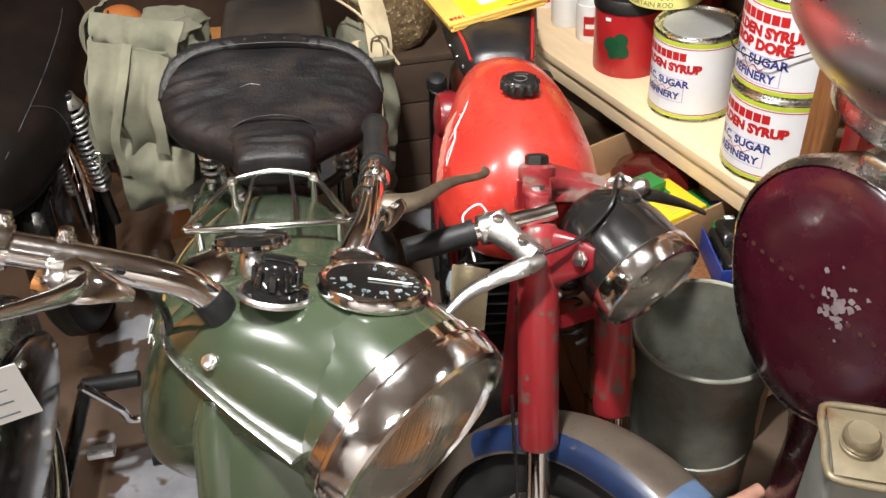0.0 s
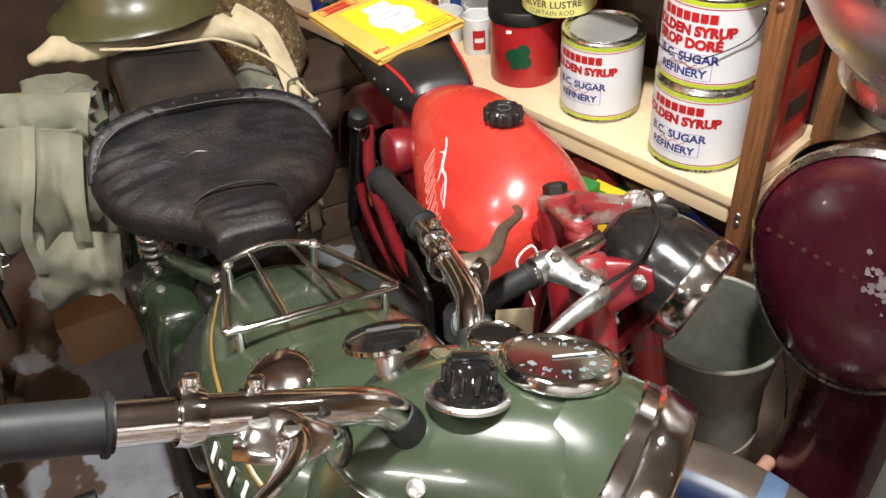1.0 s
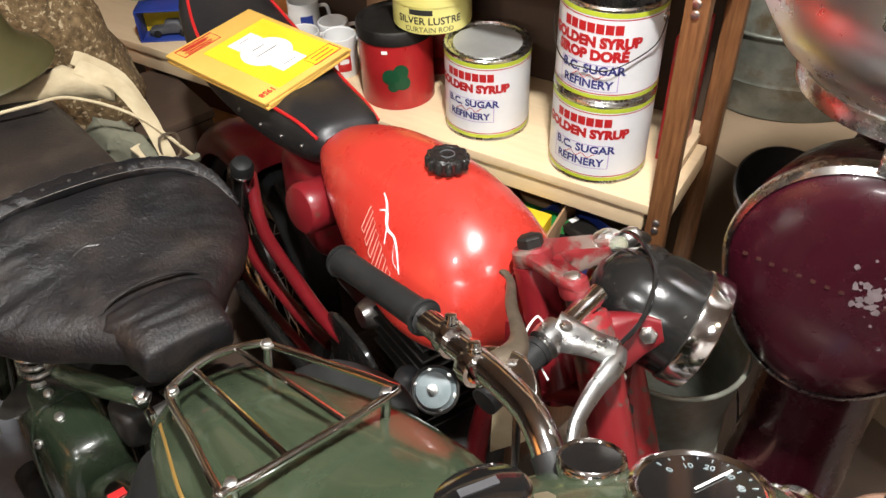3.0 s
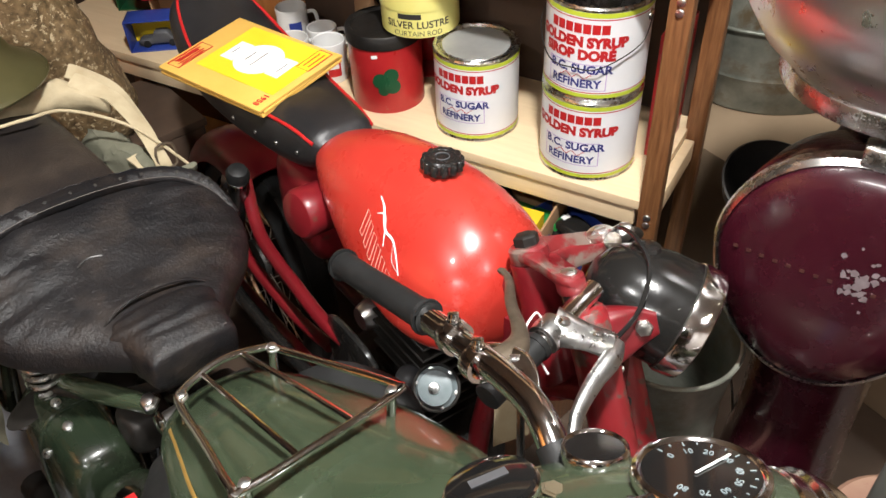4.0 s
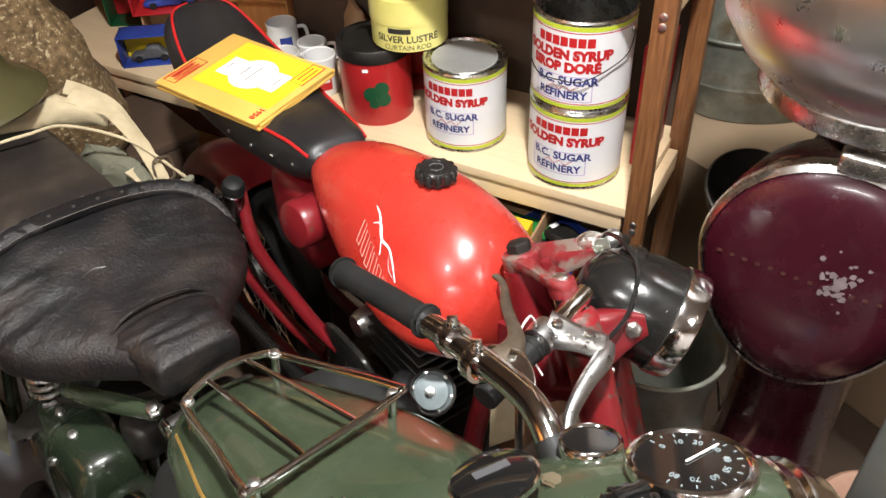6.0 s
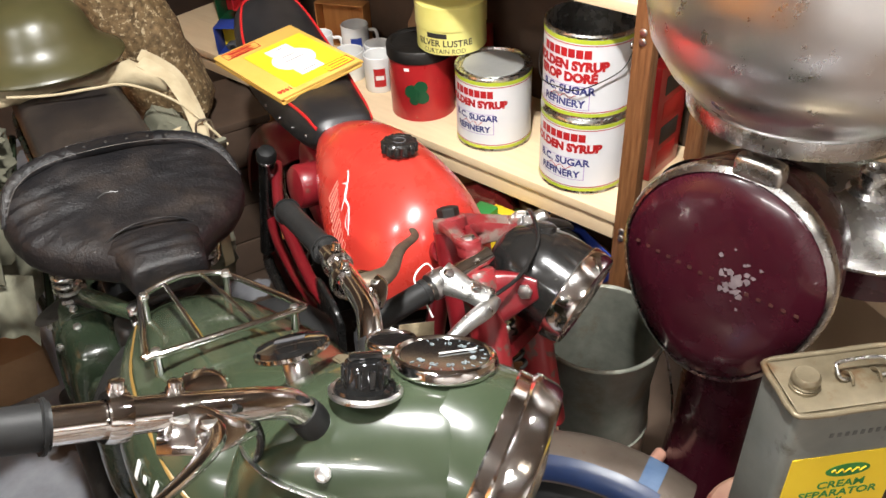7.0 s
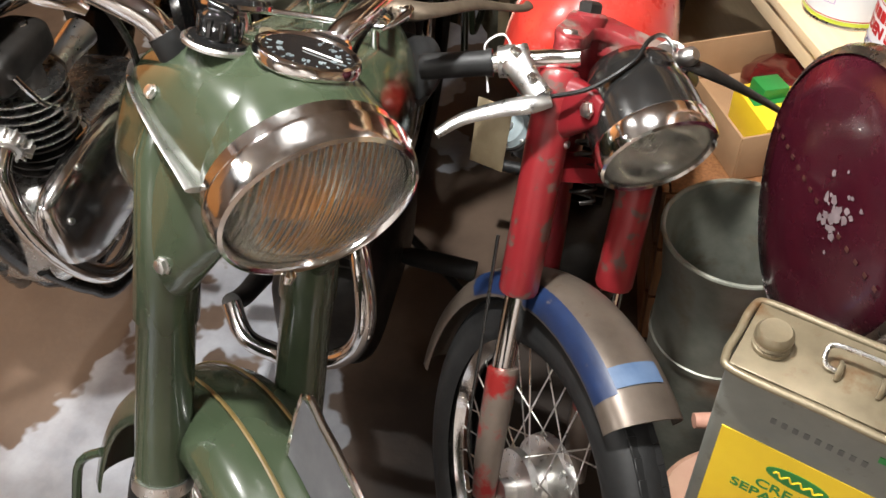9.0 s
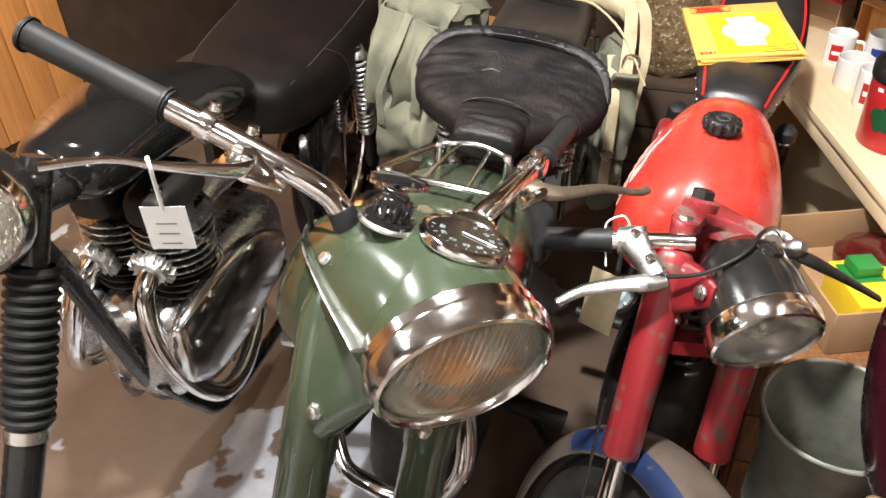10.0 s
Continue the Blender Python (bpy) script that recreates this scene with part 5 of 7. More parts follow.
# ---- helmet and packs on the green motorcycle ----
def ribbon(points, width, normal, thick=0.0016):
    """A flat strap along a smooth line, broad across the line and the normal."""
    line = [Vector(q) for q in spline(points, 8)]
    n = Vector(normal)
    rings = []
    for k, q in enumerate(line):
        t = (line[min(k + 1, len(line) - 1)] - line[max(k - 1, 0)]).normalized()
        side = t.cross(n).normalized() * width / 2
        out = side.cross(t).normalized() * thick
        wave = out * 1.5 * math.sin(k * 0.9)
        rings.append([q + side + wave, q + out, q - side + wave, q - side - out, q - out * 0.6, q + side - out])
    bm = bmesh.new()
    rings_to(bm, rings)
    return bm


def pannier(m, w, d, h, label, seed):
    off = Vector((seed * 3.1, seed * 1.7, seed))
    def sag(c):
        fold = (1 - 2.0 * abs(noise.noise(Vector((c.x * 12 + c.z * 8, c.y * 12 - c.z * 5, c.z * 4)) + off))) ** 3
        pleat = (1 - 2.0 * abs(noise.noise(Vector((c.x * 7 - c.z * 12, c.y * 9, c.z * 9)) - off))) ** 5
        a = noise.noise(c * 6 + off) * 0.026 + fold * 0.020 + pleat * 0.013 - 0.012
        return Vector((c.x, c.y, 0)).normalized() * a if c.length else Vector()
    ob = root("canvas_pannier", m, label, "bag", "canvas panniers")
    body = loft([(0, 0, w * 0.36, -d * 0.36, d * 0.36, 2.6), (h * 0.08, 0, w * 0.5, -d * 0.5, d * 0.5, 3), (h * 0.35, 0, w * 0.52, -d * 0.54, d * 0.5, 3), (h * 0.7, 0, w * 0.46, -d * 0.5, d * 0.46, 3), (h * 0.93, 0, w * 0.38, -d * 0.42, d * 0.4, 3), (h, 0, w * 0.2, -d * 0.25, d * 0.25, 2.5)], 84, 14)
    bmesh.ops.transform(body, matrix=pose(0, 0, 0, 90, 0, 0), verts=body.verts)
    for v in body.verts:
        v.co += sag(v.co)
    part("sack", body, CANVAS, ob)

    def drape(p, q, length, out, folds, phase):
        """A hanging sheet of cloth from p to q, with folds that open downwards."""
        p, q, out = Vector(p), Vector(q), Vector(out).normalized()
        rows = []
        for j in range(19):
            v = j / 18
            row = []
            for i in range(37):
                u = i / 36
                n = noise.noise(Vector((u * 4 + phase, v * 3, seed)))
                wave = math.sin(u * folds * 6.28 + phase + 1.4 * v + 2 * n) * (0.004 + 0.014 * v) + 0.03 * math.sin(2.6 * v) + 0.010 * n
                drop = length * v * (1 + 0.10 * math.sin(u * 5 + phase))
                row.append(p.lerp(q, u * (1 - 0.12 * v) + 0.06 * v) + out * wave - Vector((0, 0, drop)))
            rows.append(row)
        sheet = bmesh.new()
        front = [[sheet.verts.new(c) for c in row] for row in rows]
        back = [[sheet.verts.new(c - out * 0.004) for c in row] for row in rows]
        for grid in (front, back):
            for g, k in zip(grid, grid[1:]):
                for i in range(36):
                    sheet.faces.new((g[i], g[i + 1], k[i + 1], k[i]))
        for i in range(36):
            sheet.faces.new((front[0][i], front[0][i + 1], back[0][i + 1], back[0][i]))
            sheet.faces.new((front[-1][i], front[-1][i + 1], back[-1][i + 1], back[-1][i]))
        for j in range(18):
            for e in (0, 36):
                sheet.faces.new((front[j][e], front[j + 1][e], back[j + 1][e], back[j][e]))
        return sheet

    if seed == 1:
        part("hanging_fold", drape((-0.10, -0.15, h + 0.01), (0.06, -0.17, h), 0.22, (-0.15, -1, 0.1), 2.2, 0.4), CANVAS, ob, "loose fold of khaki canvas")
        part("hanging_fold", drape((-0.115, 0.02, h), (-0.095, -0.15, h + 0.01), 0.29, (-1, -0.2, 0), 1.6, 2.0), CANVAS, ob, "loose fold of khaki canvas")
        part("lower_flap", drape((-0.06, -0.175, 0.15), (0.09, -0.175, 0.13), 0.15, (0.1, -1, 0.2), 0.8, 1.1), CANVAS, ob, "pale lower flap")
        part("top_flap", drape((-0.105, -0.10, h + 0.045), (0.075, -0.12, h + 0.05), 0.10, (-0.1, -1, 0.3), 1.4, 2.6), CANVAS, ob, "faded folded top flap")
        part("top_flap", drape((-0.115, 0.06, h + 0.035), (-0.100, -0.10, h + 0.045), 0.12, (-1, -0.1, 0.3), 1.2, 0.9), CANVAS, ob, "faded folded top flap")
        part("strap", ribbon([(-0.02, -0.16, h + 0.015), (-0.03, -0.205, h * 0.8), (-0.05, -0.215, h * 0.5), (-0.04, -0.21, h * 0.25)], 0.018, (0, -1, 0.2)), CANVAS, ob, "faded webbing strap")
        part("ring", tube([(-0.105 + 0.012 * math.cos(a), -0.185, 0.10 + 0.014 * math.sin(a)) for a in np.linspace(0, 6.28, 13)[:-1]], 0.0022, 6, 2, closed=True), STEEL, ob)
    flap = loft([(-0.01, 0, w * 0.30, -0.006, 0.004, 4), (0.03, 0, w * 0.36, -0.008, 0.006, 4), (h * 0.45, 0, w * 0.40, -0.008, 0.006, 4), (h * 0.55, 0, w * 0.34, -0.006, 0.003, 4)], 28, 8)
    bmesh.ops.transform(flap, matrix=pose(0, -d * 0.50, h * 0.98, -86, 0, 0), verts=flap.verts)
    for v in flap.verts:
        v.co += Vector((0, noise.noise(v.co * 16 + off) * 0.030 - 0.012 * math.sin(max(0, v.co.z / h) * 3), 0))
    part("flap", flap, CANVAS, ob, "folded canvas flap")
    for k in (-1, 1)[:seed - 1]:
        line = [(k * w * 0.20, -d * 0.2, h * 1.0), (k * w * 0.22, -d * 0.57, h * 0.86), (k * w * 0.22, -d * 0.62, h * 0.55), (k * w * 0.20, -d * 0.60, h * 0.25)]
        part("strap", ribbon(line, 0.024, (0, -1, 0.3)), STRAP, ob, "cream webbing strap")
        part("buckle", tube([(k * w * 0.22 - 0.012, -d * 0.64, h * 0.5), (k * w * 0.22 + 0.012, -d * 0.64, h * 0.5), (k * w * 0.22 + 0.012, -d * 0.64, h * 0.55), (k * w * 0.22 - 0.012, -d * 0.64, h * 0.55)], 0.0018, 6, 3, closed=True), STEEL, ob)
    return ob


pannier(G @ pose(-0.235, 0.80, 0.565, 0, 3, -10), 0.17, 0.28, 0.33, "faded khaki canvas pannier with cream straps", 1)
pannier(G @ pose(0.205, 0.86, 0.44, 0, -4, 14), 0.09, 0.28, 0.40, "narrow khaki canvas pannier with loose cream straps", 2)
roll = root("bedroll", G @ pose(-0.14, 1.00, 0.905), "rolled cream canvas lying under a steel helmet", "bedroll")
def slump(c):
    return Vector((noise.noise(c * 18), noise.noise(c * 17 + Vector((4, 2, 1))), noise.noise(c * 15 + Vector((1, 7, 3))))) * 0.015 + Vector((0, 0, 1)) * (1 - 2 * abs(noise.noise(c * 26))) * 0.006
bm = tube([(-0.105, -0.03, -0.03), (-0.085, -0.06, 0.0), (-0.01, -0.065, 0.004), (0.14, -0.04, 0.0), (0.26, -0.05, 0.0), (0.33, -0.11, -0.01)], [0.007, 0.018, 0.027, 0.026, 0.027, 0.014], 28, 14)
for v in bm.verts:
    v.co += slump(v.co)
part("roll", bm, STRAP, roll)
for pts, w in (([(0.29, -0.06, 0.03), (0.33, -0.12, 0.01), (0.345, -0.20, -0.03), (0.352, -0.25, -0.10), (0.35, -0.26, -0.22)], 0.030), ([(0.30, -0.02, 0.03), (0.36, -0.06, -0.01), (0.385, -0.13, -0.10), (0.38, -0.16, -0.24), (0.36, -0.14, -0.34)], 0.028)):
    part("loose_strap", ribbon(pts, w, (0.3, -1, 0.5)), STRAP, roll, "loose webbing strap")
part("cord", tube([(0.02, -0.12, 0.02), (0.10, -0.13, 0.015), (0.18, -0.14, 0.02), (0.25, -0.13, 0.01), (0.33, -0.20, -0.02), (0.40, -0.26, -0.10)], 0.003, 8, 6), STRAP, roll, "thin cream cord")
part("buckle", tube([(0.345, -0.235, -0.05), (0.375, -0.235, -0.05), (0.375, -0.245, -0.085), (0.345, -0.245, -0.085)], 0.0025, 6, 3, closed=True), BRONZE, roll)

helmet = root("steel_helmet", G @ pose(-0.03, 1.030, 0.940, -4, -5, 0), "olive steel brodie-type helmet resting on the pillion", "helmet")
part("shell", lathe([(0.166, -0.006), (0.169, -0.003), (0.166, 0.002), (0.146, 0.014), (0.124, 0.034), (0.116, 0.055), (0.106, 0.085), (0.086, 0.110), (0.052, 0.127), (0.02, 0.133), (0, 0.134)], 56), HELMET, helmet)
part("rim", lathe([(0.164, -0.007), (0.170, -0.007), (0.172, -0.003), (0.169, 0.001), (0.164, -0.007)], 56), HELMET, helmet)


# ---- red motorcycle ----
R = pose(0.038, 1.0, 0, 0, 4, 3.5)
RS = R.inverted() @ (Matrix.Translation((0.108, 1.01, 0.925)) @ R.to_3x3().to_4x4() @ pose(0, 0, 0, -27, 0, 0) @ pose(0, 0, 0, 0, 0, 40))
red = root("motorcycle", R, "red vintage motorcycle with chipped forks and flaking front mudguard", "motorcycle", "parked motorcycles")
TANK_R = [(0.008, 0, 0.050, 0.76, 0.846, 2.0, 0.40), (0.022, 0, 0.088, 0.73, 0.878, 2.0, 0.34), (0.06, 0, 0.118, 0.715, 0.912, 1.9, 0.30), (0.12, 0, 0.132, 0.71, 0.934, 1.85, 0.28), (0.19, 0, 0.130, 0.715, 0.939, 1.85, 0.30),
          (0.27, 0, 0.116, 0.73, 0.931, 1.9, 0.34), (0.35, 0, 0.096, 0.75, 0.911, 2.0, 0.40), (0.42, 0, 0.074, 0.775, 0.882, 2.1, 0.46), (0.462, 0, 0.052, 0.80, 0.860, 2.0, 0.5), (0.476, 0, 0.026, 0.815, 0.845, 2.0, 0.5)]
tank = part("fuel_tank", loft(TANK_R, 44, 7), RED, red, "glossy scarlet fuel tank")
capm = aim((0, 0.179, 0.936), (0, 0.05, 1))
cap = part("filler_cap", lathe([(0, 0), (0.021, 0), (0.021, 0.006), (0.026, 0.008), (0.027, 0.022), (0.024, 0.026), (0.019, 0.026), (0.018, 0.0245), (0, 0.0245)], 36, capm), BLACK, tank, "black bakelite filler cap")
for k in range(12):
    part("cap_lobe", lathe([(0, 0.008), (0.0055, 0.008), (0.0055, 0.022), (0.004, 0.024), (0, 0.024)], 8, capm @ pose(0, 0, 0, 0, 0, 30 * k) @ pose(0.0255, 0, 0)), BLACK, cap)
part("cap_mark", tube([(0.010 * math.cos(a), 0.010 * math.sin(a), 0.0252) for a in np.linspace(0, 5.4, 14)], 0.0008, 5, 2), RIBBED_GREY, cap, m=capm)


# emblem on the tank flank: an outlined flag and a leaping stroke, word as plain bars
def flank(v, angle, lift=0.0012):
    return on_loft(TANK_R, v, angle, lift)


A = lambda a: 174 - a
part("emblem_stroke", tube([flank(0.218, A(45)), flank(0.20, A(42)), flank(0.175, A(34)), flank(0.150, A(33)), flank(0.118, A(22))], [0.0008, 0.0018, 0.0022, 0.0016, 0.0005], 8, 5, squash=0.3), WHITE, tank, "white leaping emblem")
part("emblem_stroke", tube([flank(0.205, A(37)), flank(0.188, A(39)), flank(0.165, A(27))], [0.0006, 0.0014, 0.0006], 8, 5, squash=0.3), WHITE, tank)
part("emblem_stroke", tube([flank(0.15, A(32)), flank(0.138, A(25)), flank(0.122, A(23))], [0.0006, 0.0014, 0.0006], 8, 5, squash=0.3), WHITE, tank)
for k in range(7):
    v, a0 = 0.226 - k * 0.0165, 29 - k * 2.8
    loop = [flank(v, A(a0 + 5)), flank(v - 0.010, A(a0 + 4)), flank(v - 0.011, A(a0 - 9)), flank(v - 0.002, A(a0 - 8))]
    part("word_bar", tube(loop, 0.0006, 5, 1, closed=True, smooth=False), EMBLEM, tank, "thin outlined bar")

SEAT_R = [(0.452, 0, 0.050, 0.835, 0.862, 2.5), (0.47, 0, 0.062, 0.80, 0.876, 3), (0.52, 0, 0.072, 0.775, 0.880, 3), (0.60, 0, 0.085, 0.765, 0.874, 3), (0.70, 0, 0.100, 0.765, 0.872, 3), (0.80, 0, 0.108, 0.77, 0.876, 3),
          (0.88, 0, 0.106, 0.78, 0.892, 2.8), (0.95, 0, 0.098, 0.80, 0.922, 2.6), (1.0, 0, 0.084, 0.83, 0.938, 2.4), (1.03, 0, 0.055, 0.87, 0.928, 2.2), (1.036, 0, 0.02, 0.89, 0.91, 2)]
seat = part("seat", loft(SEAT_R, 40, 6), BLACK_VINYL, red, "black vinyl racing seat with red piping and a raised tail")
for s in (-1, 1):
    line = [on_loft(SEAT_R, v, 90 - s * a, 0.001) for v, a in ((0.462, 70), (0.52, 58), (0.62, 55), (0.74, 54), (0.85, 54), (0.93, 50), (1.0, 40), (1.028, 12))]
    part("piping", tube(line, 0.0032, 8, 6), INK_RED, seat, "red piping")
    for v in (0.50, 0.56, 0.62, 0.69):
        bolt(seat, on_loft(SEAT_R, v, 90 - s * 92, 0.0), (s, 0, 0), 0.0035, 0.003, STEEL)
part("rear_mudguard", arc_patch(0.335, 0.075, 0.06, 72, 175, 30), CRIMSON, red, "crimson rear mudguard", pose(0, 0.88, 0.30))
wheel(red, pose(0, 0.88, 0.30), 0.30, 0.042, 36, GREASE, "rear_wheel")
for s in (-1, 1):
    sh = part("shock_absorber", rod((s * 0.117, 0.67, 0.70), (s * 0.117, 0.80, 0.36), 0.018, 14), BLACK, red, "black rear shock absorber with a chrome cap")
    part("shock_cap", lathe([(0, -0.01), (0.022, -0.01), (0.023, 0.004), (0.018, 0.014), (0.008, 0.018), (0, 0.018)], 18, aim((s * 0.117, 0.67, 0.705), (0, -0.35, 1))), RUBBER, sh)
    part("shock_ring", lathe([(0.018, 0), (0.0225, 0.001), (0.0225, 0.006), (0.018, 0.007)], 18, aim((s * 0.117, 0.675, 0.69), (0, -0.35, 1))), CHROME, sh)
    part("frame_tube", tube([(s * 0.085, 0.72, 0.65), (s * 0.115, 0.607, 0.601), (s * 0.12, 0.47, 0.583), (s * 0.12, 0.35, 0.572), (s * 0.11, 0.27, 0.572)], 0.013, 12, 6), CRIMSON, red, "crimson frame tube")
    part("frame_tube", tube([(s * 0.11, 0.74, 0.49), (s * 0.12, 0.644, 0.489), (s * 0.12, 0.472, 0.493), (s * 0.11, 0.36, 0.50)], 0.012, 12, 6), CRIMSON, red)
    part("black_stay", tube([(s * 0.11, 0.84, 0.31), (s * 0.12, 0.762, 0.323), (s * 0.125, 0.551, 0.351), (s * 0.12, 0.42, 0.36)], 0.014, 12, 5), BLACK, red)
    part("frame_plate", loft([(0.19, s * 0.115, 0.006, 0.50, 0.60, 4), (0.22, s * 0.118, 0.008, 0.46, 0.62, 4), (0.30, s * 0.118, 0.008, 0.46, 0.62, 4), (0.34, s * 0.115, 0.006, 0.52, 0.60, 4)], 16, 4), BLACK, red)
    part("swing_arm", rod((s * 0.09, 0.46, 0.32), (s * 0.10, 0.88, 0.30), 0.016), CRIMSON, red)
    part("foot_peg", rod((s * 0.10, 0.40, 0.28), (s * 0.22, 0.40, 0.28), 0.014), RUBBER, red)
part("side_panel", loft([(0.48, 0, 0.050, 0.60, 0.74, 5), (0.50, 0, 0.062, 0.58, 0.76, 5), (0.60, 0, 0.060, 0.60, 0.76, 5), (0.64, 0, 0.05, 0.64, 0.75, 4)], 28, 4), CRIMSON, red, "crimson side panels")
part("air_filter", lathe([(0, 0), (0.040, 0), (0.043, 0.006), (0.043, 0.055), (0.038, 0.062), (0.030, 0.064), (0.010, 0.067), (0, 0.067)], 32, aim((-0.062, 0.42, 0.764), (-1, -0.15, 0.1))), CRIMSON, red, "crimson drum-shaped air filter")
part("backbone", tube([(0, 0.0, 0.86), (0, 0.2, 0.74), (0, 0.46, 0.70)], 0.022, 12, 5), CRIMSON, red)
part("down_tube", tube([(0, 0.01, 0.80), (0, 0.06, 0.50), (0, 0.10, 0.26), (0, 0.40, 0.22)], 0.018, 12, 5), CRIMSON, red)
part("crankcase", loft([(0.06, 0, 0.05, 0.24, 0.40, 3), (0.10, 0, 0.09, 0.20, 0.44, 4), (0.26, 0, 0.10, 0.20, 0.46, 4), (0.42, 0, 0.09, 0.22, 0.42, 4), (0.46, 0, 0.05, 0.26, 0.38, 3)], 28, 4), GREASE, red)
barrel = part("cylinder_barrel", box(0.09, 0.10, 0.24, 0.01, (0, 0.20, 0.56)), GREASE, red, "oily finned engine cylinder")
for k in range(9):
    part("fin", box(0.14, 0.15, 0.005, 0.002, (0, 0.20, 0.47 + 0.024 * k), segments=1), GREASE, barrel)
carb = part("carburettor", tube([(-0.02, 0.30, 0.60), (-0.06, 0.30, 0.60), (-0.08, 0.30, 0.60)], [0.03, 0.028, 0.02], 16, 4), BRIGHT, red, "grey alloy carburettor")
part("float_bowl", lathe([(0, -0.05), (0.022, -0.05), (0.024, 0.0), (0.020, 0.012), (0.008, 0.02), (0, 0.02)], 20, pose(-0.085, 0.14, 0.60)), RIBBED_GREY, carb)
HORN_AT = aim((-0.085, 0.065, 0.648), (-0.6, -0.45, 0.75))
horn = part("horn", lathe([(0, 0), (0.034, 0), (0.036, 0.008), (0.030, 0.012), (0.026, 0.022), (0.012, 0.026), (0, 0.026)], 28, HORN_AT), HORN, red, "grey round horn with a chrome centre")
part("horn_ring", tube([(0.034 * math.cos(a), 0.034 * math.sin(a), 0.010) for a in np.linspace(0, 2 * math.pi, 25)[:-1]], 0.0028, 8, 2, closed=True), GREASE, horn, "", HORN_AT)
part("horn_centre", lathe([(0, 0.026), (0.009, 0.026), (0.008, 0.030), (0, 0.031)], 18, HORN_AT), BRIGHT, horn)
for k in range(6):
    bolt(horn, (0.029 * math.cos(k * 1.047), 0.029 * math.sin(k * 1.047), 0.012), (0, 0, 1), 0.003, 0.003, BRIGHT, HORN_AT)

# steering head
yoke = part("top_yoke", lathe([(0, -0.030), (0.024, -0.030), (0.026, -0.026), (0.026, -0.012), (0.022, -0.008), (0, -0.008)], 28, RS), YOKE, red, "scuffed crimson top yoke worn to bare metal")
FORK_X = {-1: -0.074, 1: 0.088}
LUG = {-1: (-0.062, -0.057), 1: (0.080, -0.080)}
outline = spline([(0.024, 0.010), (0.0, 0.025), (-0.024, 0.010), (-0.052, -0.022), (-0.078, -0.046), (-0.080, -0.066), (-0.062, -0.076), (-0.042, -0.064), (-0.012, -0.040), (0.020, -0.046), (0.056, -0.084), (0.078, -0.100), (0.098, -0.090), (0.096, -0.064), (0.056, -0.022)], 5, True)
bm = bmesh.new()
rings_to(bm, [[(p.x * k, p.y * k - 0.02 * (1 - k), -0.010 - dz - 0.34 * max(0.0, -p.y)) for p in outline] for k, dz in ((0.02, 0.002), (0.90, 0.0), (0.98, 0.002), (1.0, 0.006), (0.99, 0.013), (0.92, 0.016), (0.02, 0.016))])
part("yoke_plate", bm, YOKE, yoke, "", RS, angle=50)
for s in (-1, 1):
    u, v = LUG[s]
    part("yoke_lug", lathe([(0, -0.056), (0.016, -0.056), (0.018, -0.052), (0.018, -0.036), (0.015, -0.033), (0, -0.033)], 24, RS @ pose(u, v, 0)), YOKE, yoke)
part("stem_nut", lathe([(0, -0.012), (0.017, -0.012), (0.017, 0.003), (0.014, 0.006), (0.008, 0.007), (0, 0.007)], 6, RS), GREASE, yoke, "dark bronze nut")
for s in (-1, 1):
    fx = FORK_X[s]
    F = RS @ pose(fx, -0.070, 0)
    u, v = LUG[s]
    bolt(yoke, (u, v, -0.034), (0, 0, 1), 0.010, 0.007, BRIGHT, RS)
    part("fork_top", rod((u, v, -0.05), (fx, -0.070, -0.12), 0.0145, 16), GREASE, red, "", RS)
    part("fork_shroud", lathe([(0.012, -0.072), (0.022, -0.075), (0.0272, -0.084), (0.0285, -0.10), (0.0275, -0.14), (0.0275, -0.375), (0.025, -0.381), (0.018, -0.381)], 28, F), CHIPPED, red, "chipped red fork shroud")
    part("fork_tube", lathe([(0.0165, -0.37), (0.0165, -0.52), (0, -0.52)], 22, F), CHROME, red, "dull chrome stanchion")
    part("fork_slider", tube([(fx, -0.070, -0.50), (fx, -0.072, -0.52), (fx, -0.076, -0.64), (fx, -0.085, -0.71)], [0.022, 0.023, 0.021, 0.018], 18, 5), FENDER_RED, red, "fork slider with rubbed red paint", RS)
    ear = part("lamp_ear", loft([(-0.060, fx, 0.024, -0.165, -0.076, 3), (-0.095, fx - s * 0.008, 0.016, -0.155, -0.080, 3.5), (-0.125, fx - s * 0.016, 0.008, -0.138, -0.088, 4), (-0.148, fx - s * 0.018, 0.005, -0.126, -0.098, 3)], 24, 5), CRIMSON, red, "crimson headlamp bracket", RS)
    bolt(ear, (fx - s * 0.009, -0.132, -0.112), (s, 0, 0), 0.009, 0.008, BRIGHT, RS)
    bolt(red, (fx + 0.014, -0.093, -0.165), (0.5, -0.85, 0.2), 0.005, 0.004, BRIGHT, RS)
part("lower_yoke", loft([(0.02, 0.006, 0.03, -0.218, -0.196, 3), (-0.03, 0.006, 0.05, -0.222, -0.192, 4), (-0.068, 0.007, 0.082, -0.222, -0.194, 5), (-0.086, 0.007, 0.070, -0.218, -0.198, 4)], 28, 4), CRIMSON, red, "", RS)
part("head_tube", rod((0, 0, -0.03), (0, 0, -0.22), 0.028, 16), CRIMSON, red, "", RS)
part("fork_spring", coil((0, -0.055, -0.15), (0, -0.07, -0.25), 0.016, 0.003, 6), GREASE, red, "", RS)

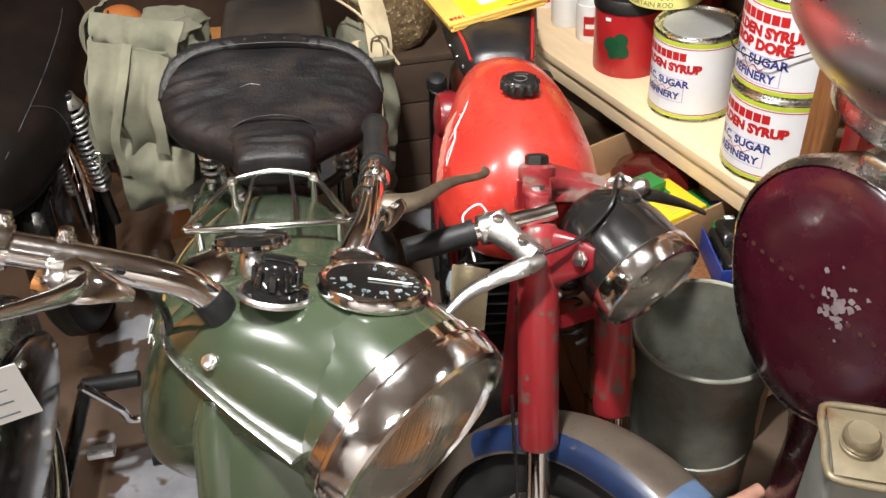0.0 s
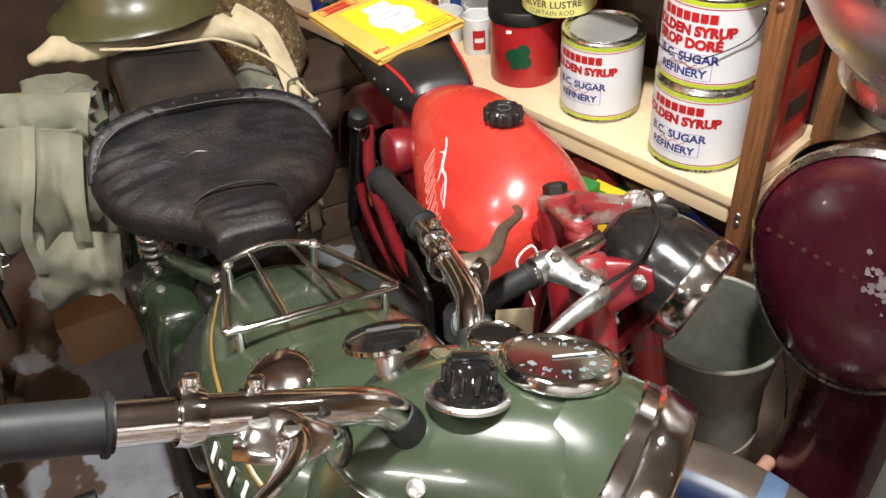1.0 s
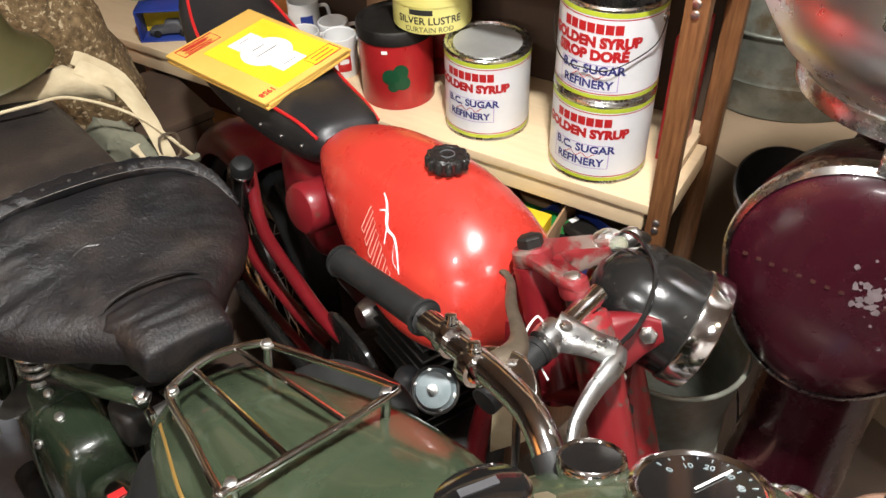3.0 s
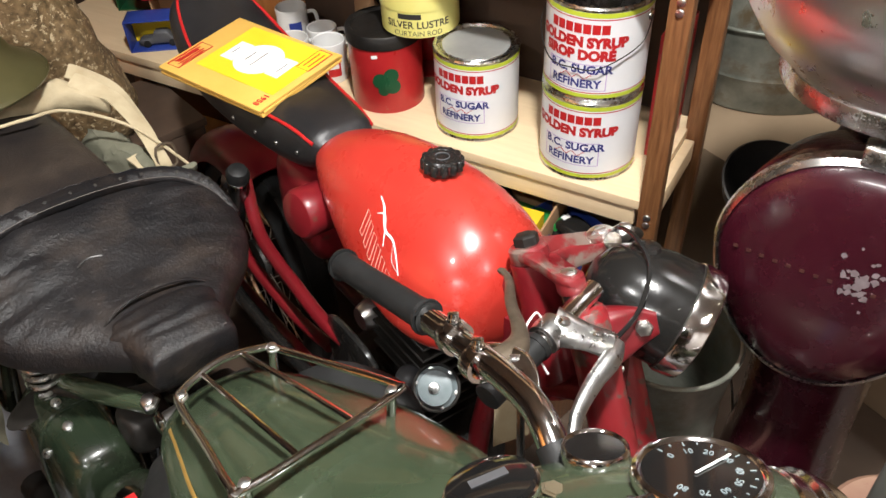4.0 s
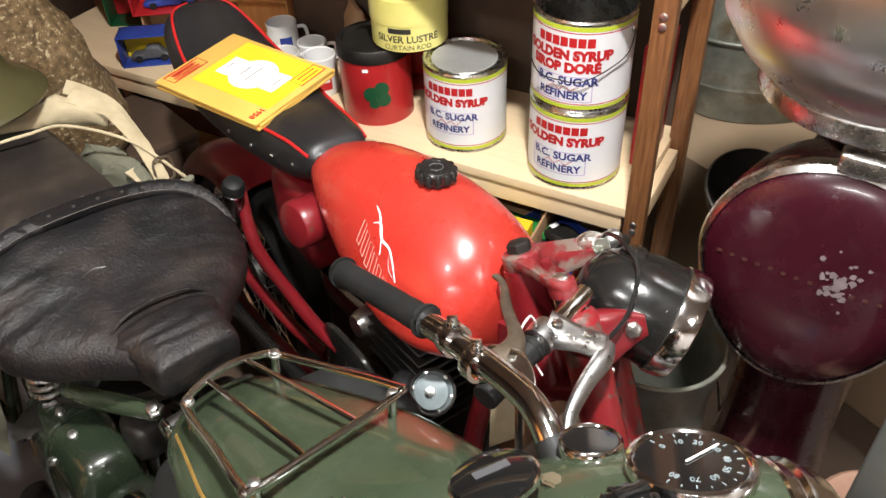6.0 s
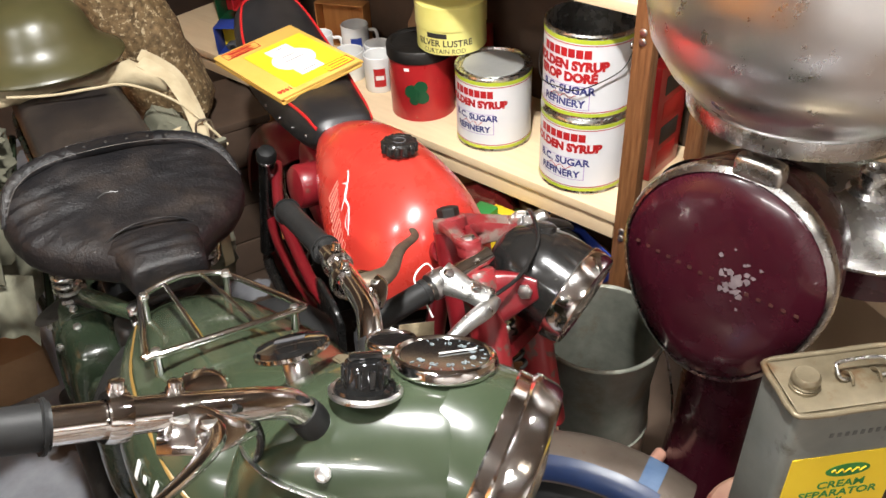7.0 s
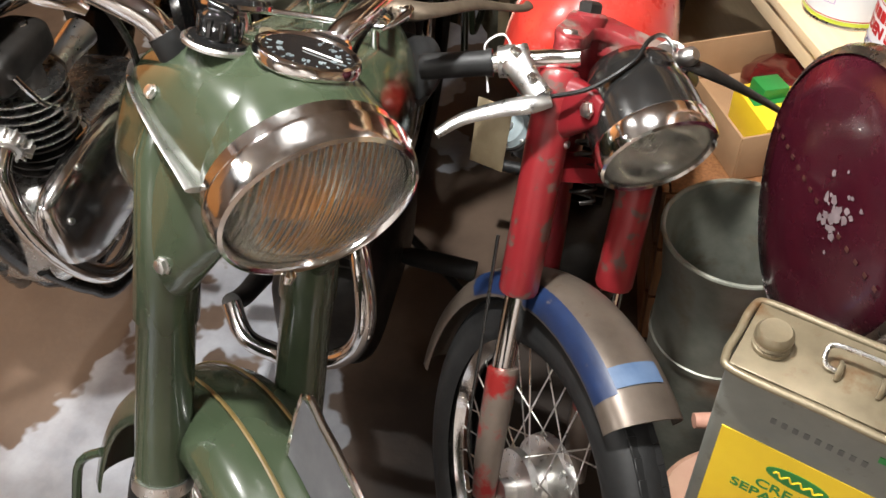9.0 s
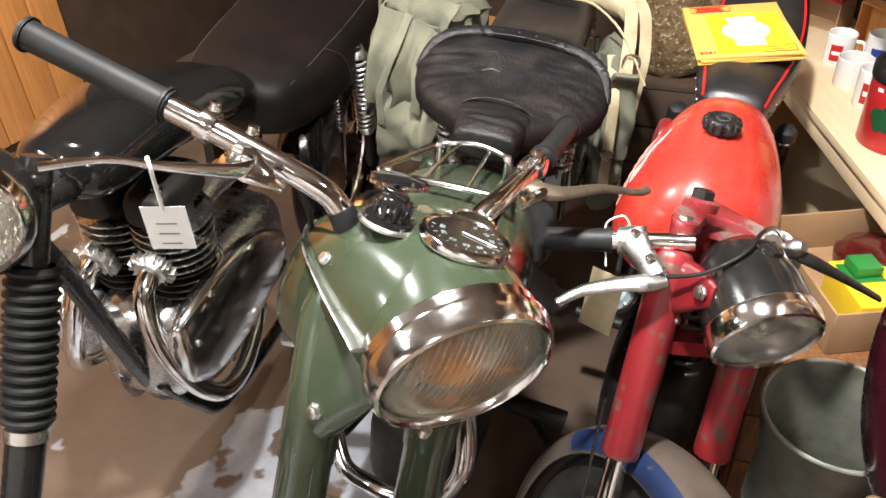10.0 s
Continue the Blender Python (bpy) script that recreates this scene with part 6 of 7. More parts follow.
# lamp
LM = RS @ aim((0.012, -0.172, -0.142), (0, -0.78, -0.62))
lamp = part("headlamp", lathe([(0, -0.135), (0.02, -0.133), (0.045, -0.120), (0.063, -0.09), (0.071, -0.05), (0.072, -0.004)], 44, LM), LAMP_BLACK, red, "black enamel headlamp with a chrome rim")
part("lamp_rim", lathe([(0.070, -0.010), (0.0745, -0.010), (0.0755, -0.006), (0.0748, 0.012), (0.0730, 0.019), (0.0695, 0.021), (0.0665, 0.018), (0.066, 0.0), (0.070, -0.010)], 48, LM), CHROME, lamp, "tarnished chrome lamp rim")
glass = part("lamp_lens", fluted_lens(0.067, 0.010, 0.012, 16, 96), LENS, lamp, "dusty lamp glass", LM, angle=60)
glass.visible_shadow = False
part("lamp_reflector", lathe([(0.065, 0.012), (0.055, -0.012), (0.03, -0.034), (0, -0.04)], 36, LM), MIRROR, lamp)
part("lamp_bulb", lathe([(0, -0.04), (0.008, -0.038), (0.009, -0.018), (0, -0.008)], 16, LM), CERAMIC, lamp)
part("lamp_boss", lathe([(0, 0.0), (0.020, 0.0), (0.019, 0.006), (0.014, 0.010), (0, 0.011)], 24, LM @ aim((0.0, 0.058, -0.085), (0, 1, -0.45))), LAMP_BLACK, lamp, "round black boss on the lamp shell")
part("seam_line", band(0.0727, -0.012, -0.009, 0, 2 * math.pi, 44), GREASE, lamp, m=LM)

# clip-on bars
bar = part("handlebar", tube([(-0.058, -0.084, -0.057), (-0.075, -0.072, -0.062), (-0.10, -0.056, -0.068), (-0.21, 0.018, -0.099)], 0.0125, 16, 6), CHROME, red, "chromed clip-on bar", RS)
gd = Vector((-0.11, 0.070, -0.029)).normalized()
g0 = Vector((-0.146, -0.025, -0.081))
part("grip", tube([g0, g0 + gd * 0.008, g0 + gd * 0.012, g0 + gd * 0.084, g0 + gd * 0.092], [0.018, 0.018, 0.0162, 0.0165, 0.0155], 18, 3), RUBBER, bar, "black rubber grip", RS)
part("lever_clamp", lathe([(0.013, -0.013), (0.0195, -0.013), (0.021, 0.0), (0.0195, 0.013), (0.013, 0.013)], 22, RS @ aim((-0.130, -0.036, -0.076), gd)), ALLOY, bar, "bright alloy lever clamp")
perch = part("lever_bracket", tube([(-0.131, -0.042, -0.066), (-0.130, -0.058, -0.076), (-0.124, -0.078, -0.090), (-0.116, -0.098, -0.106)], [0.023, 0.020, 0.016, 0.017], 18, 6, squash=0.46), ALLOY, bar, "flat alloy lever perch with two screws", RS)
for q in ((-0.124, -0.088, -0.086), (-0.108, -0.100, -0.098), (-0.134, -0.056, -0.062)):
    bolt(perch, q, (0.1, -0.45, 0.9), 0.0065, 0.005, STEEL, RS)
part("lever", tube([(-0.104, -0.104, -0.108), (-0.128, -0.099, -0.116), (-0.158, -0.080, -0.128), (-0.195, -0.062, -0.146), (-0.226, -0.057, -0.168)], [0.010, 0.0125, 0.0105, 0.0085, 0.0065], 14, 8, squash=0.6), ALLOY, bar, "long curved alloy lever", RS)
part("white_cord", tube([(-0.125, -0.030, -0.060), (-0.140, -0.028, -0.045), (-0.155, -0.015, -0.060), (-0.152, -0.020, -0.085), (-0.148, -0.028, -0.118)], 0.0014, 6, 6), WHITE, bar, "thin white cord tied on the bar", RS)
part("cable", tube([(-0.104, -0.104, -0.104), (-0.070, -0.132, -0.086), (-0.030, -0.148, -0.050), (0.0, -0.135, -0.022), (0.040, -0.112, -0.018), (0.075, -0.095, -0.035)], 0.0030, 8, 8), BLACK, bar, "black control cable", RS)
rbar = part("handlebar", tube([(0.055, -0.098, -0.04), (0.105, -0.066, -0.056), (0.19, 0.0, -0.082)], 0.0125, 16, 5), CHROME, red, "chromed clip-on bar", RS)
part("adjuster", lathe([(0, 0), (0.012, 0), (0.014, 0.006), (0.012, 0.020), (0.007, 0.026), (0, 0.026)], 20, RS @ aim((0.086, -0.098, -0.046), (0.1, -1, 0.5))), BRIGHT, rbar, "bright alloy adjuster")
part("bar_clamp", lathe([(0.013, -0.011), (0.0235, -0.010), (0.025, 0.0), (0.0235, 0.010), (0.013, 0.011)], 24, RS @ aim((0.086, -0.079, -0.05), (0.62, 0.48, -0.16))), BRIGHT, rbar, "bright alloy clamp")
part("grip", tube([(0.12, -0.054, -0.060), (0.13, -0.046, -0.063), (0.205, 0.012, -0.087)], [0.018, 0.0162, 0.0162], 18, 3), RUBBER, rbar, "black rubber grip", RS)
part("lever", tube([(0.085, -0.105, -0.048), (0.12, -0.118, -0.056), (0.19, -0.115, -0.075), (0.30, -0.082, -0.104)], [0.010, 0.011, 0.008, 0.006], 12, 7, squash=0.6), GREASE, rbar, "dark worn lever", RS)

# front wheel and flaking mudguard
AXR = RS @ pose(0, -0.095, -0.70)
wheel(red, AXR, 0.298, 0.042, 36, BRIGHT)
guard = part("front_mudguard", arc_patch(0.338, 0.056, 0.042, 50, 172, 34), FENDER, red, "bare brown metal mudguard with flaking blue paint", AXR)
flake = arc_patch(0.3392, 0.0566, 0.0422, 57, 125, 26, thick=0.0004)
for f in [f for f in flake.faces if f.calc_center_median().x > -0.038]:
    flake.faces.remove(f)
part("blue_paint", flake, FENDER_BLUE, guard, "flaking blue paint along one side", AXR)
bm = arc_patch(0.3400, 0.0572, 0.0425, 58, 63, 3, thick=0.0004)
for f in [f for f in bm.faces if not -0.035 < f.calc_center_median().x < 0.03]:
    bm.faces.remove(f)
part("blue_tape", bm, BLUE_TAPE, guard, "pale blue tape", AXR)
part("brake_cable", tube([(-0.115, -0.06, -0.30), (-0.120, -0.075, -0.45), (-0.120, -0.085, -0.60), (-0.08, -0.07, -0.70)], 0.0025, 8, 6), BLACK, red, "", RS)

# note card tucked behind the lever
card = linked("note_card", box(0.052, 0.0012, 0.105, 0.0), STRAP, None, pose(0.005, 0.893, 0.775, -8, 6, -8))
tagged(card, "cream card label hanging behind a red fork", "tag")

# magazine pile on the seat
MAG = pose(0.022, 1.738, 0.872, 1, -4, 21)
mag = root("magazine", MAG, "old ochre motoring magazine with a yellow panel on its cover", "magazine")
for k, (dx, rz) in enumerate(((0, 0), (0.003, 1.0), (-0.002, -0.6))):
    part("page_block", box(0.205, 0.270, 0.005, 0.0015, (dx, 0, 0.004 + 0.0056 * k)), AMBER, mag, m=pose(0, 0, 0, 0, 0, rz))
part("yellow_panel", box(0.150, 0.200, 0.0006, 0, (0.015, -0.02, 0.0184)), YELLOW, mag)
part("white_panel", lathe([(0, 0.0006), (0.048, 0.0006), (0.048, 0), (0, 0)], 32, pose(0.010, -0.015, 0.0189)), WHITE, mag)
for y in (-0.068, 0.048):
    part("white_panel", box(0.058, 0.032, 0.0005, 0, (0.010, y - 0.005, 0.0192)), WHITE, mag)
for y, w in ((0.006, 0.03), (-0.016, 0.05), (0.046, 0.022), (-0.075, 0.03)):
    part("print_line", box(w, 0.0016, 0.0004, 0, (0.010, y, 0.0200)), INK_BLACK, mag)
for cx, cy, sx, sy in ((-0.045, 0.112, 0.085, 0.030), (0.060, -0.108, 0.065, 0.030)):
    loop = [(cx - sx / 2, cy - sy / 2, 0.0185), (cx + sx / 2, cy - sy / 2, 0.0185), (cx + sx / 2, cy + sy / 2, 0.0185), (cx - sx / 2, cy + sy / 2, 0.0185)]
    part("print_frame", tube(loop, 0.0009, 5, 1, closed=True, smooth=False), INK_RED, mag)
    for k in range(2):
        part("print_line", box(sx * 0.7, 0.003, 0.0004, 0, (cx, cy + 0.006 - 0.011 * k, 0.0186)), INK_RED, mag)
lettering("1958", 0.017, INK_RED, mag, pose(-0.080, -0.112, 0.0184, 0, 0, 180), bold=0.0003)
for k in range(5):
    part("print_line", box(0.062 - 0.006 * (k % 3), 0.0028, 0.0004, 0, (-0.048, 0.126 - 0.0062 * k, 0.0187)), INK_RED, mag)


# ---- cream separator ----
FACE = Vector((-0.884, -0.468, 0.10)).normalized()
SEP = pose(0.436, 0.782, 0)
sep = root("cream_separator", SEP, "maroon enamel cream separator with a steel supply bowl", "cream separator")
D = aim((0, 0, 0.885), FACE) @ pose(0, 0, 0, 0, 0, 0)
side_ax = Vector((0, 0, 1)).cross(FACE).normalized()
up_ax = FACE.cross(side_ax)
DM = Matrix.Translation((0, 0, 0.868)) @ Matrix((side_ax, up_ax, FACE)).transposed().to_4x4()


def egg(r_side, r_up, r_down, z, seg=56):
    ring = []
    for k in range(seg):
        a = 2 * math.pi * k / seg
        c, s = math.cos(a), math.sin(a)
        ring.append(Vector((r_side * c * (1 - 0.10 * max(0, -s)), (r_up if s > 0 else r_down) * s, z)))
    return ring


bm = bmesh.new()
rings_to(bm, [egg(0.092, 0.10, 0.121, -0.16), egg(0.138, 0.14, 0.176, -0.13), egg(0.152, 0.155, 0.196, -0.06), egg(0.152, 0.155, 0.196, -0.006), egg(0.147, 0.150, 0.190, 0.0), egg(0.144, 0.146, 0.186, 0.004), egg(0.110, 0.115, 0.143, 0.012), egg(0.055, 0.058, 0.073, 0.016), egg(0.009, 0.01, 0.011, 0.017)])
body = part("gear_case", bm, MAROON, sep, "maroon enamel gear case", DM)
bm = bmesh.new()
rings_to(bm, [egg(0.153, 0.156, 0.197, -0.022), egg(0.157, 0.161, 0.202, -0.022), egg(0.159, 0.163, 0.205, -0.012), egg(0.156, 0.160, 0.201, -0.002), egg(0.149, 0.152, 0.193, 0.003)], cap=False, closed=True)
part("rim_band", bm, STEEL, body, "nickel rim round the gear case", DM)
part("catch", loft([(-0.035, 0, 0.012, 0.155, 0.180, 4), (-0.03, 0, 0.016, 0.152, 0.186, 4), (0.02, 0, 0.016, 0.152, 0.184, 4), (0.03, 0, 0.012, 0.155, 0.175, 4)], 20, 4, axis=0), STEEL, body, "steel catch", DM @ pose(0.02, -0.004, -0.012, -90, 0, 0))
for k in range(15):
    if k in (8, 9):
        continue
    x = -0.125 + k * 0.0175
    part("word_bar", box(0.0062, 0.0048, 0.0008, 0, (x, 0.002 - 0.0012 * k, 0.0178 - 0.40 * x * x)), GOLD_FADED, body, "faded gilt letter bar", DM)
rnd = random.Random(5)
for k in range(46):
    a, d = rnd.uniform(0, 6.28), rnd.gauss(0, 0.019)
    x, y, r = 0.030 + d * math.cos(a), 0.004 + 1.5 * d * math.sin(a), rnd.uniform(0.0015, 0.0062)
    bm = bmesh.new()
    bm.faces.new([bm.verts.new((px, py, 0.0181 - 0.38 * (px * px + py * py))) for px, py in ((x + r * rnd.uniform(0.5, 1.2) * math.cos(q), y + r * rnd.uniform(0.5, 1.2) * math.sin(q)) for q in np.linspace(0, 5.6, 9))])
    part("paint_chip", bm, BARE_PATCH, body, "chip of bare grey metal", DM)
part("column", lathe([(0, 0), (0.165, 0), (0.165, 0.02), (0.140, 0.05), (0.108, 0.16), (0.092, 0.45), (0.090, 0.70), (0.098, 0.80), (0, 0.80)], 44, pose(0.13, 0.045, 0)), MAROON, sep, "maroon cast column")
part("crank_boss", tube([(0.02, -0.02, 0.20), (-0.10, -0.10, 0.22), (-0.19, -0.11, 0.17), (-0.24, -0.10, 0.08)], [0.03, 0.024, 0.02, 0.02], 12, 6), MAROON, sep)
part("top_neck", lathe([(0, 0.98), (0.07, 0.98), (0.06, 1.02), (0.03, 1.10), (0, 1.10)], 28, pose(0.15, 0.075, -0.06)), GREASE, sep)
BOWL = pose(0.146, 0.073, 1.062) @ Matrix.Diagonal((0.9, 0.9, 1, 1))
bowl = part("supply_bowl", lathe([(0, 0.0), (0.10, 0.0), (0.155, 0.004), (0.162, 0.012), (0.165, 0.028), (0.205, 0.060), (0.237, 0.105), (0.250, 0.160), (0.248, 0.215), (0.236, 0.255), (0.243, 0.268), (0.262, 0.285), (0.265, 0.290), (0.260, 0.291), (0.238, 0.272), (0.232, 0.255), (0.244, 0.214), (0.246, 0.16), (0.233, 0.108), (0.20, 0.064), (0.15, 0.03), (0, 0.025)], 72, BOWL), BOWL_STEEL, sep, "large brushed steel supply bowl")
part("base_band", lathe([(0.158, 0.0), (0.168, 0.0), (0.170, 0.012), (0.168, 0.026), (0.160, 0.026), (0.158, 0.0)], 64, BOWL), STEEL, bowl)
part("skim_cover", lathe([(0, 0.94), (0.148, 0.935), (0.153, 0.943), (0.146, 0.951), (0.075, 0.974), (0.034, 0.982), (0.030, 0.990), (0.018, 0.992), (0.018, 1.002), (0.022, 1.006), (0.022, 1.016), (0.016, 1.021), (0.011, 1.017), (0, 1.016)], 52, pose(0.268, 0.012, -0.06)), STEEL, sep, "domed steel cover with a knob")
part("skim_pan", lathe([(0, 0.86), (0.13, 0.86), (0.14, 0.90), (0.138, 0.94), (0, 0.935)], 40, pose(0.285, 0.02, -0.06)), MAROON, sep, "maroon float pan")
part("pan_arm", rod((0.05, 0.02, 0.86), (0.285, 0.02, 0.83), 0.03, 14), MAROON, sep)
part("drip_pan", lathe([(0, 0.0), (0.06, 0.0), (0.10, 0.03), (0.112, 0.06), (0.108, 0.062), (0.095, 0.034), (0.058, 0.006), (0, 0.006)], 40, pose(0.115, 0.20, 0.80, 20, -10, 0) @ Matrix.Diagonal((0.72, 0.72, 0.9, 1))), GREASE, sep, "blackened drip pan")
part("pan_arm", rod((0.06, 0.05, 0.80), (0.115, 0.20, 0.81), 0.02, 12), MAROON, sep)


# ---- tins in front ----
def milk_can(m):
    ob = root("milk_pail", m, "dull galvanised milk pail with a flared mouth and wire handle", "pail")
    part("body", lathe([(0, 0.004), (0.095, 0.0), (0.100, 0.004), (0.102, 0.40), (0.101, 0.48), (0.098, 0.515), (0.100, 0.53), (0.110, 0.628), (0.113, 0.632), (0.111, 0.637), (0.107, 0.634), (0.096, 0.53), (0.094, 0.515), (0.096, 0.45), (0.096, 0.03), (0, 0.03)], 52), TIN, ob)
    part("mouth_ring", tube([(0.111 * math.cos(a), 0.111 * math.sin(a), 0.633) for a in np.linspace(0, 2 * math.pi, 29)[:-1]], 0.004, 8, 2, closed=True), TIN, ob)
    part("hoop", lathe([(0.100, 0.40), (0.105, 0.402), (0.105, 0.412), (0.100, 0.414)], 48), TIN, ob)
    part("wire_handle", tube([(0.109, 0.02, 0.62), (0.135, 0.0, 0.56), (0.148, -0.04, 0.44), (0.13, -0.08, 0.34), (0.10, -0.10, 0.32)], 0.0022, 8, 7), STEEL, ob)
    part("wooden_grip", tube([(0.105, -0.09, 0.335), (0.06, -0.115, 0.338), (0.055, -0.118, 0.338), (0.0, -0.14, 0.342)], [0.013, 0.0125, 0.014, 0.0125], 14, 4), GRIP_WOOD, ob, "worn pinkish wooden grip")
    return ob


milk_can(pose(0.364, 0.958, 0, 0, 0, 0))


def oil_can(m, sx=0.17, sy=0.088, h=0.32):
    ob = root("oil_can", m, "grey rectangular oil can with a yellow paper label", "oil can")
    part("body", box(sx, sy, h, 0.008, (0, 0, h / 2), segments=3), CAN_GREY, ob)
    top = part("top", box(sx - 0.004, sy - 0.004, 0.004, 0.0015, (0, 0, h + 0.002)), TAN_TIN, ob, "rusty cream tin top with a raised seam")
    c, e = 0.010, 0.003
    ring = [(-sx / 2 - e, -sy / 2 + c), (-sx / 2 + c, -sy / 2 - e), (sx / 2 - c, -sy / 2 - e), (sx / 2 + e, -sy / 2 + c), (sx / 2 + e, sy / 2 - c), (sx / 2 - c, sy / 2 + e), (-sx / 2 + c, sy / 2 + e), (-sx / 2 - e, sy / 2 - c)]
    ring = [q for k, a in enumerate(ring) for q in ([a] if k % 2 == 0 else [a, tuple((a[i] + ring[(k + 1) % 8][i]) / 2 for i in (0, 1))])]
    part("seam", tube([(x, y, h + 0.002) for x, y in ring], 0.0042, 10, 4, closed=True), TAN_TIN, top, "rolled rusty seam")
    c = part("screw_cap", lathe([(0, 0), (0.0175, 0), (0.0175, 0.004), (0.016, 0.005), (0.0175, 0.008), (0.016, 0.010), (0.0175, 0.013), (0.017, 0.018), (0.014, 0.022), (0.008, 0.0215), (0, 0.0215)], 32, pose(-sx / 2 + 0.027, -0.004, h + 0.005)), TAN_TIN, top, "ridged screw cap")
    x0 = -sx / 2 + 0.075
    part("carry_handle", tube([(x0 + 0.012, -0.004, h + 0.007), (x0, -0.004, h + 0.010), (x0 - 0.004, 0.004, h + 0.018), (x0 + 0.004, 0.012, h + 0.022), (x0 + 0.055, 0.012, h + 0.022), (x0 + 0.064, 0.004, h + 0.018), (x0 + 0.06, -0.004, h + 0.010), (x0 + 0.048, -0.004, h + 0.007)], 0.0024, 8, 6), STEEL, top, "folding wire handle")
    for dx in (0.012, 0.048):
        part("handle_lug", tube([(x0 + dx, -0.012, h + 0.005), (x0 + dx, -0.006, h + 0.012), (x0 + dx, 0.002, h + 0.012), (x0 + dx, 0.008, h + 0.005)], 0.004, 8, 4, squash=0.5), TAN_TIN, top)
    y = -sy / 2 - 0.0006
    lab = part("label", box(sx * 0.88, 0.0012, 0.20, 0, (0.004, y, h - 0.185)), YELLOW, ob, "yellow paper label with green print")
    oval = lathe([(0, 0.0008), (0.030, 0.0008), (0.030, 0.0), (0, 0)], 32)
    bmesh.ops.scale(oval, vec=(1.0, 0.42, 1), verts=oval.verts)
    part("brand_mark", oval, INK_GREEN, lab, "green oval badge", pose(0.01, y - 0.0006, h - 0.118, 90, 0, 0))
    part("brand_stroke", tube([(-0.012 + 0.0035 * k, y - 0.0018, h - 0.118 + 0.004 * math.sin(k * 2.1)) for k in range(14)], 0.0011, 6, 3), YELLOW, lab)
    for text, z, s in (("CREAM", h - 0.147, 0.020), ("SEPARATOR", h - 0.166, 0.020), ("OIL", h - 0.185, 0.020)):
        lettering(text, s, INK_GREEN, lab, pose(0.008, y - 0.0008, z, 90, 0, 0), bold=0.0004)
    part("green_sticker", box(0.014, 0.0008, 0.008, 0, (sx * 0.38, y, h - 0.03)), INK_GREEN, ob)
    for k in range(9):
        part("faint_print", box(0.005, 0.0006, 0.008, 0, (-0.03 + 0.010 * k, y + 0.0002, h - 0.045)), GREY_PRINT, ob)
    return ob


oil_can(pose(0.449, 0.547, 0.542, 0, 0, -14))
keg = root("keg", pose(0.430, 0.556, 0), "small pinkish painted wooden keg under an oil can", "keg")
part("barrel", lathe([(0, 0), (0.100, 0), (0.115, 0.10), (0.124, 0.26), (0.114, 0.46), (0.104, 0.537), (0.098, 0.542), (0.094, 0.5405), (0, 0.5405)], 40), KEG_PAINT, keg)
for z, r in ((0.08, 0.114), (0.46, 0.1155)):
    part("hoop", lathe([(r - 0.006, z - 0.014), (r + 0.002, z - 0.014), (r + 0.003, z + 0.014), (r - 0.006, z + 0.014)], 40), GREASE, keg)


# ---- tub on a low platform ----
plat = linked("platform", box(1.3, 2.6, 0.40, 0.006), WALL, None, pose(1.72, 1.55, 0.20, 0, 0, 0))
tagged(plat, "low tan painted platform beside the shelves", "platform", kind="structure")


def tub(m):
    ob = root("wash_tub", m, "galvanised oval wash tub with pressed bands", "tub")
    prof = [(0, 0.004), (0.205, 0.0), (0.212, 0.006), (0.225, 0.10), (0.229, 0.105), (0.227, 0.112), (0.229, 0.120), (0.245, 0.24), (0.252, 0.246), (0.248, 0.252), (0.240, 0.244), (0.206, 0.012), (0, 0.012)]
    bm = lathe(prof, 64)
    bmesh.ops.scale(bm, vec=(1.25, 0.85, 1), verts=bm.verts)
    part("shell", bm, TIN, ob)
    ring = [(0.252 * 1.25 * math.cos(a), 0.252 * 0.85 * math.sin(a), 0.249) for a in np.linspace(0, 2 * math.pi, 25)[:-1]]
    part("rolled_rim", tube(ring, 0.006, 10, 3, closed=True), TIN, ob)
    for q in (-1, 1):
        part("handle", tube([(q * 0.305, -0.05, 0.20), (q * 0.335, -0.045, 0.195), (q * 0.345, 0, 0.19), (q * 0.335, 0.045, 0.195), (q * 0.305, 0.05, 0.20)], 0.006, 8, 5), GREASE, ob, "iron drop handle")
    return ob


tub(pose(1.50, 1.62, 0.40, 0, 0, -20))


# ---- by the back wall ----
stump = root("log", Matrix.Translation((-0.20, 2.30, 0.0)), "thick leaning log with pebbly brown bark", "log")
def bark(c):
    d = Vector((c.x, c.y, 0))
    return d.normalized() * (noise.noise(c * 16) * 0.012 + noise.noise(c * 55) * 0.005) if d.length > 0.01 else Vector()
bm = lathe([(0, 0), (0.085, 0.004), (0.105, 0.03)] + [(0.108 + 0.004 * math.sin(k), 0.05 + k * 0.03) for k in range(40)] + [(0.09, 1.27), (0, 1.28)], 64)
for v in bm.verts:
    v.co += bark(v.co)
part("trunk", bm, STONE, stump, "", pose(0.0, 0.0, 0.535, 4, -16, 0))
stand = root("log_stand", pose(-0.17, 2.33, 0, 0, 0, 8), "dark brown boarded stand under a log", "stand")
part("top", box(0.34, 0.30, 0.022, 0.003, (0, 0, 0.519)), DARK, stand)
for k in range(4):
    z = 0.064 + 0.127 * k
    for q in (-1, 1):
        part("board", box(0.326, 0.018, 0.121, 0.003, (0, q * 0.138, z)), DARK, stand)
        part("board", box(0.018, 0.256, 0.121, 0.003, (q * 0.154, 0, z)), DARK, stand)

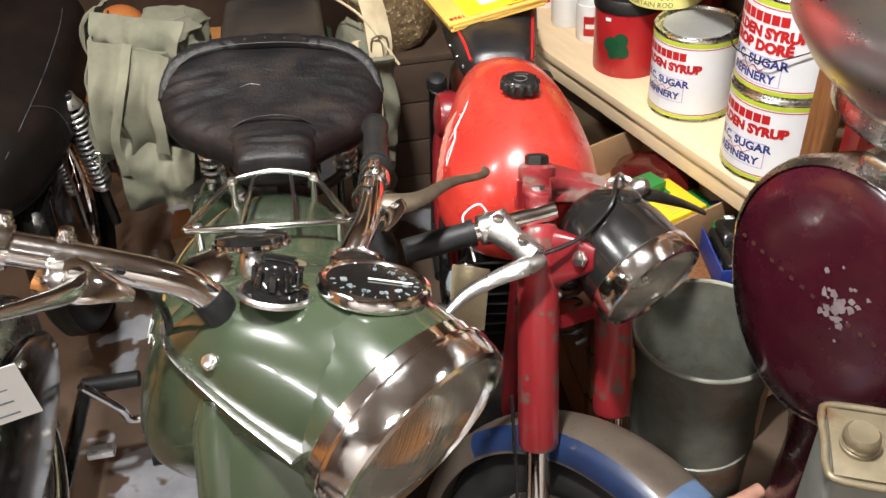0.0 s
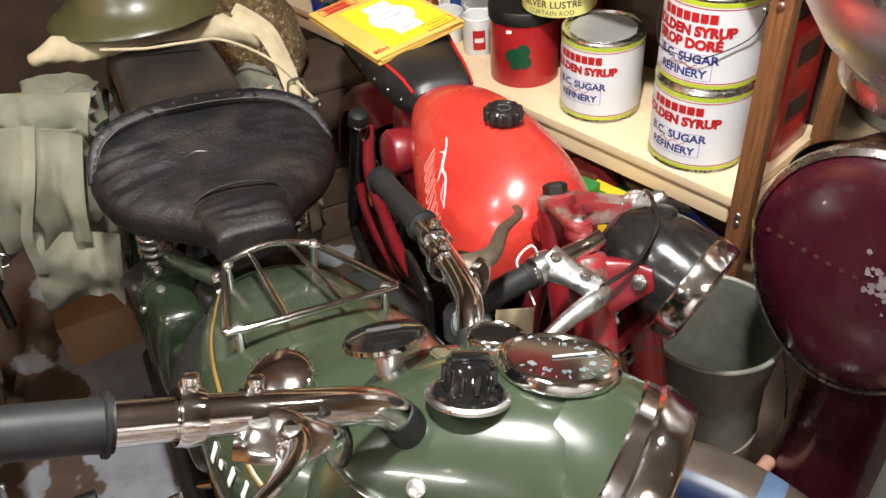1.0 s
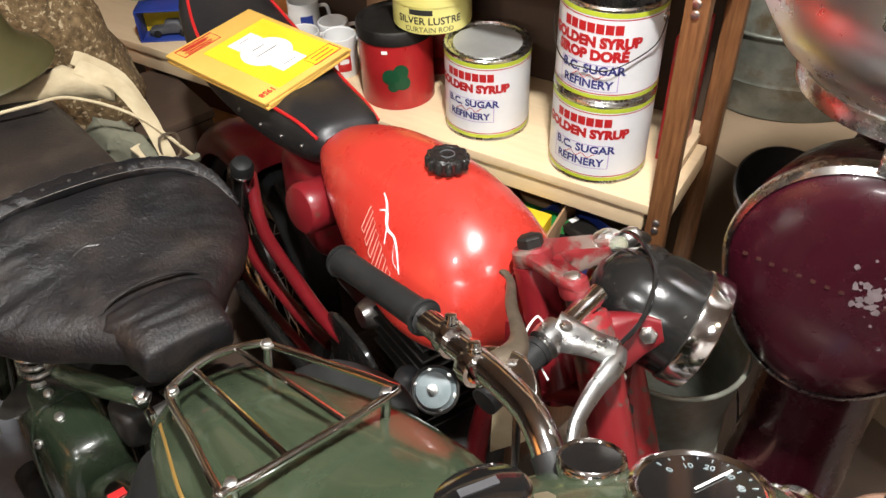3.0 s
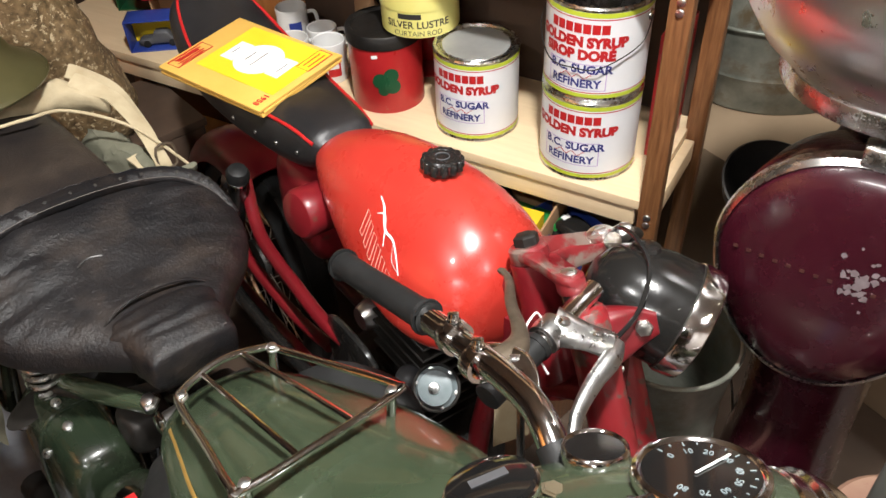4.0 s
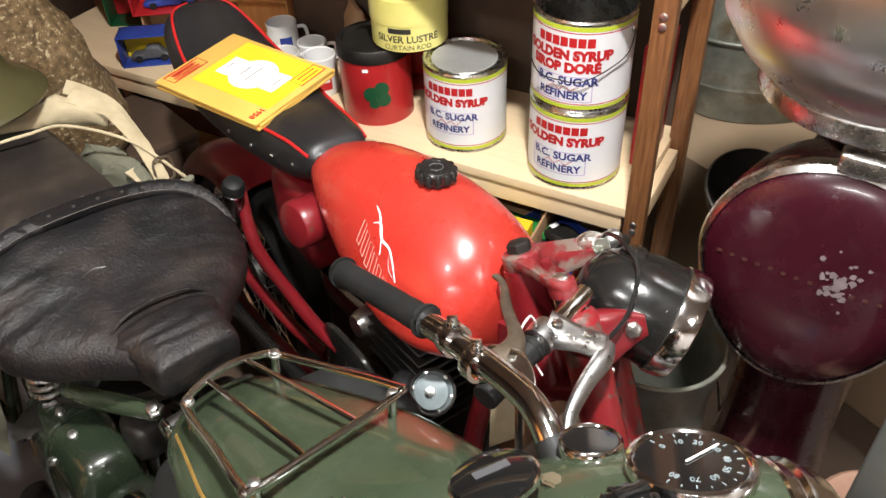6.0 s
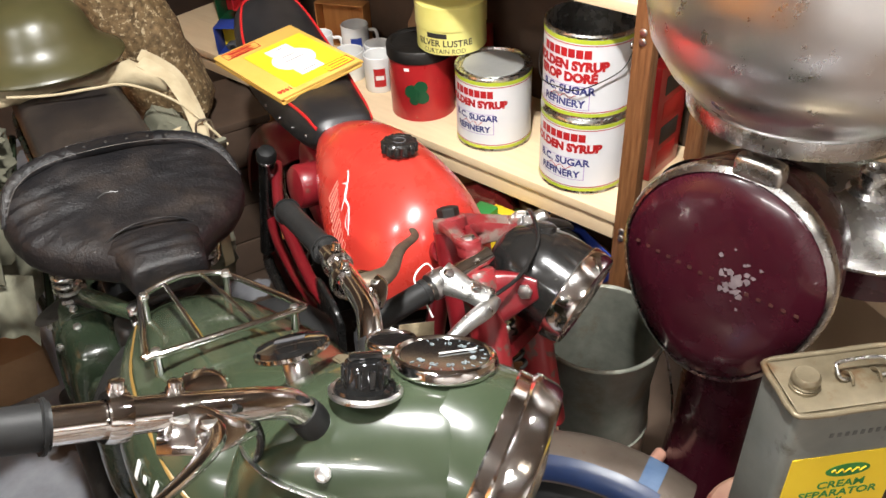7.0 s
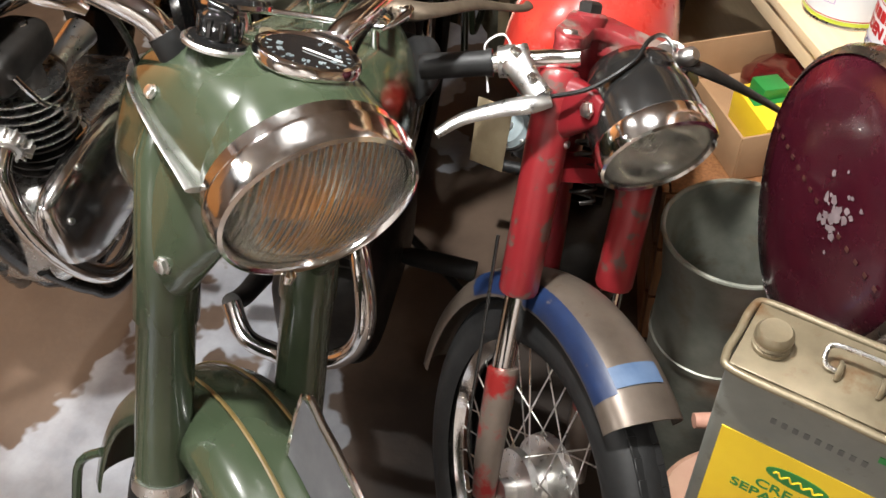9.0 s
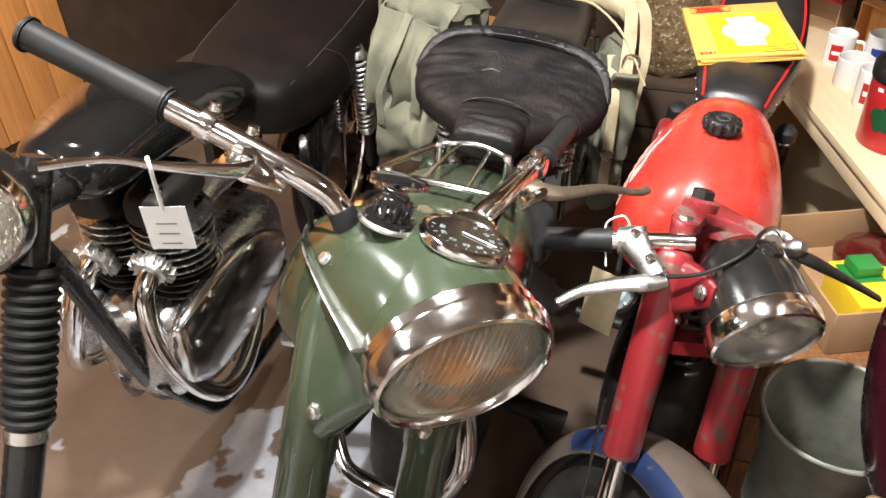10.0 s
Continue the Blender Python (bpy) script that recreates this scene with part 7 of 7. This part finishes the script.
ball = root("leather_ball", pose(-1.09, 2.42, 0.59), "scuffed orange leather football", "ball")
bm = bmesh.new()
bmesh.ops.create_icosphere(bm, subdivisions=4, radius=0.080)
for v in bm.verts:
    g = min(abs(v.co.z - 0.035), abs(v.co.z + 0.035), abs(v.co.x + v.co.y * 0.4)) / 0.006
    v.co *= 1 - 0.02 * max(0, 1 - g)
part("casing", bm, BALL, ball)
side_table = root("low_bench", pose(-1.10, 2.42, 0), "low orange timber bench holding a ball", "bench")
part("top", box(0.60, 0.36, 0.03, 0.004, (0, 0, 0.465)), TIMBER, side_table)
for x in (-0.26, 0.26):
    for y in (-0.14, 0.14):
        part("leg", box(0.05, 0.05, 0.45, 0.004, (x, y, 0.225)), TIMBER, side_table)
tagged(linked("blue_sack", loft([(-0.12, 0, 0.05, 0, 0.05, 3), (-0.08, 0, 0.09, 0, 0.075, 3), (0.08, 0, 0.09, 0, 0.07, 3), (0.12, 0, 0.05, 0, 0.05, 3)], 28, 5, wrinkle=lambda c: Vector((0, 0, noise.noise(c * 22) * 0.012))), BLUE_TAPE, None, pose(-1.16, 2.27, 0.481, 0, 0, 20)), "folded blue cloth on a bench", "cloth")
ball.location.z = 0.560
tagged(linked("brown_carton", box(0.19, 0.15, 0.14, 0.004), CARD, None, pose(-0.83, 1.98, 0.07, 0, 0, 12)), "plain brown cardboard carton on the floor", "carton")


# ---- black motorcycle ----
L = pose(-0.875, 0.71, 0, 0, 4, 13)
black = root("motorcycle", L, "black and chrome motorcycle with a dark brown dual seat", "motorcycle", "parked motorcycles")
LS = pose(0.01, -0.189, 1.042, -27, 0, 0)
for s in (-1, 1):
    part("fork_tube", rod((s * 0.095, -0.05, 0.02), (s * 0.095, -0.05, -0.62), 0.020, 16), BLACK, black, "", LS)
    prof = []
    for k in range(14):
        z = -0.125 - 0.016 * k
        prof += [(0.028, z), (0.036, z - 0.006), (0.036, z - 0.010), (0.028, z - 0.016)]
    part("fork_gaiter", lathe(prof, 28, LS @ pose(s * 0.095, -0.05, 0)), RUBBER, black, "ribbed black rubber fork gaiter")
    part("slider", rod((s * 0.095, -0.05, -0.35), (s * 0.085, -0.07, -0.86), 0.027, 18), BLACK, black, "", LS)
    part("slider_ring", lathe([(0.027, -0.372), (0.031, -0.37), (0.031, -0.352), (0.027, -0.35)], 24, LS @ pose(s * 0.095, -0.05, 0)), BRIGHT, black, "alloy ring under the gaiter")
LL = LS @ aim((0.055, -0.125, -0.055), (0.30, -0.86, -0.30))
lamp = part("headlamp", lathe([(0, -0.10), (0.03, -0.095), (0.06, -0.08), (0.076, -0.045), (0.079, -0.004)], 40, LL), BLACK, black, "black headlamp with a chrome rim")
part("lamp_rim", lathe([(0.077, -0.006), (0.084, -0.006), (0.085, 0.012), (0.078, 0.022), (0.072, 0.018), (0.072, 0.0), (0.077, -0.006)], 44, LL), CHROME, lamp)
glass = part("lamp_lens", fluted_lens(0.074, 0.018, 0.012, 12, 60), LENS, lamp, "", LL, angle=60)
glass.visible_shadow = False
part("lamp_reflector", lathe([(0.073, 0.010), (0.063, -0.02), (0.036, -0.05), (0, -0.06)], 36, LL), MIRROR, lamp)
part("top_yoke", loft([(0.03, 0, 0.03, -0.02, 0.0, 3), (-0.02, 0, 0.09, -0.02, 0.0, 4), (-0.06, 0, 0.12, -0.02, 0.0, 4), (-0.08, 0, 0.10, -0.02, 0.0, 3)], 24, 4), BLACK, black, "", LS)
wheel(black, LS @ pose(0, -0.09, -0.85), 0.31, 0.042, 36, GREASE)
# tank, seat and side panels
part("fuel_tank", loft([(-0.08, -0.02, 0.05, 0.90, 0.95, 2), (-0.04, -0.02, 0.09, 0.88, 0.985, 2.4), (0.08, -0.02, 0.11, 0.87, 1.0, 2.5), (0.24, -0.02, 0.11, 0.85, 0.975, 2.5), (0.42, -0.01, 0.09, 0.80, 0.91, 2.3), (0.50, 0, 0.04, 0.79, 0.85, 2)], 36, 6), GLOSS_BLACK, black, "gloss black fuel tank")
SEAT_L = [(0.44, 0, 0.07, 0.77, 0.83, 3), (0.48, 0, 0.13, 0.72, 0.862, 3.2), (0.62, 0, 0.165, 0.69, 0.88, 3.2), (0.88, 0, 0.185, 0.69, 0.90, 3.2), (1.13, 0, 0.18, 0.71, 0.92, 3.2), (1.22, 0, 0.14, 0.75, 0.905, 3)]
seat = part("dual_seat", loft(SEAT_L, 44, 7, wrinkle=lambda c: Vector((noise.noise(c * 20), 0, noise.noise(c * 24))) * 0.003), BROWN_LEATHER, black, "dark brown leather dual seat with white stitching")
for s in (-1, 1):
    for a0 in (48,):
        line = [on_loft(SEAT_L, v, 90 - s * a, 0.0012) for v, a in ((0.50, a0 + 10), (0.62, a0 + 2), (0.80, a0), (1.0, a0 - 2), (1.16, a0 - 6))]
        part("stitching", tube(line, 0.0008, 6, 6), RIBBED_GREY, seat, "pale stitching")
    seam = [on_loft(SEAT_L, 0.66 + 0.02 * k, 90 - s * (50 + 13 * k), 0.0012) for k in range(5)]
    part("stitching", tube(seam, 0.0008, 6, 6), RIBBED_GREY, seat, "pale stitching")
    part("side_panel", loft([(0.54, s * 0.125, 0.012, 0.46, 0.70, 4), (0.60, s * 0.130, 0.018, 0.42, 0.71, 4), (0.74, s * 0.128, 0.018, 0.42, 0.71, 4), (0.79, s * 0.12, 0.012, 0.50, 0.70, 4)], 20, 4), GLOSS_BLACK, black, "gloss black side panel")
    sp = part("shock_spring", coil((s * 0.178, 0.787, 0.792), (s * 0.176, 0.834, 0.575), 0.0225, 0.0046, 15), BRIGHT, black, "bright chromed rear spring")
    part("shock_rod", rod((s * 0.178, 0.780, 0.82), (s * 0.176, 0.86, 0.44), 0.011, 12), GREASE, sp)
    part("shock_top", lathe([(0, 0), (0.024, 0), (0.024, 0.006), (0.016, 0.018), (0.012, 0.03), (0, 0.03)], 18, pose(s * 0.178, 0.787, 0.79)), BRIGHT, sp)
    part("shock_lug", lathe([(0, -0.02), (0.018, -0.02), (0.024, -0.006), (0.024, 0), (0, 0)], 18, pose(s * 0.176, 0.835, 0.575)), BRIGHT, sp)
    # teardrop cover over the gear train
    COVER = [(-0.075, s * 0.118, 0.012, 0.53, 0.60, 2), (-0.06, s * 0.122, 0.026, 0.485, 0.635, 2.2), (0.0, s * 0.126, 0.036, 0.445, 0.655, 2.4), (0.10, s * 0.126, 0.038, 0.435, 0.655, 2.4), (0.20, s * 0.124, 0.036, 0.44, 0.64, 2.4), (0.30, s * 0.120, 0.030, 0.45, 0.60, 2.3), (0.37, s * 0.115, 0.020, 0.465, 0.55, 2.2), (0.40, s * 0.112, 0.008, 0.49, 0.52, 2)]
    case = part("engine_cover", loft(COVER, 44, 8), POLISHED, black, "polished teardrop engine cover")
    for v, a in ((-0.045, 20), (0.03, 62), (0.06, -60), (0.20, 60), (0.22, -58), (0.355, 10)):
        q = on_loft(COVER, v, a if s > 0 else 180 - a)
        bolt(case, q, (s, 0, 0.2), 0.0055, 0.005)
    part("foot_peg", rod((s * 0.14, 0.40, 0.36), (s * 0.25, 0.40, 0.36), 0.017, 14), RUBBER, black, "ribbed rubber foot peg")
    # header pipes sweep out from the cylinder and back under the cover
    at = (s * 0.055, 0.005, 0.705)
    part("exhaust_pipe", tube([at, (s * 0.062, -0.045, 0.68), (s * 0.085, -0.068, 0.60), (s * 0.120, -0.055, 0.50), (s * 0.150, -0.01, 0.425), (s * 0.150, 0.08, 0.395), (s * 0.125, 0.20, 0.40), (s * 0.09, 0.30, 0.41)], 0.0195, 18, 8), CHROME, black, "blued chrome exhaust pipe")
    out = aim(at, (s * 0.1, -1, -0.3))
    collar = part("pipe_collar", lathe([(0.020, -0.012), (0.030, -0.012), (0.032, 0.0), (0.028, 0.014), (0.020, 0.016)], 28, out), BRIGHT, black, "finned alloy exhaust collar")
    for k in range(16):
        part("collar_fin", box(0.014, 0.003, 0.018, 0.001, (0.036, 0, 0)), BRIGHT, collar, m=out @ pose(0, 0, 0, 0, 0, 22.5 * k))
    barrel = part("cylinder_barrel", lathe([(0, 0.60), (0.044, 0.60), (0.044, 0.80), (0, 0.80)], 28, pose(s * 0.055, 0.09, 0)), GREASE, black, "finned alloy cylinder")
    for k in range(10):
        r = 0.066 if k < 4 else 0.074
        part("fin", lathe([(0.040, 0), (r, 0), (r + 0.001, 0.0018), (r, 0.0036), (0.040, 0.0036)], 36, pose(s * 0.055, 0.09, 0.615 + 0.0165 * k)), GREASE if k < 4 else STEEL, barrel)
    head = part("rocker_box", loft([(0.01, s * 0.055, 0.026, 0.79, 0.83, 3), (0.03, s * 0.055, 0.042, 0.785, 0.85, 4), (0.15, s * 0.055, 0.042, 0.785, 0.85, 4), (0.17, s * 0.055, 0.026, 0.79, 0.83, 3)], 28, 4), GREASE, black, "oily rocker box")
    for v in (0.045, 0.13):
        bolt(head, (s * 0.07, v, 0.848), (0, 0, 1), 0.010, 0.012, CHROME)
    part("oil_pipe", tube([(s * 0.10, 0.03, 0.82), (s * 0.115, 0.05, 0.76), (s * 0.12, 0.11, 0.70), (s * 0.11, 0.16, 0.62)], 0.005, 8, 6), CHROME, head, "thin chrome pipe")
    part("engine_bar", tube([(s * 0.04, -0.03, 0.44), (s * 0.075, 0.02, 0.34), (s * 0.10, 0.10, 0.285), (s * 0.11, 0.5, 0.27)], 0.015, 12, 6), BLACK, black)
part("frame_tube", tube([(0, -0.17, 0.88), (0, -0.13, 0.77), (0, -0.02, 0.43), (0, 0.04, 0.33), (0, 0.15, 0.26), (0, 0.6, 0.25)], 0.018, 14, 7), BLACK, black, "black front down tube")
part("backbone", tube([(0, -0.17, 0.94), (0, 0.10, 0.87), (0, 0.50, 0.78)], 0.020, 12, 5), BLACK, black)
part("crankcase", loft([(-0.035, 0, 0.05, 0.42, 0.56, 3), (0.0, 0, 0.095, 0.38, 0.61, 4), (0.20, 0, 0.10, 0.36, 0.61, 4), (0.42, 0, 0.10, 0.36, 0.60, 4), (0.48, 0, 0.06, 0.42, 0.54, 3)], 28, 4), STEEL, black, "grey alloy crankcase")
part("horn", lathe([(0, 0), (0.030, 0), (0.034, 0.006), (0.030, 0.014), (0.022, 0.018), (0.010, 0.030), (0, 0.030)], 28, aim((-0.04, -0.10, 0.78), (0.5, -0.8, -0.1))), TAN_TIN, black, "brass-toned horn")
part("carburettor", tube([(0.06, 0.18, 0.74), (0.06, 0.22, 0.74), (0.06, 0.29, 0.74)], [0.026, 0.024, 0.030], 16, 4), BRIGHT, black, "polished carburettor")
part("pedal", box(0.05, 0.026, 0.014, 0.003, (0.19, 0.24, 0.34)), BRIGHT, black, "grooved brake pedal")
part("kick_start", tube([(0.16, 0.34, 0.42), (0.20, 0.38, 0.30), (0.20, 0.42, 0.22), (0.28, 0.42, 0.22)], 0.009, 10, 5), CHROME, black)
wheel(black, pose(0, 1.08, 0.31), 0.31, 0.05, 20, GREASE, "rear_wheel")
part("rear_mudguard", arc_patch(0.35, 0.085, 0.06, 30, 190), BLACK, black, "black rear mudguard", pose(0, 1.08, 0.31))
